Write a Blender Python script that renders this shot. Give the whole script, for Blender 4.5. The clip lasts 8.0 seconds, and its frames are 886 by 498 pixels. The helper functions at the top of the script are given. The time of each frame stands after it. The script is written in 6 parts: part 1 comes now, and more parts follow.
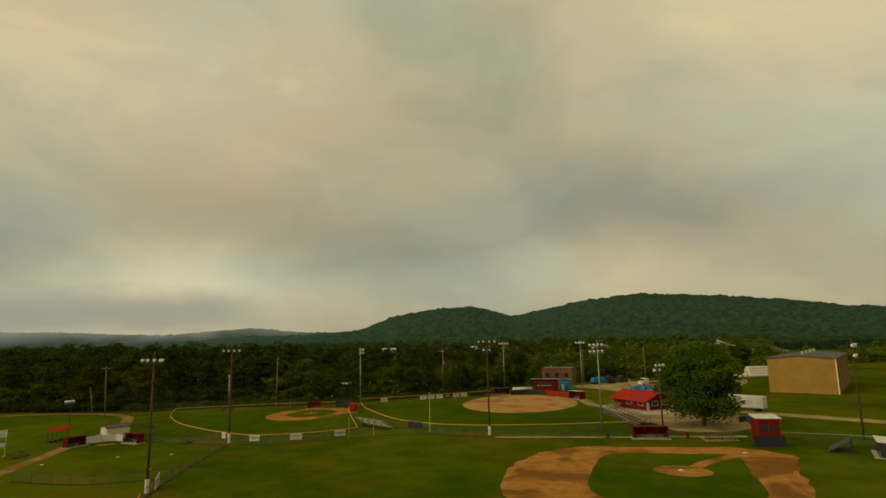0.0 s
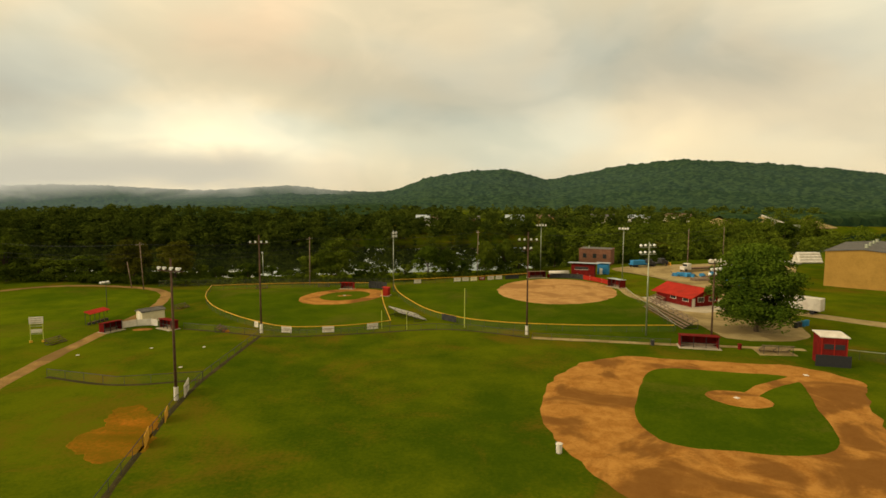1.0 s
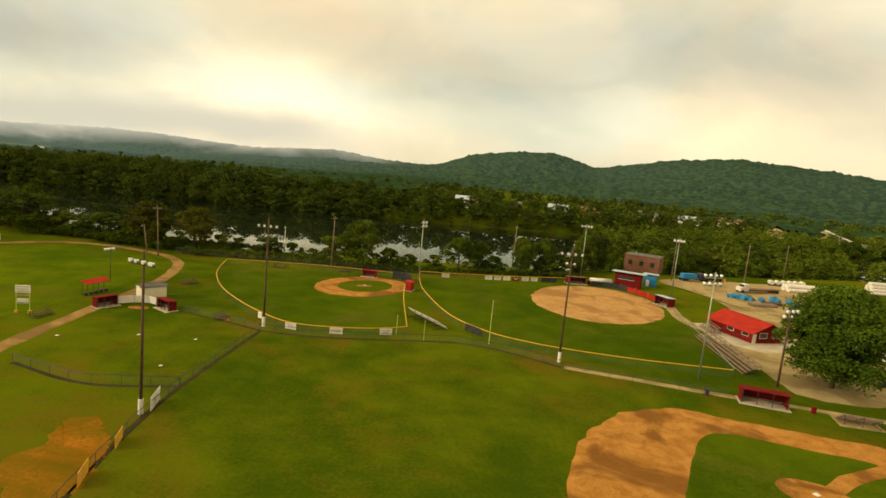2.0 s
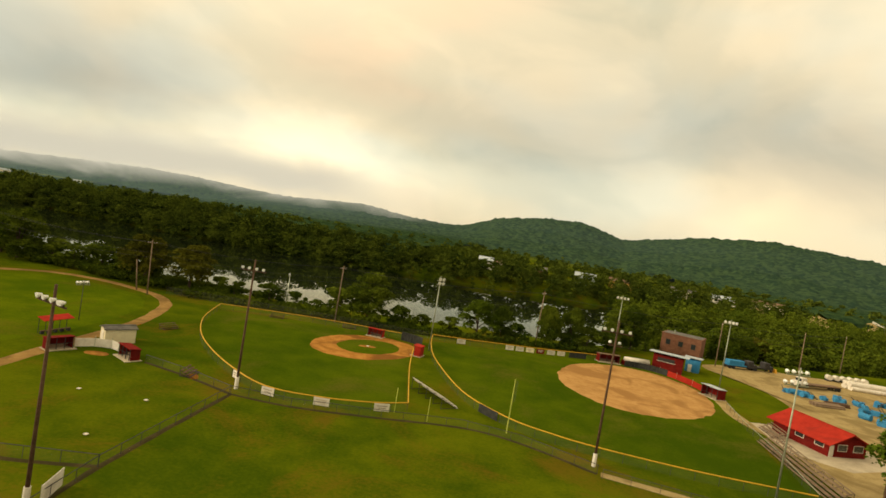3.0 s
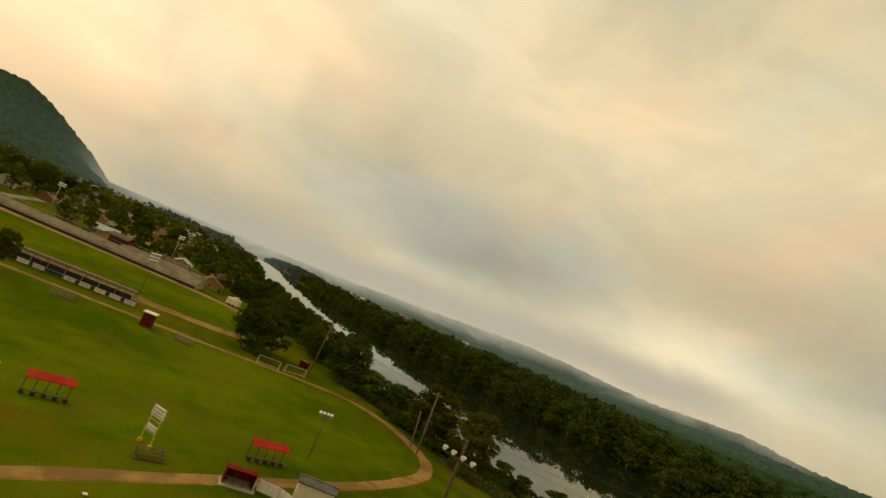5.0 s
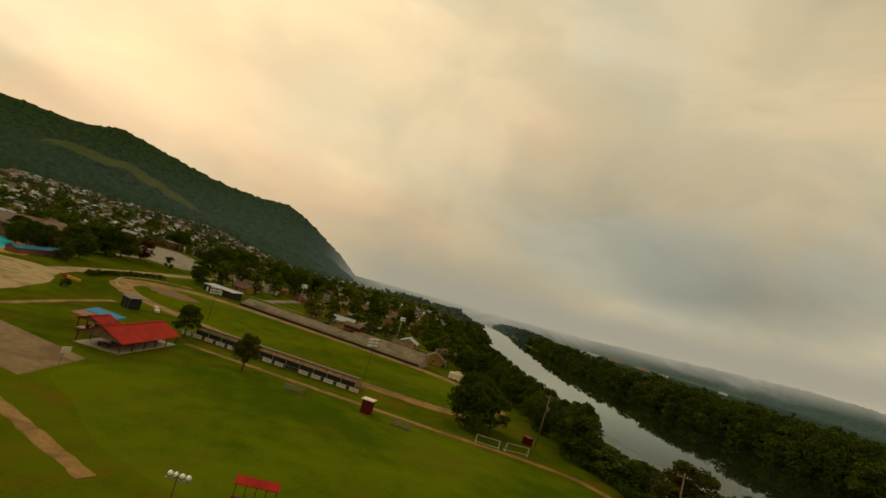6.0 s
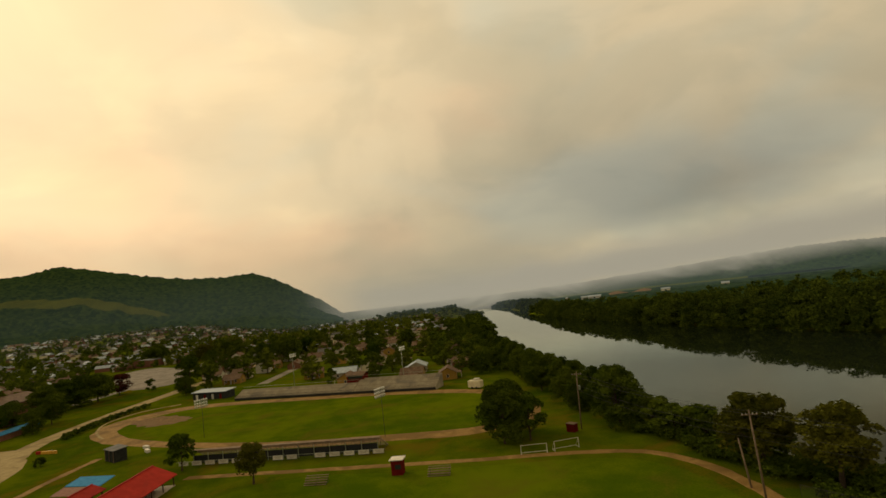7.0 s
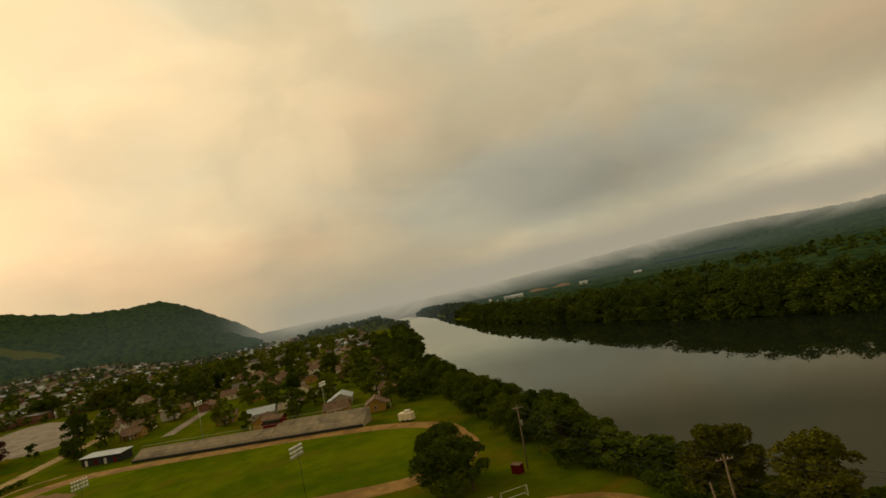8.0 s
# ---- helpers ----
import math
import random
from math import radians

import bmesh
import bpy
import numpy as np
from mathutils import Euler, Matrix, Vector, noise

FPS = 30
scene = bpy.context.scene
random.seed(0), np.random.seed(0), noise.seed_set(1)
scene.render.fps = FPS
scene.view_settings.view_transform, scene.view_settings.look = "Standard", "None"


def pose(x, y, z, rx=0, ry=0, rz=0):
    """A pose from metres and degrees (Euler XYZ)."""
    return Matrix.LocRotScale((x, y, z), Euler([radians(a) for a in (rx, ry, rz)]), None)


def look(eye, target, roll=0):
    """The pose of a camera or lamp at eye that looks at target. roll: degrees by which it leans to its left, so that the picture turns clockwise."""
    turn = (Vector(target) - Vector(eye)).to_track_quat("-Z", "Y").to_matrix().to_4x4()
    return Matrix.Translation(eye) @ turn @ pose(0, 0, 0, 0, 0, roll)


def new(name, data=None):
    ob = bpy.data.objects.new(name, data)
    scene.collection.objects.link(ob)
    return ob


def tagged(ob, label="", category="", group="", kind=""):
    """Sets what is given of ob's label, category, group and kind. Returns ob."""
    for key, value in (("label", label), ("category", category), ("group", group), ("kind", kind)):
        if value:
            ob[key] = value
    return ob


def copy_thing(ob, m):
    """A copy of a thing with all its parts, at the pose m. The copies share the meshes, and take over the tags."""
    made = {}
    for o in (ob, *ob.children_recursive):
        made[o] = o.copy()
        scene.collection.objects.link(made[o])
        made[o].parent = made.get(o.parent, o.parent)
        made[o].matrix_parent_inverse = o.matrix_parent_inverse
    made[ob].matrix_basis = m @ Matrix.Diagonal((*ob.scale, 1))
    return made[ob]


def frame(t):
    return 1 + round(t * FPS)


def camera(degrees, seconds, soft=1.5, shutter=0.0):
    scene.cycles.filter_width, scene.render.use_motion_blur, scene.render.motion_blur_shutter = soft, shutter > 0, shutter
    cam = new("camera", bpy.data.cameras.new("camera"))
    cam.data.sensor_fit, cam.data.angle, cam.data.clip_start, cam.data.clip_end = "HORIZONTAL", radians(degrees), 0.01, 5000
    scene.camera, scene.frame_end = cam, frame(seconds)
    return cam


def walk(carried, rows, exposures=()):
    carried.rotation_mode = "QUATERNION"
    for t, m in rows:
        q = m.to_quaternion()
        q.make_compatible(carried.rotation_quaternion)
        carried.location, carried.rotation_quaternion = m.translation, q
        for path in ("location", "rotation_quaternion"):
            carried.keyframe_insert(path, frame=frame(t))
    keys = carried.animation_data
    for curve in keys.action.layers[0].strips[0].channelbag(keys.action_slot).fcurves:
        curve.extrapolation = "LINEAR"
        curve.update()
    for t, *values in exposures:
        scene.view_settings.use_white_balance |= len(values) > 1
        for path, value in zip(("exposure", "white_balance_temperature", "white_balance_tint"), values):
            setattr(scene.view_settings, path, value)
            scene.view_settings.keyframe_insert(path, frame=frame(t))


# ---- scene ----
cam = camera(76.5, 8.0, soft=1.6)


def aim(x, y, z, yaw, pitch, roll):
    """The pose of the camera: yaw to the left from +y, pitch up, roll as look() takes it."""
    a, p = radians(yaw), radians(pitch)
    return look((x, y, z), (x - math.sin(a) * math.cos(p), y + math.cos(a) * math.cos(p), z + math.sin(p)), roll)


ROWS = [
    (0.0, 10.20, -58.94, 19.04, -2.67, 8.96, -1.22),
    (0.5, 10.12, -54.21, 22.33, 0.31, 3.34, -0.86),
    (1.0, 9.59, -49.36, 25.68, 0.84, -5.22, 0.19),
    (1.2, 9.49, -47.04, 26.74, 0.89, -8.14, 1.02),
    (2.3, 10.56, -30.88, 29.36, 8.10, -7.53, 9.76),
    (2.5, 10.36, -27.67, 29.14, 9.37, -6.73, 13.30),
    (3.0, 9.70, -19.95, 27.30, 7.64, -2.05, 9.52),
    (3.5, 8.31, -11.83, 26.25, 4.89, 2.02, 2.82),
    (4.0, 7.10, -2.18, 26.41, 13.03, 5.25, 7.77),
    (4.5, 5.33, 8.68, 26.83, 28.73, 4.33, 12.85),
    (5.0, 2.76, 18.27, 26.59, 48.14, 6.72, 23.29),
    (5.2, 1.79, 20.98, 27.27, 56.21, 7.02, 28.78),
    (6.3, -5.89, 29.76, 30.67, 76.21, 4.47, 10.94),
    (6.5, -7.34, 30.98, 31.66, 75.16, 4.36, 5.27),
    (7.0, -12.93, 33.05, 34.69, 68.30, 4.80, -6.51),
    (7.5, -19.64, 36.82, 37.69, 62.46, 4.06, -11.14),
    (8.0, -26.95, 40.97, 40.63, 60.17, 4.09, -11.58),
]
walk(cam, [(r[0], aim(*r[1:])) for r in ROWS], exposures=(
    (0.0, -0.6, 6400, 2), (0.6, -0.1, 6500, 7), (1.0, 0.25, 6500, 10), (2.5, 0.5, 6450, 9), (3.5, 0.2, 6600, 12), (4.0, 0.06, 6800, 12), (4.5, 0.0, 6950, 11), (5.0, -0.15, 6700, 10), (6.3, -0.56, 6550, 10), (8.0, -0.54, 6850, 11)))

# ---- light: a low sun behind a closed cloud cover ----
SUN_AZ, SUN_EL = 112.0, 24.0  # degrees; azimuth to the left from +y
SUN_DIR = Vector((-math.sin(radians(SUN_AZ)) * math.cos(radians(SUN_EL)), math.cos(radians(SUN_AZ)) * math.cos(radians(SUN_EL)), math.sin(radians(SUN_EL))))
sun_data = bpy.data.lights.new("sun", "SUN")
sun_data.energy, sun_data.angle, sun_data.color = 1.7, radians(25), (1.0, 0.86, 0.66)
sun = new("sun", sun_data)
sun.matrix_world = look(SUN_DIR * 200, (0, 0, 0))

world = bpy.data.worlds.new("overcast_sky")
scene.world = world
world.use_nodes = True


class Nodes:
    """Short spelling for node trees."""

    def __init__(self, tree):
        self.t = tree

    def n(self, kind, ins=None, **props):
        node = self.t.nodes.new(kind)
        for key, value in props.items():
            setattr(node, key, value)
        for key, value in (ins or {}).items():
            self.put(node.inputs[key], value)
        return node

    def put(self, socket, value):
        if isinstance(value, bpy.types.NodeSocket):
            self.t.links.new(value, socket)
        elif isinstance(value, bpy.types.Node):
            self.t.links.new(value.outputs[0], socket)
        else:
            socket.default_value = value

    def math(self, op, a, b=0.0, c=0.0, clamp=False):
        return self.n("ShaderNodeMath", {0: a, 1: b, 2: c}, operation=op, use_clamp=clamp).outputs[0]

    def vmath(self, op, a, b=(0, 0, 0)):
        node = self.n("ShaderNodeVectorMath", {0: a, 1: b}, operation=op)
        return node.outputs["Value" if op in ("DOT_PRODUCT", "LENGTH") else "Vector"]

    def noise(self, vec, scale, detail=4.0, rough=0.55, distort=0.0):
        return self.n("ShaderNodeTexNoise", {"Vector": vec, "Scale": scale, "Detail": detail, "Roughness": rough, "Distortion": distort}).outputs["Fac"]

    def ramp(self, fac, stops, mode="EASE"):
        node = self.n("ShaderNodeValToRGB", {0: fac})
        ramp = node.color_ramp
        ramp.interpolation = mode
        while len(ramp.elements) < len(stops):
            ramp.elements.new(0.5)
        for el, (at, colour) in zip(ramp.elements, stops):
            el.position = at
            el.color = (*colour, 1) if len(colour) == 3 else (colour[0],) * 3 + (1,)
        return node.outputs[0]

    def mix(self, fac, a, b, blend="MIX"):
        node = self.n("ShaderNodeMix", data_type="RGBA", blend_type=blend)
        self.put(node.inputs[0], fac)
        for k, v in ((6, a), (7, b)):
            if isinstance(v, tuple):
                v = (*v, 1) if len(v) == 3 else v
            self.put(node.inputs[k], v)
        return node.outputs[2]


# soft masses of the cloud cover: azimuth and height in degrees, half-widths, how much lighter or darker
BRIGHT = [(25, 5.0, 7.5, 3.0, 0.60), (77, 16, 12, 8, 0.32), (113, 12, 11, 4.5, 0.50), (97, 10.5, 7, 3.5, 0.28), (99, 28, 18, 10, 0.16),
          (-15, 6, 8, 2.6, 0.32), (-45, 20, 13, 14, 0.50), (11, 4.5, 9, 2.6, 0.30), (44, 1.5, 13, 2.2, 0.30), (26, 23, 16, 8, 0.18)]
DULL = [(36, 6.8, 6.5, 2.4, 0.26), (61, 8.5, 12, 4.5, 0.26), (43, 10, 11, 3.5, 0.22), (69, 2.5, 12, 2.2, 0.30), (6, 10, 13, 4.0, 0.10),
        (-28, 12, 10, 4, 0.18), (112, 7.0, 9, 1.6, 0.34), (48, 6, 8, 1.6, 0.12), (90, 20, 7, 4, 0.14), (86, 5, 8, 2.5, 0.14)]


def build_sky():
    w = Nodes(world.node_tree)
    w.t.nodes.clear()
    d = w.n("ShaderNodeTexCoord").outputs["Generated"]
    sep = w.n("ShaderNodeSeparateXYZ", {0: d})
    up = w.math("MAXIMUM", sep.outputs[2], 0.0)
    flat = w.math("ADD", up, 0.30)
    px, py = w.math("DIVIDE", sep.outputs[0], flat), w.math("DIVIDE", sep.outputs[1], flat)
    deck = w.n("ShaderNodeCombineXYZ", {0: px, 1: py, 2: 3.7}).outputs[0]
    soft = w.n("ShaderNodeVectorMath", {0: d, 1: (1.0, 1.0, 1.9)}, operation="MULTIPLY").outputs[0]
    mid = w.noise(deck, 1.1, 4.0, 0.5, 0.6)
    fine = w.noise(soft, 3.2, 5.0, 0.5, 0.5)
    cover = w.math("ADD", w.math("MULTIPLY", w.noise(deck, 0.45, 2.0, 0.45, 0.4), 0.40), w.math("ADD", w.math("MULTIPLY", mid, 0.18), w.math("MULTIPLY", fine, 0.52)))
    hue = w.math("ADD", w.math("MULTIPLY", w.noise(deck, 0.33, 2.0, 0.4, 0.3), 0.5), w.math("MULTIPLY", w.noise(soft, 2.1, 3.0, 0.5, 0.3), 0.5))
    tint = w.ramp(hue, [(0.38, (0.90, 1.0, 1.16)), (0.50, (1.0, 0.985, 1.0)), (0.62, (1.12, 0.965, 0.93))])
    cloud = w.ramp(cover, [(0.38, (0.45, 0.425, 0.285)), (0.50, (0.56, 0.50, 0.325)), (0.58, (0.64, 0.555, 0.355)), (0.70, (0.76, 0.645, 0.395))])
    # glow where the sun stands behind the cloud
    toward = w.math("MAXIMUM", w.vmath("DOT_PRODUCT", d, tuple(SUN_DIR)), 0.0)
    lobe = w.math("MULTIPLY", w.math("POWER", toward, 6.0), w.math("MULTIPLY_ADD", mid, 1.2, 0.3))
    glow = w.n("ShaderNodeVectorMath", {0: (0.30, 0.22, 0.10), "Scale": lobe}, operation="SCALE").outputs[0]
    lit = w.vmath("MULTIPLY", w.vmath("ADD", cloud, glow), tint)
    # the cover is thinner on the sun's side and overhead
    side = w.vmath("DOT_PRODUCT", d, (-math.sin(radians(85)), math.cos(radians(85)), 0.0))
    level = w.math("ADD", w.math("MULTIPLY_ADD", side, 0.24, 1.02), w.ramp(sep.outputs[2], [(0.16, (0,)), (0.55, (0.40,))]))
    # the masses, with edges torn by noise
    torn = w.n("ShaderNodeTexNoise", {"Vector": soft, "Scale": 5.0, "Detail": 4.0, "Roughness": 0.55}).outputs["Color"]
    stray = w.n("ShaderNodeVectorMath", {0: w.vmath("SUBTRACT", torn, (0.5, 0.5, 0.5)), "Scale": 0.16}, operation="SCALE").outputs[0]
    bent = w.vmath("ADD", d, w.vmath("MULTIPLY", stray, (1.0, 1.0, 0.55)))

    def mass(az, el, wide, high):
        a, e = radians(az), radians(el)
        mid_ = (-math.sin(a) * math.cos(e), math.cos(a) * math.cos(e), math.sin(e))
        off = w.vmath("MULTIPLY", w.vmath("SUBTRACT", bent, mid_), (1 / radians(wide), 1 / radians(wide), 1 / radians(high)))
        return w.math("POWER", 2.718, w.math("MULTIPLY", w.vmath("DOT_PRODUCT", off, off), -0.6))

    for az, el, wide, high, k in BRIGHT:
        level = w.math("MULTIPLY_ADD", mass(az, el, wide, high), k, level)
    for az, el, wide, high, k in DULL:
        level = w.math("MULTIPLY_ADD", mass(az, el, wide, high), -k, level)
    cool = w.math("MULTIPLY", w.math("SUBTRACT", 1.15, level, clamp=True), 1.0)
    lit = w.vmath("MULTIPLY", lit, w.mix(cool, (1.0, 1.0, 1.0), (0.86, 1.0, 1.28)))
    warm = w.math("SUBTRACT", level, 1.15, clamp=True)
    lit = w.vmath("MULTIPLY", lit, w.mix(warm, (1.025, 0.99, 0.95), (1.07, 0.965, 0.86)))
    lit = w.n("ShaderNodeVectorMath", {0: lit, "Scale": level}, operation="SCALE").outputs[0]
    sky = w.n("ShaderNodeTexSky", sky_type="NISHITA", sun_disc=False, sun_elevation=radians(SUN_EL), sun_rotation=radians(-SUN_AZ))
    clear = w.n("ShaderNodeVectorMath", {0: sky.outputs[0], "Scale": 0.08}, operation="SCALE").outputs[0]
    both = w.mix(0.92, clear, lit)
    bg = w.n("ShaderNodeBackground", {"Color": both, "Strength": 1.0})
    w.n("ShaderNodeOutputWorld", {0: bg})


build_sky()


# ---- materials ----
def material(name):
    m = bpy.data.materials.new(name)
    m.use_nodes = True
    m.node_tree.nodes.clear()
    return m, Nodes(m.node_tree)


def finish(w, colour, rough=0.85, metal=0.0, bump=None, bump_dist=0.05, bump_strength=0.6, spec=0.3):
    ins = {"Base Color": colour, "Roughness": rough, "Metallic": metal, "Specular IOR Level": spec}
    shader = w.n("ShaderNodeBsdfPrincipled", ins)
    if bump is not None:
        w.put(shader.inputs["Normal"], w.n("ShaderNodeBump", {"Height": bump, "Distance": bump_dist, "Strength": bump_strength}))
    w.n("ShaderNodeOutputMaterial", {0: shader})
    return shader


def place(w, kind="Object"):
    return w.n("ShaderNodeTexCoord").outputs[kind]


def world_place(w):
    return w.n("ShaderNodeNewGeometry").outputs["Position"]


def surface(name, dark, light, scale, rough=0.8, metal=0.0, grime=None, bump=0.02, spread=0.12, spec=0.12):
    """A worn surface: two scales of noise between two colours, a little chance from object to object."""
    m, w = material(name)
    p = world_place(w)
    n1, n2 = w.noise(p, scale, 5.0, 0.6), w.noise(p, scale * 7.3, 4.0, 0.6)
    fac = w.math("ADD", w.math("MULTIPLY", n1, 0.65), w.math("MULTIPLY", n2, 0.35))
    c = w.ramp(fac, [(0.32, dark), (0.68, light)])
    if grime:
        c = w.mix(w.ramp(w.noise(p, scale * 0.35, 4.0, 0.6, 0.6), [(0.52, (0,)), (0.7, (0.7,))]), c, grime)
    chance = w.n("ShaderNodeObjectInfo").outputs["Random"]
    k = w.math("MULTIPLY_ADD", chance, spread * 2, 1.0 - spread)
    c = w.n("ShaderNodeVectorMath", {0: c, "Scale": k}, operation="SCALE").outputs[0]
    finish(w, c, rough, metal, n2, bump, 0.5, spec)
    return m


def grass_material(name, dark, light, dry, dry_at=0.62):
    m, w = material(name)
    p = world_place(w)
    big, mid, small = w.noise(p, 0.022, 4.0, 0.55, 0.4), w.noise(p, 0.16, 5.0, 0.62), w.noise(p, 2.2, 4.0, 0.7)
    fac = w.math("ADD", w.math("MULTIPLY", big, 0.5), w.math("ADD", w.math("MULTIPLY", mid, 0.3), w.math("MULTIPLY", small, 0.2)))
    c = w.ramp(fac, [(0.40, dark), (0.60, light)])
    worn = w.math("ADD", w.math("MULTIPLY", w.noise(p, 0.06, 6.0, 0.66, 0.7), 0.75), w.math("MULTIPLY", small, 0.25))
    c = w.mix(w.ramp(worn, [(dry_at - 0.08, (0,)), (dry_at + 0.1, (0.75,))]), c, dry)
    finish(w, c, 1.0, 0.0, small, 0.08, 0.7, 0.0)
    return m


def dirt_material(name, dark, light, damp):
    m, w = material(name)
    p = world_place(w)
    big, mid, small = w.noise(p, 0.11, 4.0, 0.55, 0.8), w.noise(p, 0.5, 5.0, 0.6, 0.5), w.noise(p, 4.0, 4.0, 0.7)
    c = w.ramp(w.math("ADD", w.math("MULTIPLY", mid, 0.6), w.math("MULTIPLY", small, 0.4)), [(0.35, dark), (0.65, light)])
    c = w.mix(w.ramp(big, [(0.47, (0,)), (0.6, (0.8,))]), c, damp)
    finish(w, c, 0.95, 0.0, mid, 0.05, 0.5, 0.05)
    return m


def leaf_material(name, dark, light):
    """Leaves: each a little different, boughs and whole trees lighter or darker."""
    m, w = material(name)
    p = world_place(w)
    isle = w.n("ShaderNodeNewGeometry").outputs["Random Per Island"]
    chance = w.n("ShaderNodeObjectInfo").outputs["Random"]
    bough = w.ramp(w.noise(p, 0.42, 3.0, 0.6), [(0.34, (0,)), (0.66, (1,))])
    stand = w.ramp(w.noise(p, 0.075, 2.0, 0.5), [(0.34, (0,)), (0.66, (1,))])
    k = w.math("ADD", w.math("ADD", w.math("MULTIPLY", isle, 0.26), w.math("MULTIPLY", chance, 0.20)), w.math("ADD", w.math("MULTIPLY", bough, 0.22), w.math("MULTIPLY", stand, 0.32)))
    c = w.ramp(k, [(0.1, dark), (0.9, light)], "LINEAR")
    diff = w.n("ShaderNodeBsdfDiffuse", {"Color": c, "Roughness": 0.8})
    trans = w.n("ShaderNodeBsdfTranslucent", {"Color": w.mix(0.5, c, (0.10, 0.13, 0.01))})
    both = w.n("ShaderNodeMixShader", {0: 0.06, 1: diff, 2: trans})
    w.n("ShaderNodeOutputMaterial", {0: both})
    return m


def canopy_material(name, dark, light, clear=None, scale=0.055):
    """Forest seen from afar: crowns as light and dark tufts."""
    m, w = material(name)
    p = world_place(w)
    cell = w.n("ShaderNodeTexVoronoi", {"Vector": p, "Scale": scale * 2.2, "Randomness": 1.0})
    tuft = w.noise(p, scale * 4, 5.0, 0.7)
    fac = w.math("ADD", w.math("MULTIPLY", w.n("ShaderNodeSeparateColor", {0: cell.outputs["Color"]}).outputs[0], 0.45), w.math("MULTIPLY", tuft, 0.55))
    c = w.ramp(fac, [(0.25, dark), (0.75, light)])
    if clear:
        # a hayfield that climbs across the slope: its height and half width by compass direction from the town
        at = w.n("ShaderNodeSeparateXYZ", {0: p})
        turn = w.math("MULTIPLY", w.math("ARCTAN2", w.math("SUBTRACT", -17.0, at.outputs[0]), w.math("SUBTRACT", at.outputs[1], 34.0)), 57.296)
        u = w.math("DIVIDE", w.math("SUBTRACT", turn, 90.0), 20.0)
        mid = w.ramp(u, [(0.22, (0.33,)), (0.37, (0.415,)), (0.45, (0.50,)), (0.6, (0.61,)), (0.8, (0.64,)), (0.92, (0.60,))])
        half = w.ramp(u, [(0.22, (0.0,)), (0.3, (0.04,)), (0.4, (0.065,)), (0.6, (0.065,)), (0.8, (0.055,)), (0.95, (0.0,))])
        off = w.math("ABSOLUTE", w.math("ADD", w.math("SUBTRACT", w.math("DIVIDE", at.outputs[2], 200.0), mid), w.math("MULTIPLY", w.math("SUBTRACT", w.noise(p, 0.008, 4.0, 0.6), 0.5), 0.2)))
        inside = w.n("ShaderNodeMapRange", {"Value": w.math("SUBTRACT", half, off), "From Min": -0.004, "From Max": 0.012}).outputs[0]
        c = w.mix(inside, c, w.mix(w.noise(p, 0.02, 4.0, 0.6), clear, (clear[0] * 0.5, clear[1] * 0.6, clear[2])))
    finish(w, c, 1.0, 0.0, w.math("SUBTRACT", tuft, cell.outputs["Distance"]), 3.0, 0.45, 0.0)
    return m


def plain(name, colour, rough=0.5, metal=0.0, spec=0.4):
    m, w = material(name)
    p = world_place(w)
    n = w.noise(p, 3.0, 4.0, 0.6)
    c = w.ramp(n, [(0.3, tuple(v * 0.8 for v in colour)), (0.7, colour)])
    finish(w, c, rough, metal, n, 0.005, 0.3, spec)
    return m


GRASS = grass_material("grass", (0.036, 0.062, 0.002), (0.090, 0.110, 0.003), (0.118, 0.078, 0.007), 0.56)
MEADOW = grass_material("soccer_grass", (0.046, 0.078, 0.002), (0.098, 0.126, 0.003), (0.098, 0.086, 0.009), 0.57)
TURF = grass_material("outfield_turf", (0.036, 0.064, 0.002), (0.074, 0.102, 0.003), (0.095, 0.088, 0.012), 0.57)
CLAY = dirt_material("infield_clay", (0.27, 0.112, 0.017), (0.43, 0.205, 0.042), (0.14, 0.058, 0.010))
SAND = dirt_material("infield_sand", (0.35, 0.185, 0.056), (0.46, 0.262, 0.088), (0.26, 0.130, 0.038))
GRAVEL = dirt_material("gravel", (0.27, 0.195, 0.078), (0.38, 0.290, 0.128), (0.20, 0.142, 0.055))
PATH_M = dirt_material("path_gravel", (0.21, 0.120, 0.034), (0.31, 0.190, 0.062), (0.15, 0.090, 0.027))
SOIL = grass_material("soil_with_tufts", (0.24, 0.064, 0.005), (0.46, 0.150, 0.014), (0.050, 0.072, 0.003), 0.50)
EARTH = dirt_material("worn_earth", (0.12, 0.070, 0.025), (0.20, 0.120, 0.045), (0.16, 0.10, 0.04))
ASPHALT = dirt_material("worn_asphalt", (0.16, 0.108, 0.048), (0.23, 0.160, 0.076), (0.12, 0.078, 0.034))
ROAD_M = dirt_material("town_road", (0.19, 0.16, 0.115), (0.28, 0.24, 0.18), (0.15, 0.125, 0.09))
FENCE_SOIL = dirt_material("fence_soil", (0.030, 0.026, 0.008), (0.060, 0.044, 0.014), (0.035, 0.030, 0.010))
BARK = surface("bark", (0.05, 0.035, 0.02), (0.10, 0.07, 0.045), 1.5, 0.95, bump=0.05)
POLE_WOOD = surface("weathered_pole_wood", (0.06, 0.035, 0.02), (0.13, 0.075, 0.045), 1.0, 0.9)
PALE_WOOD = surface("pale_utility_pole", (0.16, 0.11, 0.07), (0.27, 0.19, 0.12), 1.0, 0.9)
STEEL = surface("galvanised_steel", (0.28, 0.30, 0.21), (0.42, 0.44, 0.31), 1.2, 0.45, 0.6)
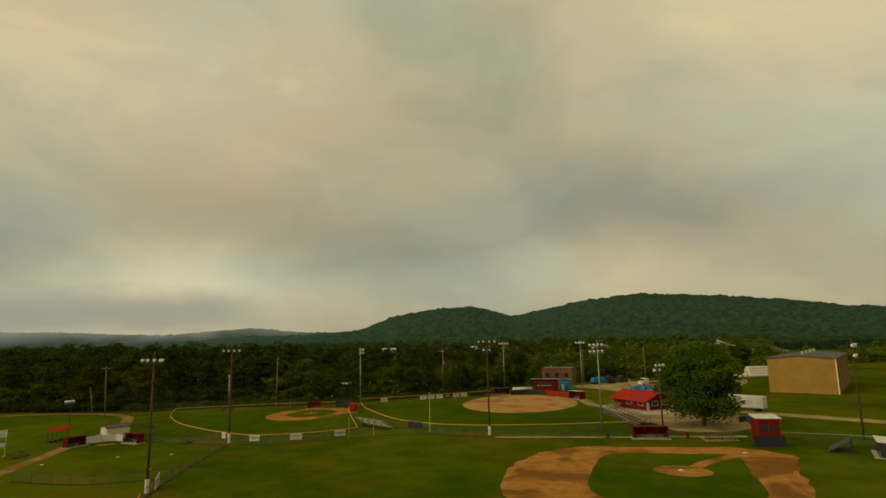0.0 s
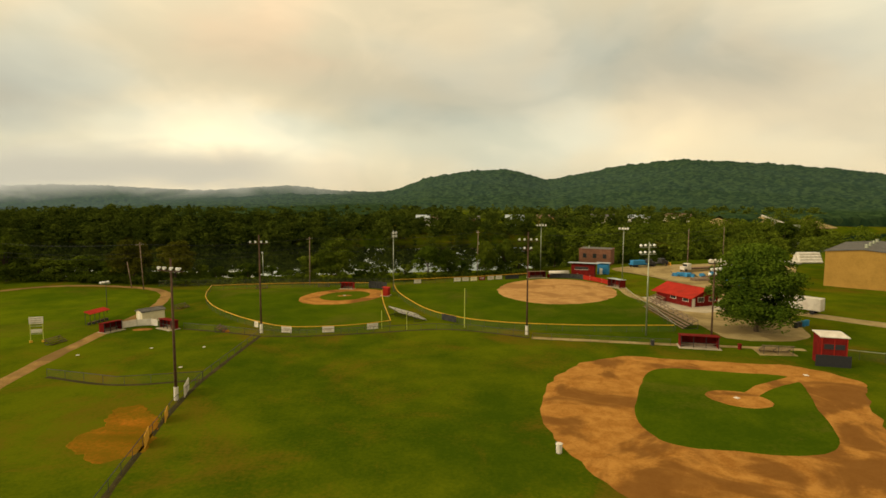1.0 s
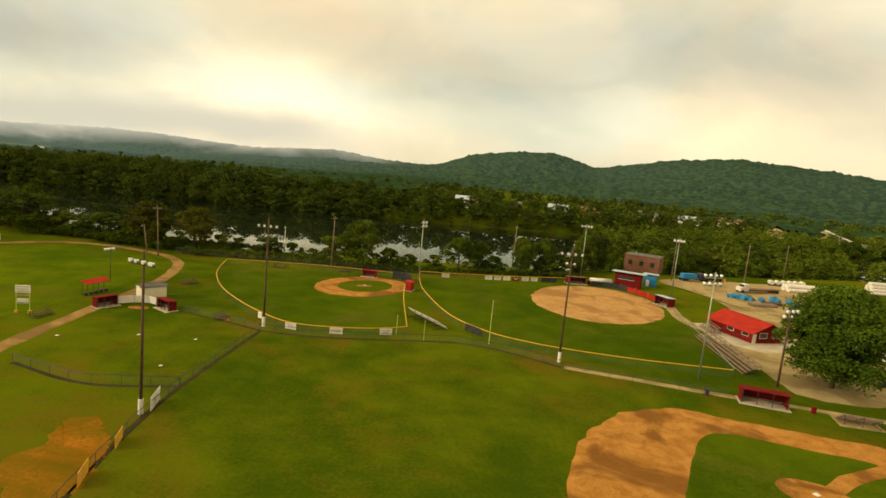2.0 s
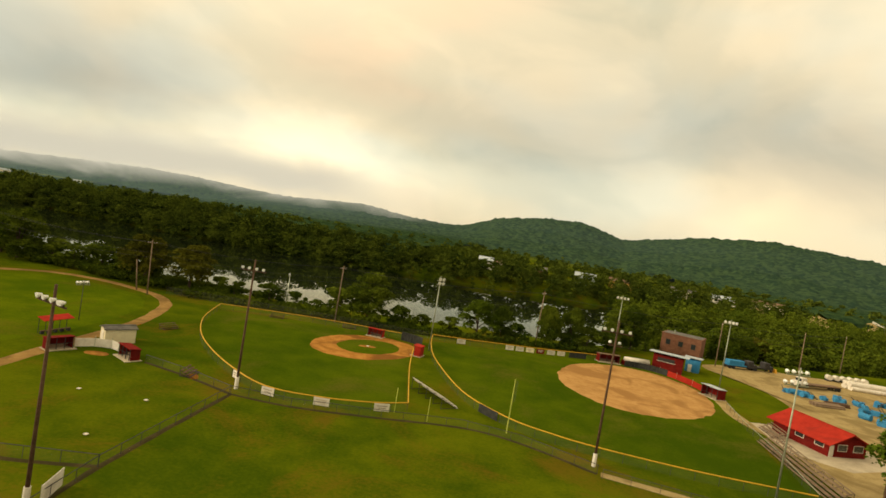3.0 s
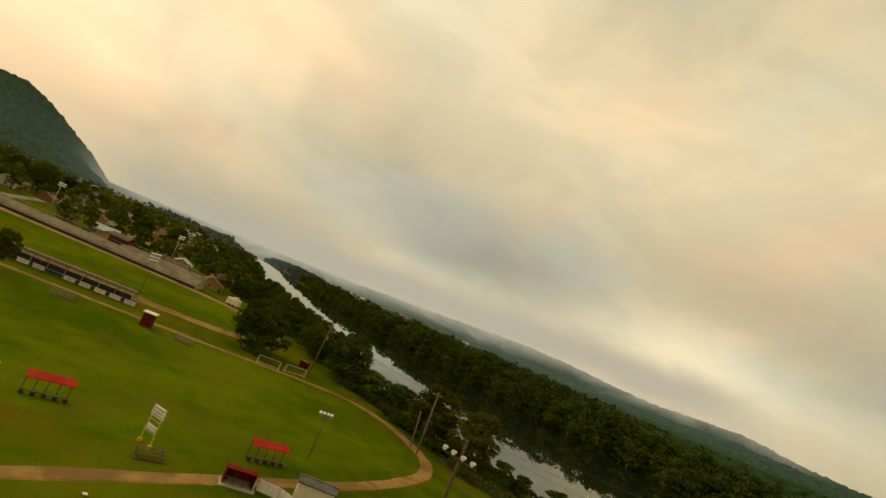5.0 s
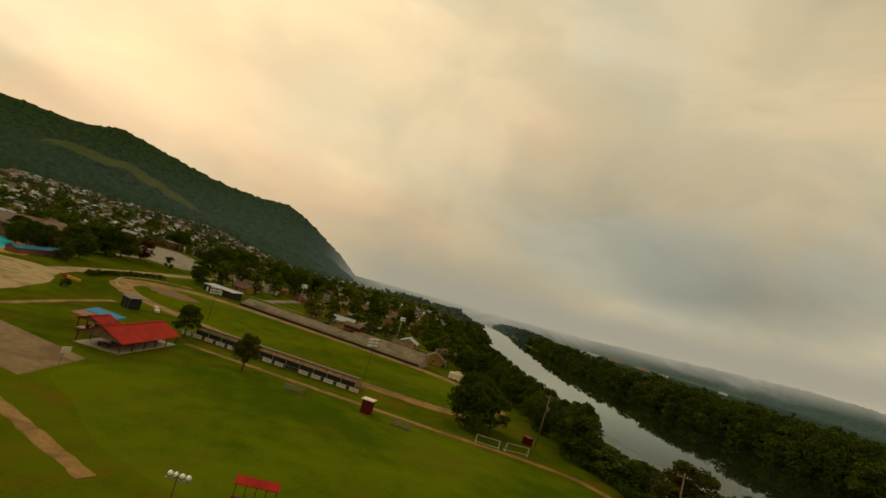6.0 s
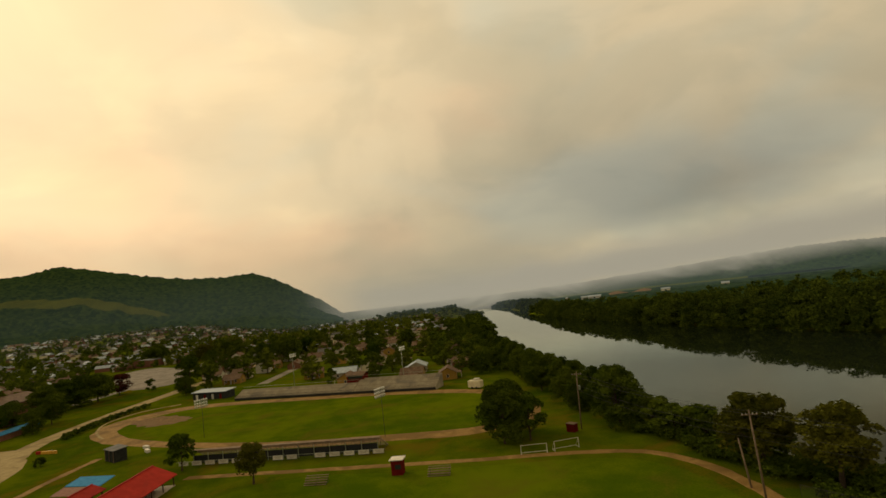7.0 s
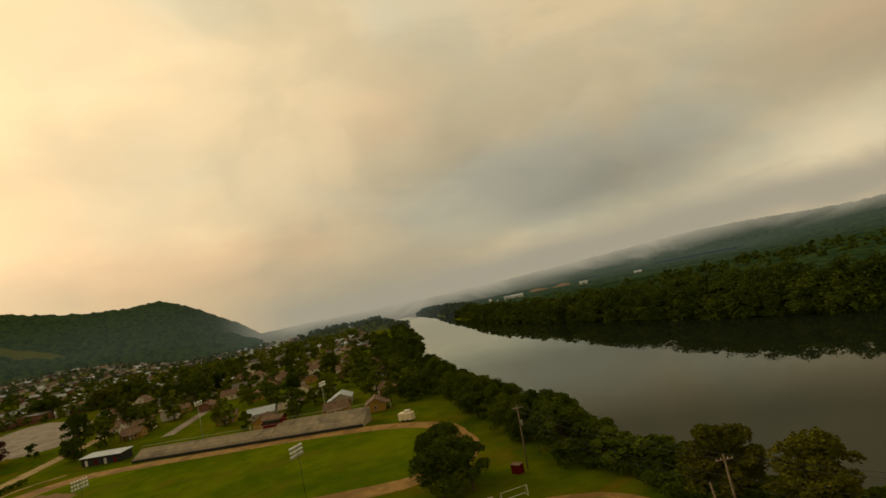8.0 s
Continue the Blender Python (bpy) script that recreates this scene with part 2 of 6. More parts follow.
ALU = surface("bleacher_aluminium", (0.36, 0.33, 0.27), (0.54, 0.50, 0.42), 1.4, 0.45, 0.4)
DARK_STEEL = surface("dark_steel", (0.03, 0.03, 0.03), (0.07, 0.065, 0.06), 1.5, 0.6, 0.3)
RED_PAINT = surface("red_paint", (0.11, 0.009, 0.007), (0.18, 0.015, 0.011), 1.1, 0.85, spec=0.03, grime=(0.12, 0.015, 0.012))
RED_ROOF = surface("red_metal_roof", (0.28, 0.020, 0.011), (0.39, 0.030, 0.016), 0.6, 0.85, spec=0.05, grime=(0.21, 0.022, 0.013))
WHITE_PAINT = surface("white_paint", (0.56, 0.50, 0.40), (0.76, 0.71, 0.60), 0.9, 0.7)
CREAM = surface("cream_siding", (0.66, 0.57, 0.36), (0.80, 0.71, 0.47), 0.8, 0.75)
YELLOW = surface("yellow_fence_cap", (0.46, 0.25, 0.015), (0.62, 0.36, 0.025), 1.5, 0.6)
GREENISH = surface("yellow_green_paint", (0.36, 0.40, 0.06), (0.50, 0.52, 0.10), 1.2, 0.5)
ORANGE = surface("orange_banner", (0.62, 0.30, 0.03), (0.78, 0.42, 0.05), 1.0, 0.6)
DARK_NET = surface("dark_netting", (0.02, 0.022, 0.02), (0.05, 0.05, 0.042), 1.4, 0.9)
GREY_ROOF = surface("grey_shingles", (0.08, 0.075, 0.066), (0.16, 0.15, 0.13), 0.7, 0.85)
BROWN_ROOF = surface("brown_shingles", (0.105, 0.066, 0.040), (0.22, 0.138, 0.082), 0.7, 0.85)
PALE_ROOF = surface("pale_metal_roof", (0.30, 0.34, 0.36), (0.46, 0.50, 0.52), 0.7, 0.7)
BRICK = surface("red_brick", (0.16, 0.070, 0.040), (0.26, 0.120, 0.070), 1.2, 0.85)
TAN_WALL = surface("tan_metal_wall", (0.30, 0.17, 0.030), (0.40, 0.23, 0.046), 0.3, 0.6)
BLUE_PAINT = surface("blue_paint", (0.03, 0.16, 0.32), (0.06, 0.25, 0.44), 0.9, 0.9, spec=0.03)
CONCRETE = surface("stained_concrete", (0.33, 0.275, 0.185), (0.47, 0.40, 0.275), 0.35, 0.85, grime=(0.20, 0.175, 0.14))
GLASS_DARK = plain("dark_window_glass", (0.03, 0.035, 0.04), 0.12, 0.0, 0.7)
LAMP_FACE = plain("lamp_reflector", (0.86, 0.85, 0.78), 0.3, 0.0)
RUBBER = plain("tyre_rubber", (0.02, 0.02, 0.02), 0.85)
WIRE = plain("cable", (0.02, 0.02, 0.02), 0.6)
LEAF = leaf_material("leaves", (0.030, 0.055, 0.005), (0.150, 0.185, 0.014))
LEAF_DARK = leaf_material("dark_leaves", (0.020, 0.040, 0.005), (0.118, 0.152, 0.012))
LEAF_OLIVE = leaf_material("olive_leaves", (0.045, 0.052, 0.006), (0.165, 0.155, 0.014))
LEAF_DEEP = leaf_material("deep_green_leaves", (0.018, 0.038, 0.003), (0.095, 0.135, 0.009))
LEAF_SHADE = leaf_material("shade_tree_leaves", (0.022, 0.050, 0.005), (0.125, 0.180, 0.013))
LEAF_TOWN = leaf_material("street_tree_leaves", (0.040, 0.066, 0.006), (0.215, 0.240, 0.020))
LEAF_COPPER = leaf_material("copper_leaves", (0.040, 0.010, 0.008), (0.110, 0.030, 0.022))
FOREST = leaf_material("far_forest_leaves", (0.017, 0.036, 0.006), (0.125, 0.155, 0.017))
HILL_M = canopy_material("forested_hill", (0.015, 0.034, 0.016), (0.040, 0.070, 0.024))
HILL_CLEAR = canopy_material("forested_hill_with_meadow", (0.013, 0.030, 0.008), (0.038, 0.062, 0.012), (0.105, 0.112, 0.014))


def net_material():
    m, w = material("chain_link")
    see = w.n("ShaderNodeBsdfTransparent")
    wire = w.n("ShaderNodeBsdfPrincipled", {"Base Color": (0.28, 0.28, 0.22, 1), "Roughness": 0.5, "Metallic": 0.5})
    w.n("ShaderNodeOutputMaterial", {0: w.n("ShaderNodeMixShader", {0: 0.07, 1: see, 2: wire})})
    return m


def water_material():
    m, w = material("river_water")
    p = world_place(w)
    s = w.n("ShaderNodeVectorMath", {0: p, 1: (0.35, 1.0, 1.0)}, operation="MULTIPLY").outputs[0]
    ripple = w.math("ADD", w.noise(s, 0.11, 2.0, 0.5), w.math("MULTIPLY", w.noise(p, 0.02, 2.0, 0.5), 3.0))
    bump = w.n("ShaderNodeBump", {"Height": ripple, "Distance": 0.02, "Strength": 0.025})
    deep = w.n("ShaderNodeBsdfDiffuse", {"Color": (0.010, 0.014, 0.007, 1), "Normal": bump})
    mirror = w.n("ShaderNodeBsdfGlossy", {"Color": (0.95, 0.96, 0.85, 1), "Roughness": 0.02, "Normal": bump})
    flat = w.n("ShaderNodeLayerWeight", {"Blend": 0.5, "Normal": bump}).outputs["Facing"]
    gloss = w.ramp(flat, [(0.0, (0.03,)), (0.55, (0.04,)), (0.72, (0.09,)), (0.84, (0.36,)), (0.92, (0.80,)), (1.0, (0.98,))])
    w.n("ShaderNodeOutputMaterial", {0: w.n("ShaderNodeMixShader", {0: gloss, 1: deep, 2: mirror})})
    return m


NET = net_material()
WATER = water_material()
POOL = plain("pool_water", (0.05, 0.50, 0.58), 0.9, 0.0, 0.0)


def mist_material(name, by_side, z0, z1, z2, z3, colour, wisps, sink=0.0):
    """Low cloud and haze painted on a glowing see-through sheet: opacity by compass direction (degrees left of +y),
    rising from z0 to z1, fading from z2 to z3.
    """
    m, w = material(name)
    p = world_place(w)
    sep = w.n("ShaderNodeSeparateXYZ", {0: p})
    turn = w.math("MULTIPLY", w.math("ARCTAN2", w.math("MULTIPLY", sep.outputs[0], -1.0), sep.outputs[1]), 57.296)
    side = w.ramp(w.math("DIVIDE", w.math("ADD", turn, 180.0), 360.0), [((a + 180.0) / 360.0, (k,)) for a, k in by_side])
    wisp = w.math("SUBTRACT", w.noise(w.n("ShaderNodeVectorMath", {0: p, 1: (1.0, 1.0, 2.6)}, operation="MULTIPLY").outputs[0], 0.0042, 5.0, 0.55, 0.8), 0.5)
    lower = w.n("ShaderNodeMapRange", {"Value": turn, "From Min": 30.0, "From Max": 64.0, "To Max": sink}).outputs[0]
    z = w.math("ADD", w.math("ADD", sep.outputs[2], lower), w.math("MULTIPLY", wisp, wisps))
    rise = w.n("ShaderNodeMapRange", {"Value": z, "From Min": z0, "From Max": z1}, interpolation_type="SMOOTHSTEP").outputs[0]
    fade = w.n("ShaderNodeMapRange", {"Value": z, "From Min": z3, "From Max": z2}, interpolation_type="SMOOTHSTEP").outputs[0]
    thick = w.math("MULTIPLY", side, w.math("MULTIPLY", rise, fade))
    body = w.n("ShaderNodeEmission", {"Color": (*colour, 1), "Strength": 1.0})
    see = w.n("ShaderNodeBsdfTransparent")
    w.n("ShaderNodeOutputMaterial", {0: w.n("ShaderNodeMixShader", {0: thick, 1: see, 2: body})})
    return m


# the haze and cloud tones are emission on these sheets, not lit air
HAZE = mist_material("haze_sheet", [(-80, 0.008), (5, 0.012), (22, 0.03), (50, 0.04), (76, 0.045), (84, 0.018), (120, 0.009)], -200, -90, 60, 170, (0.31, 0.38, 0.36), 60.0)
MIST = mist_material("cloud_sheet", [(6, 0.0), (14, 0.55), (22, 0.96), (50, 0.98), (66, 0.97), (74, 0.85), (79, 0.3), (81, 0.0)], 18, 84, 105, 190, (0.56, 0.505, 0.38), 80.0, 52.0)


# ---- mesh helpers ----
class Geo:
    """Collects vertices and faces of one mesh."""

    def __init__(self):
        self.v, self.f = [], []

    def add(self, verts, faces):
        k = len(self.v)
        self.v += [tuple(p) for p in verts]
        self.f += [tuple(i + k for i in face) for face in faces]
        return self

    def box(self, c, s, rz=0.0, taper=1.0, bevel=0.0):
        cx, cy, cz = c
        hx, hy, hz = s[0] / 2, s[1] / 2, s[2] / 2
        co, si = math.cos(rz), math.sin(rz)
        if bevel <= 0:
            base = [(-hx, -hy, -hz), (hx, -hy, -hz), (hx, hy, -hz), (-hx, hy, -hz)]
            top = [(x * taper, y * taper, hz) for x, y, _ in base]
            pts = base + top
            faces = [(3, 2, 1, 0), (4, 5, 6, 7), (0, 1, 5, 4), (1, 2, 6, 5), (2, 3, 7, 6), (3, 0, 4, 7)]
        else:
            b = min(bevel, hx * 0.9, hy * 0.9)
            ring = [(-hx + b, -hy), (hx - b, -hy), (hx, -hy + b), (hx, hy - b), (hx - b, hy), (-hx + b, hy), (-hx, hy - b), (-hx, -hy + b)]
            pts = [(x, y, -hz) for x, y in ring] + [(x, y, hz - b) for x, y in ring] + [(x * (1 - b / hx), y * (1 - b / hy), hz) for x, y in ring]
            faces = [tuple(range(7, -1, -1)), tuple(range(16, 24))]
            for k in (0, 8):
                faces += [(k + i, k + (i + 1) % 8, k + 8 + (i + 1) % 8, k + 8 + i) for i in range(8)]
        return self.add([(cx + x * co - y * si, cy + x * si + y * co, cz + z) for x, y, z in pts], faces)

    def tube(self, p0, p1, r0, r1=None, n=8):
        r1 = r0 if r1 is None else r1
        a, b = Vector(p0), Vector(p1)
        axis = (b - a).normalized()
        side = axis.orthogonal().normalized()
        up = axis.cross(side)
        ring = [(math.cos(2 * math.pi * i / n), math.sin(2 * math.pi * i / n)) for i in range(n)]
        pts = [a + (side * c + up * s) * r0 for c, s in ring] + [b + (side * c + up * s) * r1 for c, s in ring]
        faces = [(i, (i + 1) % n, n + (i + 1) % n, n + i) for i in range(n)] + [tuple(range(n - 1, -1, -1)), tuple(range(n, 2 * n))]
        return self.add(pts, faces)

    def sweep(self, line, r, n=6):
        """One bent tube along a line."""
        line = [Vector(p) for p in line]
        rings = []
        for i, p in enumerate(line):
            axis = (line[min(i + 1, len(line) - 1)] - line[max(i - 1, 0)]).normalized()
            side = axis.cross(Vector((0, 0, 1))).normalized()
            up = side.cross(axis)
            rings += [p + side * (r * math.cos(2 * math.pi * k / n)) + up * (r * math.sin(2 * math.pi * k / n)) for k in range(n)]
        faces = [(i * n + k, i * n + (k + 1) % n, (i + 1) * n + (k + 1) % n, (i + 1) * n + k) for i in range(len(line) - 1) for k in range(n)]
        return self.add(rings, faces + [tuple(range(n - 1, -1, -1)), tuple(range((len(line) - 1) * n, len(line) * n))])

    def prism(self, outline, z0, z1):
        n = len(outline)
        pts = [(x, y, z0) for x, y in outline] + [(x, y, z1) for x, y in outline]
        faces = [tuple(range(n - 1, -1, -1)), tuple(range(n, 2 * n))] + [(i, (i + 1) % n, n + (i + 1) % n, n + i) for i in range(n)]
        return self.add(pts, faces)

    def slab(self, a, b, c, d, thick):
        """A plate through four corners, thickened downwards."""
        top = [Vector(p) for p in (a, b, c, d)]
        low = [p - Vector((0, 0, thick)) for p in top]
        return self.add(top + low, [(0, 1, 2, 3), (7, 6, 5, 4), (0, 4, 5, 1), (1, 5, 6, 2), (2, 6, 7, 3), (3, 7, 4, 0)])

    def mesh(self, name, mat, smooth=False):
        me = bpy.data.meshes.new(name)
        me.from_pydata(self.v, [], self.f)
        me.materials.append(mat)
        if smooth:
            me.polygons.foreach_set("use_smooth", [True] * len(me.polygons))
        me.update()
        return me


def part(name, geo, mat, parent, label="", smooth=False):
    ob = new(name, geo if isinstance(geo, bpy.types.Mesh) else geo.mesh(name, mat, smooth))
    ob.parent = parent
    return tagged(ob, label)


def thing(name, label, category, x=0.0, y=0.0, z=0.0, rz=0.0, group="", kind=""):
    ob = new(name)
    ob.matrix_world = pose(x, y, z, 0, 0, rz)
    return tagged(ob, label, category, group, kind)


def single(name, geo, mat, label, category, kind="", group="", smooth=False):
    return tagged(new(name, geo.mesh(name, mat, smooth)), label, category, group, kind)


def curve_through(points, per=8, closed=False):
    """A smooth line through a few control points."""
    pts = [Vector(p) for p in points]
    n, out = len(pts), []
    for i in range(n if closed else n - 1):
        p0, p1, p2, p3 = (pts[(i + k) % n] if closed else pts[min(max(i + k, 0), n - 1)] for k in (-1, 0, 1, 2))
        for j in range(per):
            t = j / per
            out.append(0.5 * (2 * p1 + (p2 - p0) * t + (2 * p0 - 5 * p1 + 4 * p2 - p3) * t * t + (3 * p1 - p0 - 3 * p2 + p3) * t ** 3))
    if not closed:
        out.append(pts[-1])
    return out


def ragged(outline, amount, seed):
    """Uneven edge: points pushed about by noise."""
    out = []
    for i, p in enumerate(outline):
        k = noise.noise((p[0] * 0.35, p[1] * 0.35, seed)) + 0.5 * noise.noise((p[0] * 1.3, p[1] * 1.3, seed + 7))
        q = outline[(i + 1) % len(outline)]
        d = Vector((q[0] - p[0], q[1] - p[1]))
        nrm = Vector((d.y, -d.x)).normalized() if d.length > 1e-6 else Vector((0, 0))
        out.append((p[0] + nrm.x * k * amount, p[1] + nrm.y * k * amount))
    return out


def patch(name, outline, z, thick, mat, label, category, centre=None):
    """A low ground covering with an uneven outline and a real edge, fanned from a point inside."""
    n = len(outline)
    cx, cy = centre or (sum(p[0] for p in outline) / n, sum(p[1] for p in outline) / n)
    rings = (1.0, 0.97, 0.5)
    heights = (z - thick, z, z)
    pts = [(cx + (x - cx) * r, cy + (y - cy) * r, h) for r, h in zip(rings, heights) for x, y in outline] + [(cx, cy, z)]
    faces = []
    for k in (0, n):
        faces += [(k + i, k + (i + 1) % n, k + n + (i + 1) % n, k + n + i) for i in range(n)]
    faces += [(2 * n + i, 2 * n + (i + 1) % n, 3 * n) for i in range(n)]
    return single(name, Geo().add(pts, faces), mat, label, category, "structure")


def ribbon(name, line, width, z, thick, mat, label, category, rag=0.0, seed=1.0):
    """A path or road along a line, with shoulders that fall to the ground."""
    pts, faces = [], []
    for i, p in enumerate(line):
        a, b = line[max(i - 1, 0)], line[min(i + 1, len(line) - 1)]
        d = Vector((b[0] - a[0], b[1] - a[1])).normalized()
        nrm = Vector((-d.y, d.x))
        e1 = width / 2 + rag * noise.noise((p[0] * 0.3, p[1] * 0.3, seed))
        e2 = width / 2 + rag * noise.noise((p[0] * 0.3, p[1] * 0.3, seed + 9))
        for off, h in ((e1 + 0.25, z - thick), (e1, z), (-e2, z), (-e2 - 0.25, z - thick)):
            pts.append((p[0] + nrm.x * off, p[1] + nrm.y * off, h))
    for i in range(len(line) - 1):
        faces += [(4 * i + k, 4 * i + k + 1, 4 * i + k + 5, 4 * i + k + 4) for k in range(3)]
    return single(name, Geo().add(pts, faces), mat, label, category, "structure")


def smooth01(t):
    t = np.clip(t, 0, 1)
    return t * t * (3 - 2 * t)


# ---- ground, river ----
WATER_Z = -5.0
NEAR_X, NEAR_Y = (-4500, -1000, -410, -205, -140, -85, -20, 30, 100, 300, 4500), (1750, 455, 226, 160, 147, 136, 152, 166, 195, 290, 1900)
FAR_X, FAR_Y = (-4500, -1200, -576, -320, -200, -40, 60, 300, 4500), (1950, 640, 392, 335, 316, 326, 345, 440, 2150)


def near_bank(x):
    return np.interp(x, NEAR_X, NEAR_Y)


def far_bank(x):
    return np.interp(x, FAR_X, FAR_Y)


def ground_height(x, y):
    s, e = y - near_bank(x), y - far_bank(x)
    z = -7.5 * smooth01((s + 14) / 16) * (1 - smooth01((e + 3) / 16)) + 1.5 * smooth01((e - 6) / 60)
    return z - valley_fall(x, y) + town_rise(x, y)


def town_rise(x, y):
    """The far end of the town climbs towards the valley hill."""
    return 30 * smooth01((-x - 620) / 620) * smooth01((150 - y) / 220)


def valley_fall(x, y):
    """The valley floor sinks slowly downstream."""
    return 60 * smooth01((np.hypot(x, y) - 1000) / 2600) * smooth01((-x - 300) / 600) * smooth01((y - 60) / 250)


def grid_object(name, xs, ys, height, mat, label, category, kind="structure", smooth=True):
    gx, gy = np.meshgrid(xs, ys)
    gz = height(gx, gy)
    nx, ny = len(xs), len(ys)
    co = np.stack([gx, gy, gz], -1).reshape(-1, 3)
    i = np.arange((ny - 1) * nx).reshape(ny - 1, nx)[:, :-1].ravel()
    faces = np.stack([i, i + 1, i + nx + 1, i + nx], -1)
    me = bpy.data.meshes.new(name)
    me.from_pydata(co.tolist(), [], faces.tolist())
    me.materials.append(mat)
    me.polygons.foreach_set("use_smooth", [smooth] * len(me.polygons))
    me.update()
    return tagged(new(name, me), label, category, "", kind)


def steps(*spans):
    out = []
    for a, b, d in spans:
        out += list(np.arange(a, b, d))
    return np.array(out + [spans[-1][1]], float)


grid_object("ground", steps((-4600, -1400, 200), (-1400, -600, 40), (-600, 200, 10), (200, 600, 40), (600, 4600, 250)),
            steps((-1500, -100, 100), (-100, 100, 20), (100, 420, 3), (420, 700, 20), (700, 4600, 200)),
            ground_height, GRASS, "mown park grass that runs down to the river banks", "ground")
grid_object("river", steps((-4600, -1400, 200), (-1400, 600, 20), (600, 4600, 200)), np.linspace(0, 1, 8),
            lambda x, t: WATER_Z - valley_fall(x, near_bank(x) + 80), WATER, "calm dark river that mirrors the sky and trees", "water")
river = bpy.data.objects["river"]
for vert in river.data.vertices:
    a, b = float(near_bank(vert.co.x)) - 12, float(far_bank(vert.co.x)) + 6
    vert.co.y = a + (b - a) * vert.co.y

# ---- hills ----
def hill(name, eye, azimuths, tops, reach, depth, mat, label, rough=6.0, seed=3.0, fall=900):
    """A wooded ridge round a place: height of its crest by direction, rising from its foot."""
    az = np.linspace(azimuths[0], azimuths[-1], int(abs(azimuths[-1] - azimuths[0]) * 9))
    crest = np.interp(az, azimuths, tops)
    k = np.ones(9) / 9
    crest = np.convolve(np.pad(crest, 4, mode="edge"), k, mode="valid")
    rows = np.linspace(0, 1, 96)
    pts = []
    for r in rows:
        dist = reach - depth + (depth + fall) * r
        crest_at = depth / (depth + fall)
        shape = smooth01(r / crest_at) if r < crest_at else 1 - 0.55 * smooth01((r - crest_at) / (1 - crest_at))
        for a, c in zip(az, crest):
            x, y = eye[0] - dist * math.sin(radians(a)), eye[1] + dist * math.cos(radians(a))
            spur = noise.noise((x * 0.0022, y * 0.0022, seed)) * 0.30 + noise.noise((x * 0.007, y * 0.007, seed)) * 0.10
            tuft = noise.noise((x * 0.035, y * 0.035, seed)) + 0.8 * noise.noise((x * 0.09, y * 0.09, seed))
            edge = min(1.0, r * 8)
            z = c * shape * (1 + spur * (1 - shape) * 1.4) + rough * tuft * edge * min(1.0, 0.2 + c / 60) - 4 * (1 - edge)
            pts.append((x, y, z))
    n = len(az)
    faces = [(i * n + j, (i + 1) * n + j, (i + 1) * n + j + 1, i * n + j + 1) for i in range(len(rows) - 1) for j in range(n - 1)]
    return single(name, Geo().add(pts, faces), mat, label, "hill", "structure", smooth=True)


def crest_heights(eye_z, reach, degrees):
    return [eye_z + reach * math.tan(radians(d)) for d in degrees]


hill("hill", (10, -20), (-62, -50, -42, -39, -35, -30, -27, -22, -17.3, -13.7, -9.8, -7.6, -5.6, -1.6, 2.5, 5.9, 8, 12, 16.5, 22, 30, 40),
     crest_heights(25, 1900, (0.9, 1.1, 1.5, 1.7, 2.4, 3.0, 3.25, 3.6, 3.15, 2.5, 1.75, 2.35, 2.85, 2.65, 2.0, 0.65, 0.5, 0.45, 0.5, 0.1, -0.4, -2.4)), 1900, 900, HILL_M,
     "dark green forested hills across the river", 6.5, 3.0)
hill("misty_hill", (10, -20), (6, 12, 16, 20, 24, 28, 32, 36, 40, 46, 54, 62, 72, 84), crest_heights(28, 2900, (0.3, 0.6, 1.05, 0.8, 0.5, 0.65, 0.85, 0.9, 0.7, 0.35, -0.05, -0.3, -0.35, -0.5)), 2900, 1100, HILL_M,
     "pale forested ridge far down the valley under low cloud", 8.0, 11.0)
hill("valley_hill", (-17, 34), (79.0, 80.4, 82, 84, 85.5, 87.3, 90, 93, 95.5, 98.4, 101, 103, 105.9, 110.8, 115.5, 124, 140, 160), crest_heights(34, 2100, (-0.6, 0.55, 1.6, 2.75, 3.6, 4.2, 4.05, 4.2, 4.6, 5.15, 5.7, 6.0, 5.35, 5.5, 5.3, 5.6, 5.0, 4.0)),
     2100, 900, HILL_CLEAR, "forested hill with a cleared meadow above the town", 6.5, 21.0)


def canopy_height(x, y):
    """Tree tops of the flat woods beyond the river."""
    gap = y - far_bank(x)
    out = np.empty_like(x)
    for i in np.ndindex(x.shape):
        p = (x[i] * 0.06, y[i] * 0.06, 5.0)
        q = (x[i] * 0.13, y[i] * 0.13, 9.0)
        out[i] = 3.2 * noise.noise(p) + 2.6 * noise.noise(q)
    tall = np.interp(x, (-600, -400, -300, -200, -150, -60, 100), (3.0, 5.5, 8.5, 12.0, 13.0, 10.0, 9.0))
    return -valley_fall(x, y) + np.where(gap < 16, -4.0, (tall + out) * smooth01((gap - 12) / 10))


def canopy_strip(name, x0, x1, step, reach, label):
    xs = np.arange(x0, x1 + step, step)
    ts = np.concatenate([np.linspace(10, 90, 18), np.linspace(100, reach, 26)])
    gx, gt = np.meshgrid(xs, ts)
    gy = far_bank(gx) + gt
    gz = canopy_height(gx, gy)
    nx = len(xs)
    k = np.arange((len(ts) - 1) * nx).reshape(-1, nx)[:, :-1].ravel()
    g = Geo()
    g.v = np.stack([gx, gy, gz], -1).reshape(-1, 3).tolist()
    g.f = np.stack([k, k + 1, k + nx + 1, k + nx], -1).tolist()
    return single(name, g, HILL_M, label, "woods", "stuff")


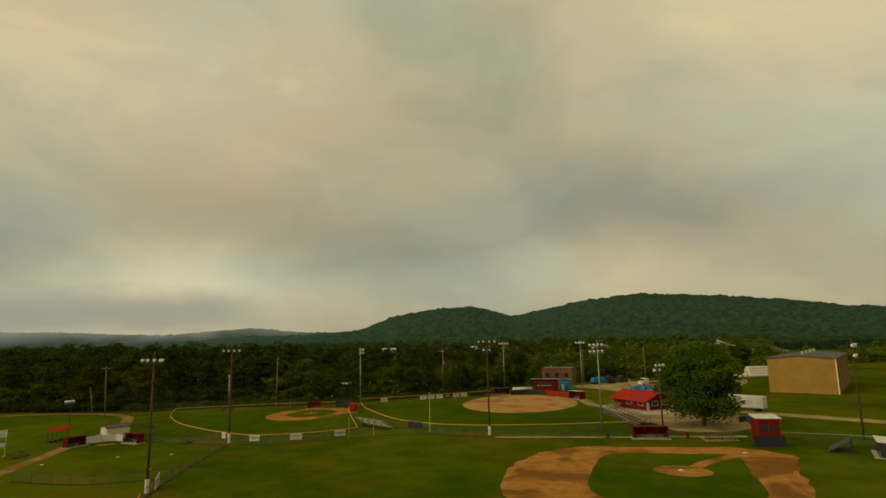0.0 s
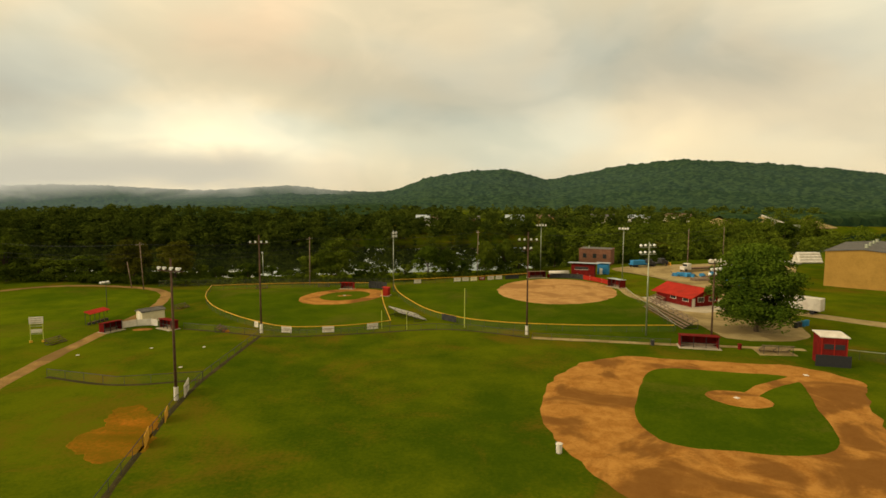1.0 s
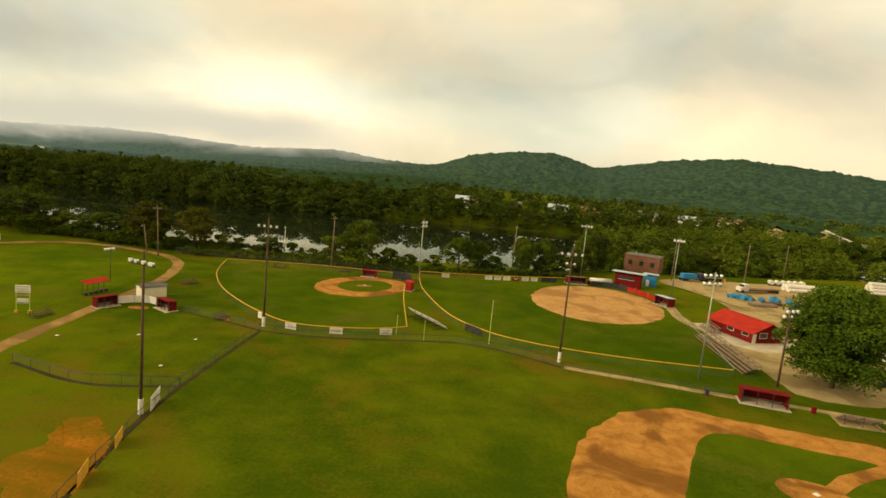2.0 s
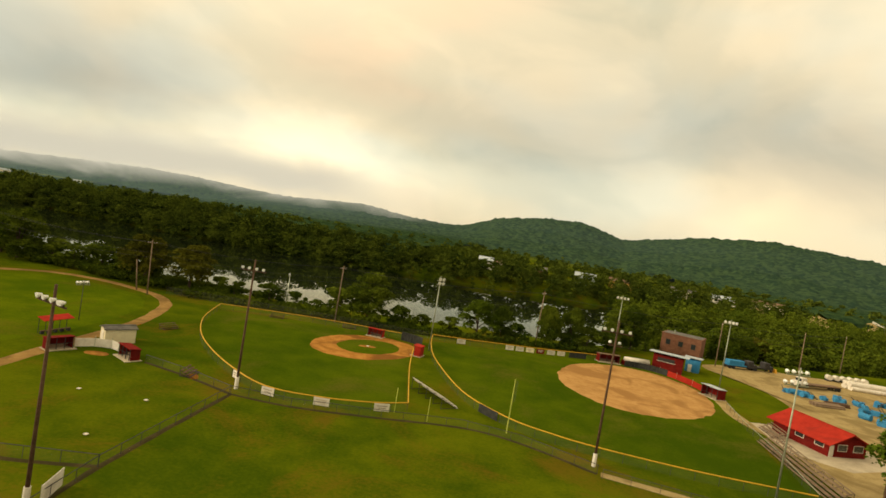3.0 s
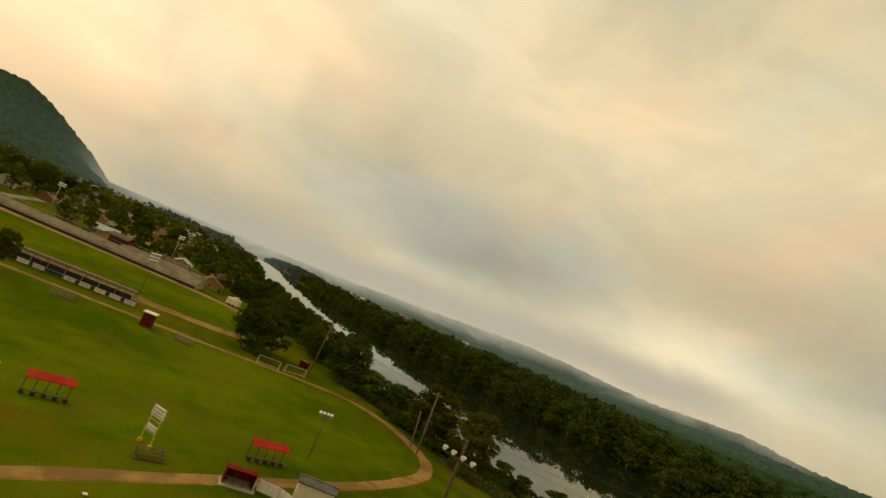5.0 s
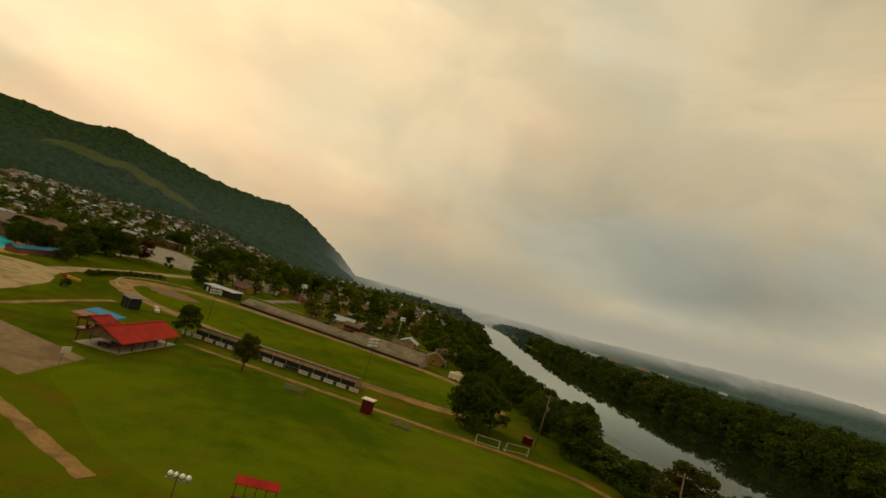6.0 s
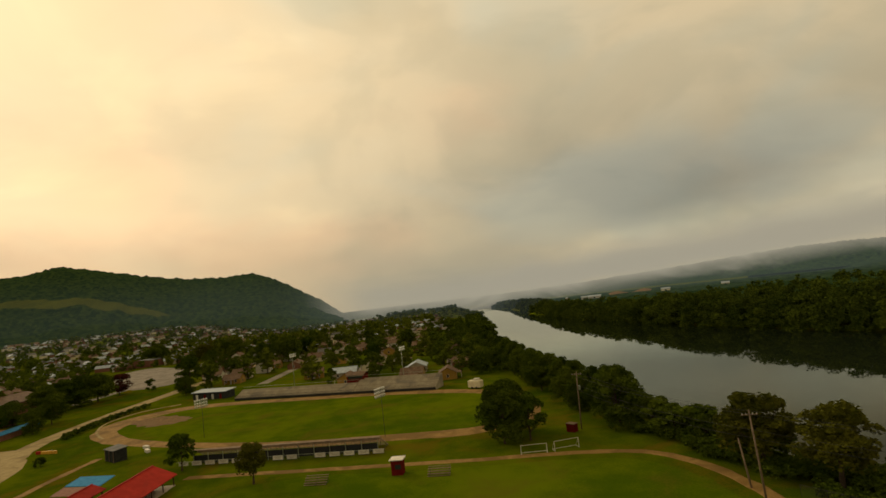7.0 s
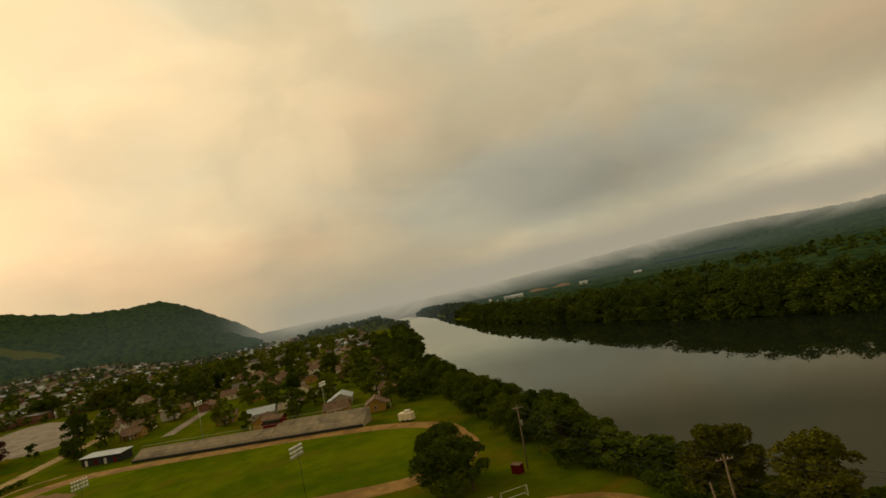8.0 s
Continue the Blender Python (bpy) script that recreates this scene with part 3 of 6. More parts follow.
canopy_strip("wooded_flat", -1500, -70, 7, 1500, "closed tree canopy beyond the far river bank")
canopy_strip("wooded_flat", 260, 1200, 9, 1200, "closed tree canopy upstream beyond the far bank")


def mist_sheet(name, eye, a0, a1, reach, z0, z1, mat, label):
    """A far upright sheet before the ridge that glows as low cloud and haze."""
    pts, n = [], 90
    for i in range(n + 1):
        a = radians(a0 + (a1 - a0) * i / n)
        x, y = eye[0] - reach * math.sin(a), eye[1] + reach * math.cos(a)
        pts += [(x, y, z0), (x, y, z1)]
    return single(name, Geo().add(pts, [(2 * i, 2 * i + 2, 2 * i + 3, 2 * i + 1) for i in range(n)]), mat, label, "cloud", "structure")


mist_sheet("backdrop", (0, 0), 4, 90, 1650, -40, 380, MIST, "glowing sheet painted as low grey morning cloud on the far ridge")
# four added sheets, each laying a little painted haze over the hills behind
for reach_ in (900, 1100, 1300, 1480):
    mist_sheet("backdrop", (0, 0), -85, 130, reach_, -80, 240, HAZE, "glowing see-through sheet painted as thin grey morning haze over the valley")

# ---- playing fields ----
def ellipse(cx, cy, rx, ry, turn=0.0, n=72):
    c, s = math.cos(radians(turn)), math.sin(radians(turn))
    return [(cx + rx * math.cos(a) * c - ry * math.sin(a) * s, cy + rx * math.cos(a) * s + ry * math.sin(a) * c) for a in (2 * math.pi * i / n for i in range(n))]


def flat2(points, per=8, closed=True):
    return [(p.x, p.y) for p in curve_through([(x, y, 0) for x, y in points], per, closed)]


# small ball field
SMALL_ARC = flat2([(-8.6, 97), (-6.5, 82), (-2.4, 60.5)], 10, False)[:-1] + flat2([(-2.4, 60.5), (-7, 57.4), (-14, 55), (-22, 54.8), (-30, 60), (-38, 67.5), (-44.2, 75), (-49.6, 84), (-53, 92), (-56.5, 103.2)], 6, False)
SMALL_BACK = flat2([(-56.5, 103.2), (-44, 106.5), (-30, 109), (-14, 109.8)], 6, False)
patch("outfield", ragged(SMALL_ARC + SMALL_BACK, 0.2, 1), 0.03, 0.05, TURF, "mown green outfield of the small ball field", "grass", (-28, 85))
patch("infield_dirt", ragged(ellipse(-18.6, 95.2, 12.8, 9.8, 62), 0.5, 2), 0.07, 0.06, CLAY, "orange clay infield ring of the small ball field", "infield")
patch("infield_grass", ragged(ellipse(-18.0, 95.6, 7.6, 5.8, 62), 0.3, 3), 0.11, 0.06, TURF, "round grass island inside the clay infield", "grass")
patch("pitching_mound", ragged(ellipse(-18.2, 95.2, 1.9, 0.9, 20, 24), 0.2, 4), 0.15, 0.06, CLAY, "small clay pitching spot", "mound")

# softball field
SOFT_ARC = flat2([(-7.4, 115), (-6.0, 104), (-3, 91), (4.3, 72.5), (12, 63.5), (19, 60), (26, 58.4), (38, 57.4), (52.6, 57.8)], 6, False)
SOFT_BACK = flat2([(52.6, 57.8), (56, 84), (58, 104), (57, 118), (50, 132), (36, 131), (20, 124), (2, 117.4), (-7.4, 115)], 6, False)[:-1]
patch("outfield", ragged(SOFT_ARC + SOFT_BACK[1:], 0.2, 5), 0.03, 0.05, TURF, "mown green outfield of the softball field", "grass", (28, 92))
patch("infield_dirt", ragged(ellipse(39.2, 107.0, 22.0, 16.4, 72), 0.6, 6), 0.07, 0.06, SAND, "broad pale sand infield of the softball field", "infield")

# baseball field
BALL_DIRT = flat2([(66.5, 31.5), (62, 36.2), (53, 37.6), (44.5, 39.4), (38, 40.8), (31, 37.5), (25.5, 31), (21.3, 22), (20.4, 13), (22, 5), (25, -3), (32, -9), (42, -8), (50, -0.5), (57.6, 11.0), (63.6, 22.6), (66.8, 27.0)], 6)
BALL_GRASS = flat2([(57.5, 31.4), (50, 32.9), (43, 34.4), (38.6, 32), (34, 22.5), (31.2, 14.5), (32.3, 8), (38.5, 6.0), (45.5, 5.2), (50.6, 8.2), (54.5, 17.6), (58.3, 26.8), (58.8, 29.5)], 6)
patch("infield_dirt", ragged(BALL_DIRT, 0.7, 7), 0.07, 0.06, CLAY, "orange clay infield with damp dark patches", "infield", (43, 18))
patch("infield_grass", ragged(BALL_GRASS, 0.25, 8), 0.11, 0.06, TURF, "green grass diamond inside the clay infield", "grass", (45, 20))
patch("pitching_mound", ragged(ellipse(46.6, 21.2, 4.0, 3.0, -30, 40), 0.3, 9), 0.16, 0.08, CLAY, "rounded clay pitching mound on the diamond", "mound")
ribbon("mound_path", flat2([(48.5, 22.5), (53, 26.2), (59.5, 30.2)], 6, False), 1.5, 0.15, 0.05, CLAY, "narrow worn clay path from the mound to home plate", "path", 0.3)
patch("bare_soil", ragged(flat2([(-30.8, 6.5), (-27.6, 3.6), (-24.0, 2.6), (-21.6, 6.0), (-22.6, 9.6), (-23.8, 12.4), (-26.0, 15.4), (-28.6, 17.6), (-31.2, 16.4), (-30.6, 13.0), (-29.0, 10.8)], 14), 1.1, 10), 0.035, 0.03, SOIL, "patch of bare orange soil with tufts of grass beside the dark fence", "dirt")
for sx, sy, sr in ((-33.5, 56.0, 1.3), (-58.5, 76.5, 1.2)):
    patch("worn_dirt", ragged(ellipse(sx, sy, sr, sr * 0.5, sr * 90, 40), 0.6, sr), 0.035, 0.03, SOIL, "small worn patch of soil in the grass", "dirt")


def small_plate(name, x, y, s, label, rz=0.0):
    t = thing(name, label, "base", x, y, 0.16, rz)
    part("slab", Geo().box((0, 0, 0.03), (s, s, 0.06), bevel=0.02), WHITE_PAINT, t)
    return t


small_plate("home_plate", 61.2, 31.0, 0.6, "white rubber home plate set in the clay")
small_plate("pitching_rubber", 46.4, 21.4, 0.6, "white rubber plate on the clay mound", 30)
small_plate("base_bag", -18.2, 95.4, 0.5, "white base bag on the grass island")

# soccer meadow and the gravel path round it
LOOP = flat2([(-46, -8), (-51, 18), (-54.5, 38), (-56.5, 55), (-58.8, 76), (-63, 90), (-67.2, 98.5), (-73, 104), (-81, 107.6), (-94, 110), (-106, 107.5), (-115, 97), (-124, 81), (-133, 66), (-146, 45), (-160, 22)], 7, False)
ribbon("path", LOOP, 2.0, 0.06, 0.06, PATH_M, "brown gravel footpath that curls round the soccer meadow", "path", 0.35)
patch("soccer_meadow", ragged(flat2([(-63, 52), (-62.5, 70), (-66, 88), (-74, 100), (-90, 106), (-104, 103.5), (-112, 94), (-121, 78), (-130, 62), (-139, 49), (-142, 34), (-130, 16), (-113, 5), (-97, 12), (-80, 21), (-67, 38)], 6), 0.8, 12), 0.03, 0.05, MEADOW, "bright green mown soccer meadow inside the path", "grass", (-95, 62))

# gravel yard, lanes and walks
patch("gravel_yard", ragged(flat2([(60, 62), (60.5, 86), (63, 98), (73, 112), (76, 132), (68, 154), (82, 166), (104, 171), (128, 178), (142, 172), (132, 150), (114, 132), (98, 116), (90, 100), (88, 84), (80, 62), (74, 52), (62, 52)], 5), 1.0, 13), 0.03, 0.04, GRAVEL, "pale gravel yard between the softball field and the machines", "gravel", (84, 112))
ribbon("walkway", flat2([(24.5, 52.6), (36, 50.6), (47.5, 48.6), (57, 47.5), (70, 45.5)], 6, False), 1.1, 0.06, 0.05, GRAVEL, "narrow pale walk beside the fence", "path", 0.15)
ribbon("side_walk", flat2([(59.5, 117), (58.0, 106), (57.8, 96), (60.8, 86), (61.4, 76), (60.4, 64)], 6, False), 2.4, 0.07, 0.05, GRAVEL, "worn gravel walk along the softball fence", "path", 0.4)
ribbon("lane", flat2([(79, 88), (92, 72), (112, 50), (150, 10)], 6, False), 5.0, 0.06, 0.05, GRAVEL, "pale gravel lane past the trailer", "path", 0.5)
patch("lawn", ragged(flat2([(60, 134), (69, 143), (76.5, 130), (75, 112), (68, 99), (61, 97), (59.6, 106), (61, 119)], 5), 0.5, 16), 0.055, 0.03, GRASS, "small worn lawn between the side walk and the gravel yard", "grass", (67, 118))

# ---- trees ----
def leaf_cloud(rng, centres, radii, count, size, flat=0.75):
    """Leaves as small bent quads on the outside of many clumps."""
    which = rng.integers(0, len(centres), count)
    d = rng.normal(size=(count, 3))
    d /= np.linalg.norm(d, axis=1)[:, None]
    d[:, 2] = np.where(rng.random(count) < 0.7, np.abs(d[:, 2]), d[:, 2])
    rad = radii[which] * (0.55 + 0.5 * rng.random(count) ** 0.5)
    p = centres[which] + d * rad[:, None] * (1, 1, flat)
    nrm = d + 0.9 * rng.normal(size=(count, 3))
    nrm /= np.linalg.norm(nrm, axis=1)[:, None]
    ref = np.where(np.abs(nrm[:, 2:3]) < 0.9, (0, 0, 1), (1, 0, 0))
    u = np.cross(nrm, ref)
    u /= np.linalg.norm(u, axis=1)[:, None]
    v = np.cross(nrm, u)
    s = size * (0.6 + 0.8 * rng.random(count))[:, None]
    bend = nrm * s * 0.35
    quad = np.stack([p - u * s, p - v * s * 0.6 - bend, p + u * s, p + v * s * 0.6 - bend], 1)
    return quad.reshape(-1, 3)


def quads_mesh(name, verts, mat):
    me = bpy.data.meshes.new(name)
    n = len(verts) // 4
    me.vertices.add(len(verts))
    me.vertices.foreach_set("co", np.asarray(verts, np.float32).ravel())
    me.loops.add(len(verts))
    me.loops.foreach_set("vertex_index", np.arange(len(verts), dtype=np.int32))
    me.polygons.add(n)
    me.polygons.foreach_set("loop_start", np.arange(0, 4 * n, 4, dtype=np.int32))
    me.materials.append(mat)
    me.update(calc_edges=True)
    return me


def crown_clumps(rng, h, r, base, count):
    """Clump centres that fill an uneven crown."""
    out, rad = [], []
    lean = rng.normal(size=2) * 0.06 * r
    for _ in range(count):
        t = rng.random() ** 0.8
        z = base + (h - base) * t
        wide = r * math.sin(math.pi * min(1.0, 0.18 + 0.78 * t)) ** 0.7 * (0.75 + 0.4 * rng.random())
        a, q = rng.random() * 2 * math.pi, rng.random() ** 0.45
        out.append((wide * q * math.cos(a) + lean[0] * t, wide * q * math.sin(a) + lean[1] * t, z))
        rad.append(r * (0.20 + 0.16 * rng.random()))
    return np.array(out), np.array(rad)


def trunk_geo(rng, h, r, base, clumps, limbs):
    g = Geo()
    w = 0.022 * h + 0.08
    bend = rng.normal(size=2) * 0.25
    knee = (bend[0], bend[1], base * 0.9)
    g.tube((0, 0, -1.2), knee, w * 1.25, w * 0.8, 8)
    g.tube(knee, (bend[0] * 1.5, bend[1] * 1.5, h * 0.72), w * 0.8, w * 0.2, 6)
    for c in clumps[:limbs]:
        z0 = base * 0.8 + (c[2] - base) * 0.35
        g.tube((bend[0], bend[1], max(z0, base * 0.55)), tuple(c), w * 0.4, w * 0.08, 5)
    return g


TREE_KINDS = {}


def tree_kind(key, h, r, base, clumps, leaves, size, mat, seed, limbs=9):
    rng = np.random.default_rng(seed)
    centres, radii = crown_clumps(rng, h - 0.1 * h, r, base, clumps)
    crown = quads_mesh("crown", leaf_cloud(rng, centres, radii, leaves, size), mat)
    TREE_KINDS[key] = (crown, trunk_geo(rng, h, r, base, centres, limbs).mesh("trunk", BARK), h)


tree_kind("shade", 20, 9.4, 2.0, 190, 40000, 0.30, LEAF_SHADE, 11, 14)
tree_kind("broad", 14, 6.6, 1.0, 90, 11000, 0.31, LEAF, 1)
tree_kind("broad_b", 14, 6.2, 0.9, 86, 11000, 0.31, LEAF_DARK, 2)
tree_kind("olive", 15, 5.4, 3.4, 58, 7000, 0.32, LEAF_OLIVE, 3)
tree_kind("round", 10, 4.2, 1.2, 46, 7000, 0.26, LEAF_DEEP, 4)
tree_kind("tall", 17, 5.6, 1.2, 84, 12000, 0.31, LEAF, 5)
tree_kind("bush", 5, 3.2, 0.5, 20, 1700, 0.29, LEAF_DARK, 6, 4)
tree_kind("bush_b", 5, 3.0, 0.6, 18, 1600, 0.29, LEAF, 7, 4)
tree_kind("far", 12, 5.2, 1.0, 30, 900, 0.72, LEAF_TOWN, 8, 3)
tree_kind("far_b", 11, 5.2, 1.0, 30, 900, 0.72, LEAF, 9, 3)
tree_kind("copper", 10, 4.6, 1.0, 46, 5000, 0.28, LEAF_COPPER, 12)


def plant(key, x, y, h, turn, label, wide=1.0, z=None, group="", name="tree", category="tree"):
    crown, trunk, full = TREE_KINDS[key]
    k = h / full
    if z is None:
        z = float(ground_height(np.array(x), np.array(y)))
    t = thing(name, label, category, x, y, z, turn, group)
    for nm, me in (("trunk", trunk), ("crown", crown)):
        ob = part(nm, me, None, t)
        ob.scale = (k * wide, k * wide, k)
    return t


plant("shade", 68.8, 58.8, 17.2, 20, "large broad shade tree with dense green leaves beside the gravel yard", 0.95)
BANK = "riverside trees"
for i, (key, x, y, h, wide) in enumerate([
        ("olive", -84.5, 114, 14.2, 1.1), ("olive", -73, 116, 13.6, 1.1), ("bush", -95, 119, 6, 1.2), ("bush_b", -100.5, 118, 8.2, 1.1), ("bush", -91, 122, 7, 1.2),
        ("bush_b", -117, 120, 7.0, 1.1), ("broad_b", -124.5, 117, 14.5, 0.95), ("bush", -110, 120, 6.5, 1.3), ("tall", -140, 126, 12.2, 1.0), ("broad", -134, 121, 11, 1.0), ("broad_b", -146, 121, 9.5, 0.95), ("broad", -157, 124, 10.5, 0.85), ("tall", -167, 128, 12, 0.85), ("broad", -180, 129, 11.5, 0.85), ("broad_b", -191, 133, 13, 0.85), ("broad", -206, 136, 12, 0.85), ("tall", -221, 141, 13.5, 0.85), ("broad", -238, 147, 13, 0.95),
        ("broad_b", -131.5, 90, 14.5, 0.8), ("broad", -136, 94, 13.5, 0.8), ("round", -129.5, 95.5, 11, 0.8), ("tall", -140, 98, 12.5, 0.8),
        ("broad_b", -151, 129, 10.5, 0.95), ("broad", -163, 131, 11, 0.9), ("broad_b", -174, 134, 11, 1.0), ("tall", -186, 137, 11.5, 1.0), ("broad", -198, 139, 11, 0.95),
        ("broad_b", -212, 144, 11, 1.0), ("tall", -228, 149, 11.5, 1.0), ("broad_b", -246, 155, 11, 1.0), ("broad", -266, 162, 11, 1.0), ("broad_b", -288, 170, 10.5, 1.1),
        ("tall", -312, 176, 10, 1.1), ("broad_b", -338, 185, 10.5, 1.1), ("broad", -366, 194, 9.5, 1.2), ("broad_b", -396, 204, 10, 1.2), ("tall", -430, 217, 10.5, 1.2), ("broad_b", -470, 233, 10, 1.3),
        ("bush", -62, 121, 4.5, 1.0), ("bush", -53, 121.5, 5.5, 1.1), ("bush_b", -46, 122.5, 4.5, 1.0), ("bush", -40, 122, 3.5, 1.2), ("bush", -35, 121, 4.5, 1.0), ("bush_b", -67, 120, 5, 1.0),
        ("broad", -25.5, 121, 13.5, 0.95), ("bush_b", -33, 120, 8, 1.0), ("bush", -17.5, 122, 6, 1.1), ("bush", -12.5, 128, 4, 1.0), ("bush_b", -5, 129, 4.5, 1.1),
        ("round", 2.3, 130, 10.5, 1.1), ("broad_b", 8.5, 134, 9.5, 0.8), ("bush", 13, 133, 5.5, 1.0), ("broad", 21, 137, 11.5, 0.7), ("broad_b", 28, 140, 12, 0.75),
        ("bush_b", 33, 141, 7, 1.0), ("tall", 42, 153, 13.5, 0.9), ("broad_b", 48, 160, 14, 0.8), ("bush", 38, 147, 6, 1.1), ("broad", 57, 176, 15, 0.8),
        ("broad_b", 67, 186, 14, 0.9), ("tall", 76, 190, 15, 1.0), ("broad", 87, 197, 16, 0.9), ("broad_b", 97, 205, 15, 0.9), ("olive", 108, 214, 14, 1.0), ("broad", 121, 226, 16, 0.9),
        ("broad_b", 136, 243, 16, 1.0), ("tall", 151, 262, 17, 1.1), ("broad", 168, 280, 17, 1.0), ("broad_b", 188, 300, 18, 1.0), ("broad", 210, 318, 18, 1.1), ("broad_b", 236, 335, 18, 1.1)]):
    low = h < 9
    plant(key, x, y, h, (i * 67) % 360, "low leafy riverside bush beside the bank" if low else ("thin olive-leaved riverside tree with open crown" if key == "olive" else "leafy green riverside tree on the bank"),
          wide, None, "riverside bushes" if low else BANK, "bush" if low else "tree", "bush" if low else "tree")
plant("round", -168, 20.6, 9.0, 10, "small rounded dark tree beside the near bleachers", 0.95)
plant("olive", -143, 36.0, 9.5, 50, "slim young tree with thin crown beside the near bleachers", 0.85)


def hedge(name, line, height, width, label, seed, mat=LEAF_DARK, leaves=60, size=0.3):
    """Dense growth along a line."""
    rng = np.random.default_rng(seed)
    pts = curve_through([(x, y, 0) for x, y in line], 24)
    c = np.array([(p.x + rng.normal() * 0.4 * width, p.y + rng.normal() * 0.4 * width, float(ground_height(np.array(p.x), np.array(p.y))) + height * (0.25 + 0.35 * rng.random())) for p in pts])
    r = height * (0.35 + 0.3 * rng.random(len(c)))
    ob = new(name, quads_mesh(name, leaf_cloud(rng, c, r, len(c) * leaves, size), mat))
    return tagged(ob, label, "hedge", "", "stuff")


hedge("hedge", [(-72, 110.5), (-60, 112.5), (-50, 114.5), (-38, 116), (-24, 117)], 2.4, 2.2, "dense dark undergrowth along the river fence", 31)
hedge("hedge", [(-24, 117), (-10, 121), (4, 127), (20, 133), (36, 139)], 2.2, 2.0, "dense dark undergrowth behind the ball field fence", 32)
hedge("hedge", [(-128, 128), (-112, 127), (-98, 126), (-84, 123), (-70, 124), (-52, 126)], 2.6, 3.0, "dense dark riverside thicket above the water", 34, LEAF_DARK, 110, 0.26)
hedge("hedge", [(-300, 181), (-262, 168), (-228, 156), (-205, 149), (-180, 142), (-155, 138), (-128, 130)], 4.2, 5.0, "dense dark riverside thicket beyond the stadium", 35, LEAF_DARK, 340, 0.34)
hedge("hedge", [(-96, 114.5), (-86, 115.5), (-76, 117), (-64, 119)], 2.8, 3.2, "dense undergrowth below the two olive-leaved trees", 36, LEAF_DARK, 110, 0.27)
hedge("hedge", [(-120, 118), (-106, 117), (-92, 117), (-80, 112)], 3.0, 3.0, "dense dark undergrowth beside the bend of the path", 33)


FAR_TOPS = ((-1300, -760, -600, -450, -350, -270, -215, -140, -80), (10.0, 11.0, 12.0, 14.0, 15.5, 16.5, 17.0, 17.0, 15.0))


def forest(name, line, depth, count, h, label, seed, mat=FOREST, leaves=170, size=1.0):
    """A far belt of wood: many crowns of clumped leaves, too many to count."""
    rng = np.random.default_rng(seed)
    pts = curve_through([(x, y, 0) for x, y in line], 12)
    all_quads = []
    for _ in range(count):
        t = rng.random() * (len(pts) - 1.001)
        i = int(t)
        p = pts[i].lerp(pts[i + 1], t - i)
        x, y = p.x + rng.normal() * 2, p.y + rng.random() * depth
        z = float(ground_height(np.array(x), np.array(y)))
        th = (np.interp(x, *h) if isinstance(h, tuple) else h) * (0.62 + 0.58 * rng.random() ** 1.4)
        centres, radii = crown_clumps(rng, th * 0.94, th * 0.42, th * 0.06, 13)
        all_quads.append(leaf_cloud(rng, centres + (x, y, z), radii * 1.25, leaves, size))
    ob = new(name, quads_mesh(name, np.concatenate(all_quads), mat))
    return tagged(ob, label, "trees", "", "stuff")


forest("far_woods", [(-330, 336), (-260, 324), (-200, 315), (-140, 316), (-80, 322)], 26, 520, FAR_TOPS, "dark belt of woods on the far river bank", 41, leaves=380, size=0.6)
forest("far_woods", [(-80, 322), (-30, 326), (40, 340), (120, 366), (220, 404)], 40, 330, 14, "lower belt of woods on the far river bank", 42, leaves=300, size=0.6)
forest("far_woods", [(-760, 462), (-640, 416), (-560, 386), (-440, 358), (-330, 336)], 26, 460, FAR_TOPS, "dark woods along the far bank downstream", 43, leaves=260, size=0.85)
forest("far_woods", [(-1700, 830), (-1300, 672), (-1000, 560), (-760, 462)], 40, 650, FAR_TOPS, "distant woods along the far bank downstream", 44, leaves=80, size=2.0)
forest("far_woods", [(-1500, 640), (-1100, 485), (-800, 372), (-600, 288), (-470, 236)], 20, 300, 11, "woods along the near bank downstream", 45, LEAF_DARK, leaves=110, size=1.5)
forest("far_woods", [(-236, 128), (-300, 152), (-380, 178), (-470, 212), (-600, 262)], 16, 110, 9.5, "leafy trees between the town and the river", 49, LEAF_DARK, leaves=420, size=0.5)
forest("far_woods", [(60, 215), (130, 262), (200, 330), (320, 420)], 50, 220, 17, "woods beside the gravel yard near the river", 46, LEAF, leaves=300, size=0.6)
forest("far_woods", [(110, 200), (180, 235), (260, 260), (360, 270)], 45, 120, 14, "woods behind the machine yard", 47, LEAF, leaves=260, size=0.6)
forest("far_woods", [(-420, 430), (-200, 440), (0, 470), (200, 500), (420, 560)], 260, 420, 13, "wooded flat land beyond the river", 48, leaves=70, size=1.6)


# ---- poles, lamps, wires ----
def flood_lamp(parent, x, y, z, face=1.0, size=0.5):
    g = Geo()
    g.tube((x, y - 0.1 * face, z), (x, y + 0.28 * face, z - 0.05), size * 0.25, size * 0.55, 10)
    lamp = part("floodlight", g, LAMP_FACE, parent, "pale bowl-shaped floodlight")
    lens = Geo().tube((x, y + 0.285 * face, z - 0.05), (x, y + 0.31 * face, z - 0.055), size * 0.5, size * 0.48, 10)
    part("lens", lens, GLASS_DARK if size > 0.9 else LAMP_FACE, lamp)
    part("bracket", Geo().box((x, y, z - 0.2), (0.08, 0.08, 0.4)), DARK_STEEL, lamp)


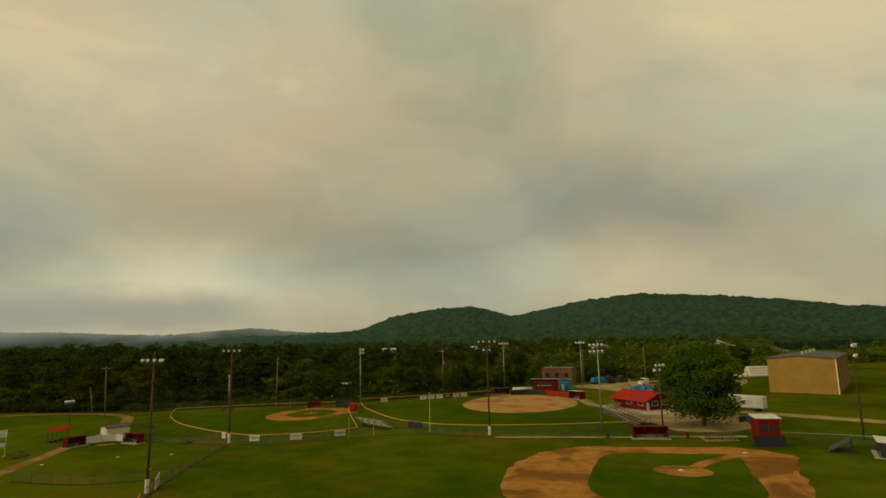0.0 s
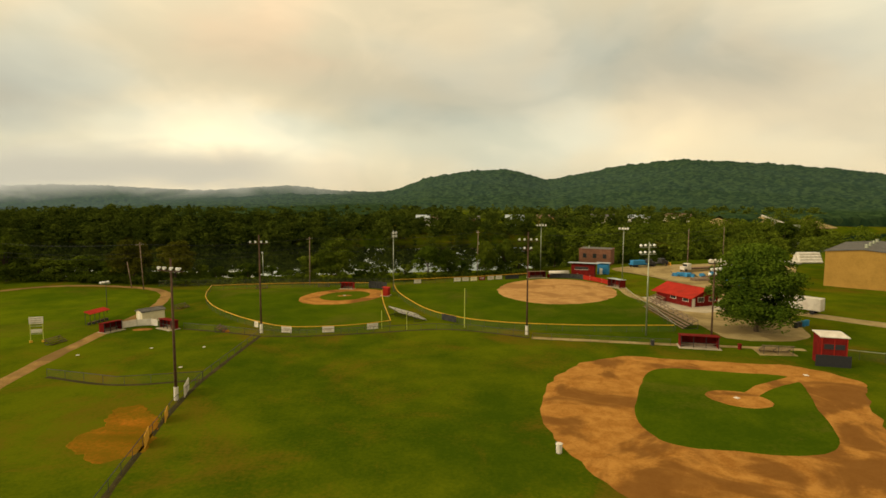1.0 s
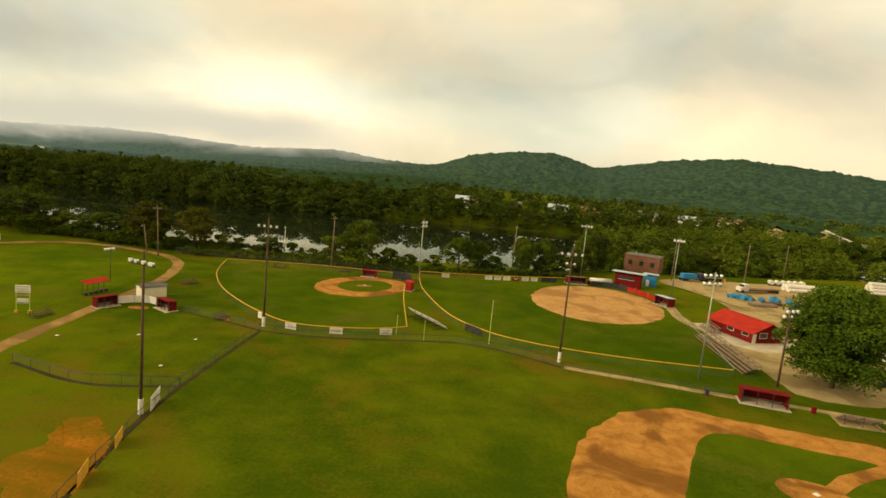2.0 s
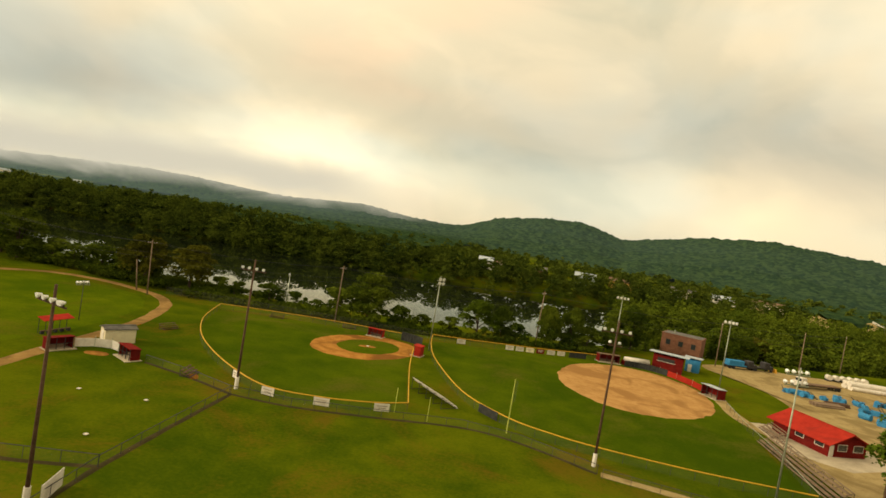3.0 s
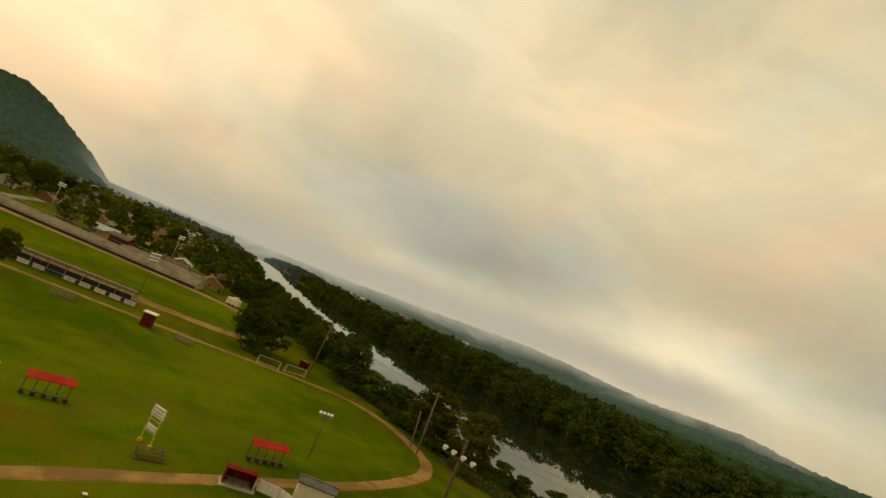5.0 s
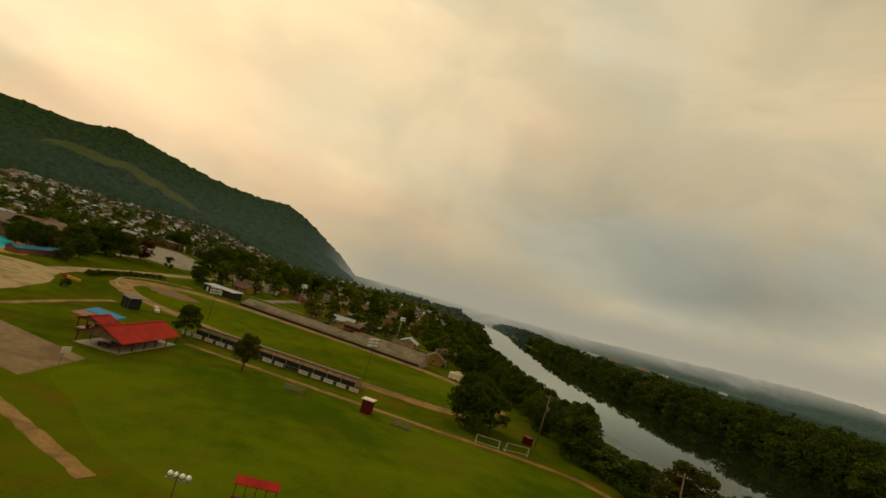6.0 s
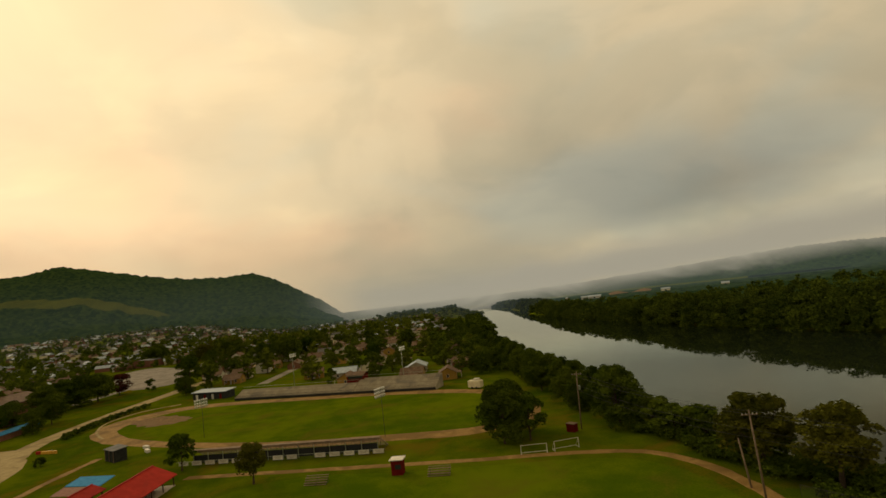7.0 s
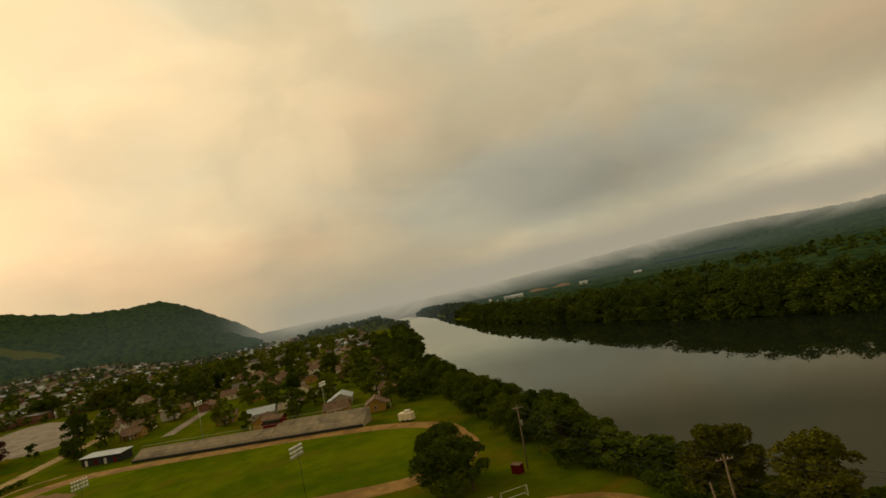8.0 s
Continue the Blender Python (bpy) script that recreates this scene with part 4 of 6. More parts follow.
def light_pole(x, y, h, rz, rows, wood=True, label="", size=0.55, lean=0.0, guard=False, thin=False):
    t = thing("light_pole", label, "light pole", x, y, 0.0, rz, "sports light poles")
    r = 0.19 if wood else (0.07 if thin else 0.15)
    part("pole", Geo().tube((0, 0, -0.8), (lean, 0, h), r, r * 0.6, 10), POLE_WOOD if wood else (DARK_STEEL if thin else STEEL), t, smooth=True)
    for z, xs, face in rows:
        span = max(abs(v) for v in xs) + 0.3
        part("crossarm", Geo().box((lean * z / h, 0.14 * face, z - 0.38), (span * 2, 0.12, 0.14)), POLE_WOOD if wood else STEEL, t)
        for v in xs:
            flood_lamp(t, v + lean * z / h, 0.2 * face, z, face, size)
    if guard:
        part("guard", Geo().tube((0, 0, 0), (0, 0, 1.7), r * 1.5, r * 1.4, 10), WHITE_PAINT, t, "white painted pole foot")
    return t


W4 = "tall brown wooden light pole with four pale floodlights"
light_pole(-26.4, 55.0, 18.6, 5, [(17.4, (-1.5, -0.55, 0.5, 1.5), -1)], True, W4, 0.4, guard=True)
light_pole(-25.2, 19.4, 18.0, -20, [(16.9, (-1.6, -0.7, 0.4, 1.4, 1.7), -1)], True, "tall brown wooden light pole with five pale floodlights", 0.4, guard=True)
light_pole(23.9, 55.0, 19.4, 0, [(18.1, (-1.7, -0.75, 0.45, 1.5), -1), (16.4, (-0.6, 0.6), 1)], True, "tall brown wooden light pole with six floodlights in two tiers", 0.4, guard=True)
light_pole(46.3, 55.0, 17.6, 20, [(17.0, (-1.5, -0.5, 0.5, 1.5), 1), (15.7, (-1.5, -0.5, 0.5, 1.5), 1)], False, "tall pale steel light pole with eight floodlights in two rows", 0.48)
light_pole(58.9, 55.8, 13.6, 30, [(12.6, (-1.2, 0.1, 1.2), -1), (11.6, (-0.8, 0.8), 1)], True, "brown wooden light pole with floodlights beside the shade tree", 0.6)
light_pole(-6.2, 103.2, 16.8, 40, [(16.2, (-0.3, 0.6), -1), (15.3, (-0.3, 0.6), -1)], False, "slim steel light pole with four floodlights behind the small ball field", 0.7)
light_pole(40.0, 141.0, 17.2, 0, [(16.6, (-1.4, -0.5, 0.5, 1.4), -1)], False, "slim steel light pole with four floodlights behind the softball field", 0.6)
light_pole(62.0, 122.0, 17.2, -20, [(16.6, (-1.2, -0.3, 0.5, 1.2), -1)], False, "slim steel light pole with four floodlights beside the gravel yard", 0.6)
for px_, py_, hh in ((-160.5, 69.6, 12.8), (-205.6, 24.4, 11.8)):
    light_pole(px_, py_, hh, 130, [(hh - k * 0.9, (-2.0, -1.2, -0.4, 0.4, 1.2, 2.0), 1) for k in (0.3, 1.3, 2.3)], False, "tall steel stadium pole with eighteen floodlights in three rows", 0.55, thin=True)
for px_, py_, hh in ((-236.0, 98.5, 16.5), (-275.5, 59.5, 17.0)):
    light_pole(px_, py_, hh, 130, [(hh - k * 0.9, (-1.6, -0.5, 0.5, 1.6), -1) for k in (0.3, 1.3)], False, "tall steel stadium pole with eight floodlights behind the grandstand", 0.7)
light_pole(-66.4, 72.0, 7.4, 70, [(6.9, (-0.9, -0.3, 0.3, 0.9), 1)], False, "short steel pole with four pale floodlights on the meadow", 0.5, thin=True)
light_pole(-60.5, 28.6, 7.4, 70, [(6.9, (-0.9, -0.3, 0.3, 0.9), 1)], False, "short steel pole with four pale floodlights near the canopy", 0.5, thin=True)
light_pole(87.0, 39.0, 17.5, 40, [(16.2, (-1.2, -0.2, 0.9), -1), (14.4, (-0.5, 0.6), -1)], True, "tall brown wooden light pole with floodlights behind home plate", 0.7)
light_pole(-48.3, 121.5, 9.0, 0, [(8.8, (0.0,), -1)], False, "thin lamp pole beside the river undergrowth", 0.4)


def utility_pole(x, y, h, rz, lean=0.0, arms=1, can=False, label="tall pale wooden utility pole with crossarm and insulators"):
    t = thing("utility_pole", label, "utility pole", x, y, float(ground_height(np.array(x), np.array(y))), rz, "utility poles")
    part("pole", Geo().tube((0, 0, -0.8), (lean, 0, h), 0.17, 0.11, 9), PALE_WOOD, t, smooth=True)
    for k in range(arms):
        z = h - 0.7 - 1.2 * k
        part("crossarm", Geo().box((lean * z / h, 0, z), (2.3, 0.11, 0.13)), PALE_WOOD, t)
        for v in (-1.0, -0.45, 0.45, 1.0):
            part("insulator", Geo().tube((v + lean * z / h, 0, z + 0.06), (v + lean * z / h, 0, z + 0.26), 0.05, 0.035, 6), WHITE_PAINT, t)
    if can:
        part("transformer", Geo().tube((lean * 0.7 + 0.4, 0, h * 0.68), (lean * 0.7 + 0.4, 0, h * 0.68 + 1.0), 0.28, 0.28, 10), STEEL, t, "grey transformer can")
    return t


UTILITY = [(-129, 109, 13.5, 0.5), (-75.6, 103.6, 13.2, -0.6), (-32, 114.0, 14.2, 0.2), (18.2, 135.0, 15.0, 0.5), (73, 158, 13.5, 0.0), (128, 196, 13.5, 0.2)]
for i, (x, y, h, lean) in enumerate(UTILITY):
    utility_pole(x, y, h, 60, lean, 1, i in (0, 3))
utility_pole(-80.5, 106.5, 7.5, 20, -1.0, 0, False, "short leaning wooden post beside the path")
utility_pole(101, 168, 14.0, 60, 0.0, 1, False, "wooden utility pole beside the machine yard")


def cables(name, runs, label):
    """Sagging wires between posts."""
    g = Geo()
    for a, b, sag in runs:
        a, b = Vector(a), Vector(b)
        prev = None
        for i in range(13):
            t = i / 12
            p = a.lerp(b, t) - Vector((0, 0, 4 * sag * t * (1 - t)))
            if prev is not None:
                g.tube(prev, p, 0.025, 0.025, 4)
            prev = p
    return single(name, g, WIRE, label, "cable", "structure")


runs = []
for (x0, y0, h0, l0), (x1, y1, h1, l1) in zip(UTILITY[:-1], UTILITY[1:]):
    for off, dz in ((-0.9, -0.5), (0.9, -0.5), (0.0, -3.0), (0.0, -4.2)):
        runs.append(((x0 + off * 0.5, y0 + off, h0 + dz), (x1 + off * 0.5, y1 + off, h1 + dz), 1.1))
cables("power_line", runs, "thin dark power lines along the river bank")


# ---- fences ----
def fence(name, line, height, gap, label, cap=YELLOW, cap_r=0.095, net=True, post_mat=DARK_STEEL):
    """Posts along a line, a capped top rail, and chain-link between."""
    t = thing(name, label, "fence", 0, 0, 0)
    pts = [Vector((p[0], p[1], float(ground_height(np.array(p[0]), np.array(p[1]))))) for p in line]
    total, run = 0.0, [0.0]
    for a, b in zip(pts[:-1], pts[1:]):
        total += (b - a).length
        run.append(total)
    count = max(2, int(total / gap))
    post = Geo().tube((0, 0, -0.3), (0, 0, height), 0.028, 0.028, 6).mesh("post", post_mat)
    places = []
    for i in range(count + 1):
        d = total * i / count
        k = min(np.searchsorted(run, d, side="right") - 1, len(pts) - 2)
        places.append(pts[k].lerp(pts[k + 1], (d - run[k]) / max(1e-6, run[k + 1] - run[k])))
    for p in places:
        ob = part("post", post, None, t)
        ob.location = p
    up = Vector((0, 0, height))
    rail = Geo().sweep([p + up for p in pts], cap_r)
    sheet = Geo()
    for a, b in zip(pts[:-1], pts[1:]):
        sheet.add([a + Vector((0, 0, 0.04)), b + Vector((0, 0, 0.04)), b + up, a + up], [(0, 1, 2, 3)])
    part("top_rail", rail, cap, t, "yellow plastic fence cap" if cap is YELLOW else "")
    if net:
        part("chain_link", sheet, NET, t)
    return t


fence("fence", SMALL_ARC[10:], 1.35, 3.0, "low chain-link outfield fence with a yellow cap")
fence("fence", SMALL_ARC[:11], 1.35, 3.0, "low chain-link side fence with a yellow cap")
fence("fence", SMALL_BACK, 1.35, 3.0, "chain-link fence with yellow cap in front of the river growth")
fence("fence", SOFT_ARC, 1.35, 3.0, "curved chain-link outfield fence with a yellow cap")
fence("fence", [(-7.4, 115), (2, 117.4), (20, 124), (34, 130.5)], 1.5, 3.0, "chain-link fence with yellow cap behind the softball field")
fence("fence", [(24.5, 51.4), (37, 49.4), (48, 47.6)], 1.2, 3.0, "plain dark chain-link fence along the narrow walk", DARK_STEEL, 0.03, True, DARK_STEEL)
fence("fence", [(-19.5, -6), (-22.2, 6.5), (-24.2, 17), (-25.3, 27.4), (-25.6, 40), (-25.8, 52.4), (-17, 52.6), (-7, 55), (6, 58.6), (14, 57.5), (24, 52.5)], 1.2, 3.0, "dark chain-link fence round the baseball outfield", DARK_STEEL, 0.04, True, DARK_STEEL)
fence("fence", [(-48, 28), (-36, 24.8), (-25.4, 27.4)], 1.2, 3.0, "dark chain-link fence round the small practice field", DARK_STEEL, 0.04, True, DARK_STEEL)
fence("fence", [(-25.8, 52.4), (-34, 55.4), (-42.5, 57.6)], 1.2, 3.0, "dark chain-link fence between the practice field and ball field", DARK_STEEL, 0.04, True, DARK_STEEL)
fence("fence", [(-74, 108.6), (-58, 110.6), (-40, 112.5), (-20, 114), (-8.5, 115.2)], 1.8, 3.5, "tall chain-link fence before the river growth", DARK_STEEL, 0.025)
fence("fence", [(57.5, 104), (56, 90), (55.2, 74), (53.4, 59)], 1.2, 3.0, "chain-link fence beside the softball bleachers", STEEL, 0.045)
fence("fence", [(72, 41), (82, 36), (96, 24)], 1.5, 3.0, "grey chain-link fence beside the scorer tower", STEEL, 0.045)


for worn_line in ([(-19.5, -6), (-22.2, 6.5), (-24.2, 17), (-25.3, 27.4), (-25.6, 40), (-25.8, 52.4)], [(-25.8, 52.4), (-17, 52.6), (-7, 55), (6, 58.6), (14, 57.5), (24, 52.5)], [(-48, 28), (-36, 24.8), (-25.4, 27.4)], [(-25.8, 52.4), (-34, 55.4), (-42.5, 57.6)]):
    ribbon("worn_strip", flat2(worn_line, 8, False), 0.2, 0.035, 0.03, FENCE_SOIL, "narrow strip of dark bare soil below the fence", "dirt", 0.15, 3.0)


def banner(x, y, w, h, rz, mat, label, z=0.25, bars=True):
    """A printed panel tied to a fence."""
    t = thing("banner", label, "sign", x, y, z, rz, "fence banners")
    part("panel", Geo().box((0, 0, h / 2), (w, 0.05, h)), mat, t)
    if bars:
        dark = CONCRETE if mat is not RED_PAINT else WHITE_PAINT
        for k, (dz, ww) in enumerate(((0.68, 0.7), (0.4, 0.5))):
            part("lettering", Geo().box((0, -0.03, h * dz), (w * ww, 0.012, h * 0.13)), dark, t)
    return t


WB = "white vinyl advertising banner on the yellow-capped fence"
banner(-21.4, 54.4, 2.0, 1.1, -8, WHITE_PAINT, WB)
banner(-13.6, 54.8, 2.2, 1.1, 8, WHITE_PAINT, WB)
banner(-5.6, 57.7, 2.2, 1.1, 24, WHITE_PAINT, WB)
banner(-28.6, 58.6, 1.0, 1.1, -30, WHITE_PAINT, "small white banner on the yellow-capped fence")
banner(-24.9, 21.6, 3.4, 1.6, -74, WHITE_PAINT, "large white banner on the dark fence beside the light pole", 0.1)
banner(-23.2, 13.0, 2.4, 1.2, -70, ORANGE, "orange banner on the dark fence beside the bare soil", 0.1)
banner(-22.0, 6.6, 2.6, 1.3, -70, ORANGE, "orange banner on the dark fence", 0.1)
for i, u in enumerate((-0.4, 11.5, 14.0, 16.6, 19.2, 22.0, 24.6)):
    yy = float(np.interp(u, (-7.4, 2, 20, 34), (115, 117.4, 124, 130.5))) - 0.15
    banner(u, yy, 2.1, 1.1, 20, (WHITE_PAINT, WHITE_PAINT, WHITE_PAINT, CREAM, RED_PAINT, WHITE_PAINT, WHITE_PAINT)[i], "advertising banner on the fence behind the softball field")
banner(29.0, 127.9, 5.0, 1.3, 25, DARK_NET, "long dark windscreen panel on the softball fence", 0.1, False)
banner(9.2, 65.9, 4.2, 1.3, -44, DARK_NET, "dark windscreen panel on the curved fence", 0.1, False)
t = thing("foul_pole", "thin yellow-green foul pole beside the outfield fence", "foul pole", 12.3, 60.4, 0)
part("pole", Geo().tube((0, 0, -0.5), (0, 0, 7.9), 0.10, 0.07, 8), GREENISH, t)
part("screen", Geo().box((0.25, 0, 6.2), (0.4, 0.03, 3.0)), NET, t)
for fx, fy, fh in ((-4.0, 59.2, 3.6), (1.0, 58.2, 3.6)):
    t = thing("marker_post", "slim yellow-green steel post in the grass", "post", fx, fy, 0)
    part("pole", Geo().tube((0, 0, -0.3), (0, 0, fh), 0.06, 0.05, 7), GREENISH, t)

# ---- dugouts, sheds, stands round the fields ----
def dugout(x, y, rz, w, d, h, label, wall=RED_PAINT, roof=RED_ROOF, group="dugouts", front_mesh=True):
    t = thing("dugout", label, "dugout", x, y, 0, rz, group)
    part("back_wall", Geo().box((0, d / 2 - 0.06, h * 0.5), (w, 0.12, h)), wall, t)
    for s in (-1, 1):
        part("side_wall", Geo().box((s * (w / 2 - 0.06), 0, h * 0.48), (0.12, d - 0.26, h * 0.96)), wall, t)
    part("roof", Geo().slab((-w / 2 - 0.12, -d / 2 - 0.2, h + 0.2), (w / 2 + 0.12, -d / 2 - 0.2, h + 0.2), (w / 2 + 0.12, d / 2 + 0.1, h + 0.02), (-w / 2 - 0.12, d / 2 + 0.1, h + 0.02), 0.1), roof, t)
    part("floor", Geo().box((0, -0.2, 0.05), (w + 0.6, d + 0.9, 0.1)), CONCRETE, t, "concrete pad")
    part("bench", Geo().box((0, d / 4, 0.5), (w - 0.6, 0.35, 0.08)).box((0, d / 4, 0.28), (w - 1.2, 0.1, 0.36)), PALE_WOOD, t)
    for k in range(4):
        part("post", Geo().box((-w / 2 + 0.1 + (w - 0.2) * k / 3, -d / 2, h * 0.55), (0.09, 0.09, h * 1.1)), DARK_STEEL, t)
    if front_mesh:
        part("front_rail", Geo().box((0, -d / 2, 0.95), (w, 0.06, 0.06)), DARK_STEEL, t)
    return t


RD = "small red wooden dugout with a red metal roof"
dugout(-45.6, 58.0, -30, 3.8, 1.5, 1.75, RD, RED_PAINT, RED_PAINT)
dugout(-55.6, 55.6, 65, 3.6, 1.5, 1.75, RD, RED_PAINT, RED_PAINT)
dugout(52.6, 47.0, -12, 6.2, 2.2, 2.0, "dark red wooden dugout beside the baseball infield", RED_PAINT, RED_PAINT)
dugout(81.0, 27.0, 235, 6.0, 2.4, 2.2, "dark dugout with a pale roof beyond home plate", DARK_NET, WHITE_PAINT)
dugout(37.2, 131.4, 15, 5.6, 2.2, 2.0, "low dark red dugout behind the softball infield", RED_PAINT, BROWN_ROOF)
dugout(57.6, 112.8, -62, 4.6, 2.4, 2.3, "red dugout with a pale metal roof beside the softball infield", RED_PAINT, PALE_ROOF)
dugout(-19.6, 107.2, -8, 3.6, 1.6, 1.7, "bright red dugout behind the small infield", RED_ROOF, RED_ROOF)
dugout(-7.4, 96.4, 260, 2.2, 1.5, 2.1, "bright red box dugout at the fence corner", RED_ROOF, RED_ROOF)


def gable_house(name, label, category, x, y, rz, w, d, eave, ridge, wall, roof, openings=(), over=0.35, group="", door=None, chimney=False, base=CONCRETE):
    """Ridge along local x. openings: (side, offset, z, width, height) with sides front, back, left, right."""
    t = thing(name, label, category, x, y, float(ground_height(np.array(x), np.array(y))), rz, group)
    g = Geo()
    hw, hd = w / 2, d / 2
    g.add([(-hw, -hd, 0), (hw, -hd, 0), (hw, hd, 0), (-hw, hd, 0), (-hw, -hd, eave), (hw, -hd, eave), (hw, hd, eave), (-hw, hd, eave), (-hw, 0, ridge), (hw, 0, ridge)],
          [(0, 1, 5, 4), (2, 3, 7, 6), (1, 2, 6, 9, 5), (3, 0, 4, 8, 7), (3, 2, 1, 0)])
    part("wall", g, wall, t)
    slope = (ridge - eave) / hd
    r = Geo()
    for s in (-1, 1):
        a, b = (-hw - over, 0, ridge + 0.04), (hw + over, 0, ridge + 0.04)
        c, e = (hw + over, s * (hd + over), eave - slope * over + 0.04), (-hw - over, s * (hd + over), eave - slope * over + 0.04)
        quad = (a, b, c, e) if s < 0 else (b, a, e, c)
        r.slab(*[(p[0], p[1], p[2] + 0.14) for p in quad], 0.14)
    part("roof", r, roof, t)
    part("ridge_cap", Geo().box((0, 0, ridge + 0.2), (w + 2 * over, 0.25, 0.07)), roof, t)
    for side, off, z, ww, hh in openings:
        if side in ("front", "back"):
            s = -1 if side == "front" else 1
            c, size = (off, s * (hd + 0.02), z + hh / 2), (ww, 0.08, hh)
            inner = (ww - 0.16, 0.1, hh - 0.16)
        else:
            s = -1 if side == "left" else 1
            c, size = (s * (hw + 0.02), off, z + hh / 2), (0.08, ww, hh)
            inner = (0.1, ww - 0.16, hh - 0.16)
        is_door = z < 0.25
        fr = part("door" if is_door else "window", Geo().box(c, size), WHITE_PAINT if not is_door else (door or WHITE_PAINT), t)
        part("panel" if is_door else "pane", Geo().box(c, inner), (door or WHITE_PAINT) if is_door else GLASS_DARK, fr)
    if chimney:
        part("chimney", Geo().box((w * 0.2, hd * 0.35, ridge + 0.2), (0.7, 0.7, 1.6)), BRICK, t)
    return t


gable_house("shed", "small cream shed with a grey gable roof beside the path", "shed", -52.6, 64.4, 54, 4.6, 2.5, 2.3, 2.65, CREAM, GREY_ROOF, [("left", 0.0, 0.05, 1.1, 1.9)], 0.2)
t = thing("backstop", "low white panelled backstop between the two red dugouts", "backstop", 0, 0, 0)
BACK_LINE = [(-54.6, 57.6), (-52.8, 59.6), (-50.4, 60.3), (-48.6, 59.6)]
for a, b in zip(BACK_LINE[:-1], BACK_LINE[1:]):
    ln = math.dist(a, b)
    part("panel", Geo().box(((a[0] + b[0]) / 2, (a[1] + b[1]) / 2, 0.75), (ln - 0.08, 0.06, 1.3), math.atan2(b[1] - a[1], b[0] - a[0])), WHITE_PAINT, t)
for a in BACK_LINE:
    part("post", Geo().tube((a[0], a[1], -0.2), (a[0], a[1], 1.7), 0.06, 0.06, 6), STEEL, t)
patch("worn_dirt", ragged(ellipse(-50.2, 57.0, 1.8, 1.1, 10, 28), 0.3, 15), 0.03, 0.04, CLAY, "worn bare soil in front of the backstop", "dirt")
for bx, by in ((-41, 43), (-32.5, 44), (-31, 32.5), (-50.6, 38.5)):
    small_plate("base_bag", bx, by, 0.42, "pale base bag lying in the practice field grass")


def net_backstop(x, y, rz, r, h, label, spread=100):
    t = thing("backstop", label, "backstop", x, y, 0, rz)
    n = 8
    ring = [(r * math.sin(radians(-spread / 2 + spread * i / n)), r * math.cos(radians(-spread / 2 + spread * i / n))) for i in range(n + 1)]
    for i, (a, b) in enumerate(zip(ring[:-1], ring[1:])):
        part("net_panel", Geo().add([(*a, 0), (*b, 0), (*b, h), (*a, h)], [(0, 1, 2, 3)]), DARK_NET, t)
    for a in ring:
        part("post", Geo().tube((*a, -0.3), (*a, h + 0.1), 0.07, 0.06, 6), DARK_STEEL, t)
    part("top_rail", Geo().tube((*ring[0], h), (*ring[1], h), 0.05).tube((*ring[-2], h), (*ring[-1], h), 0.05), DARK_STEEL, t)
    return t


net_backstop(45.0, 122.6, -12, 8.0, 1.5, "low dark padded backstop behind the softball infield", 80)
net_backstop(-14.5, 100.5, -28, 8.0, 2.0, "dark netted backstop behind the small clay infield", 44)

# scorer box, brick house and sheds behind the softball field
t = thing("scorer_box", "red two-storey scorer box with a pale metal roof", "scorer box", 53.4, 135.8, 0, -20)
part("wall", Geo().box((0, 0, 2.0), (7.4, 4.6, 4.0)), RED_PAINT, t)
part("roof", Geo().slab((-4.8, -3.2, 4.7), (5.0, -3.2, 4.7), (5.0, 3.4, 4.2), (-4.8, 3.4, 4.2), 0.15), PALE_ROOF, t)
part("window", Geo().box((-0.4, -2.32, 2.9), (4.2, 0.06, 0.9)), GLASS_DARK, t)
part("window_sill", Geo().box((-0.4, -2.4, 2.4), (4.6, 0.18, 0.09)), WHITE_PAINT, t)
t = thing("block_shed", "small blue block shed with a pale roof beside the scorer box", "shed", 61.8, 142.6, 0, -20)
part("wall", Geo().box((0, 0, 1.7), (3.6, 5.0, 3.4)), BLUE_PAINT, t)
part("roof", Geo().slab((-2.3, -3.0, 3.9), (2.3, -3.0, 3.9), (2.3, 3.0, 3.5), (-2.3, 3.0, 3.5), 0.14), PALE_ROOF, t)
part("door", Geo().box((-0.6, -2.53, 1.0), (0.95, 0.07, 2.0)), WHITE_PAINT, t)
t = thing("brick_building", "square red brick building with a flat roof near the river", "building", 67.0, 172.0, 0, -25)
part("wall", Geo().box((0, 0, 2.9), (12.0, 9.0, 5.8)), BRICK, t)
part("parapet", Geo().box((0, 0, 5.95), (12.3, 9.3, 0.3)), BRICK, t)
part("roof", Geo().box((0, 0, 6.12), (11.5, 8.5, 0.06)), GREY_ROOF, t)
for k in range(3):
    w_ = part("window", Geo().box((-3.8 + 3.8 * k, -4.52, 3.4), (1.5, 0.08, 1.8)), BROWN_ROOF, t)
    part("pane", Geo().box((-3.8 + 3.8 * k, -4.55, 3.4), (1.3, 0.08, 1.6)), GLASS_DARK, w_)
part("roof_vent", Geo().tube((-3, 0, 6.1), (-3, 0, 7.0), 0.3, 0.3, 8), STEEL, t)
t = thing("padded_wall", "low red board wall beside the softball infield", "wall", 0, 0, 0)
WALL_LINE = [(50.0, 129.6), (53.0, 125.4), (55.4, 120.6), (56.8, 116.0)]
for a, b in zip(WALL_LINE[:-1], WALL_LINE[1:]):
    part("panel", Geo().box(((a[0] + b[0]) / 2, (a[1] + b[1]) / 2, 0.7), (math.dist(a, b) - 0.08, 0.12, 1.4), math.atan2(b[1] - a[1], b[0] - a[0])), RED_ROOF, t)
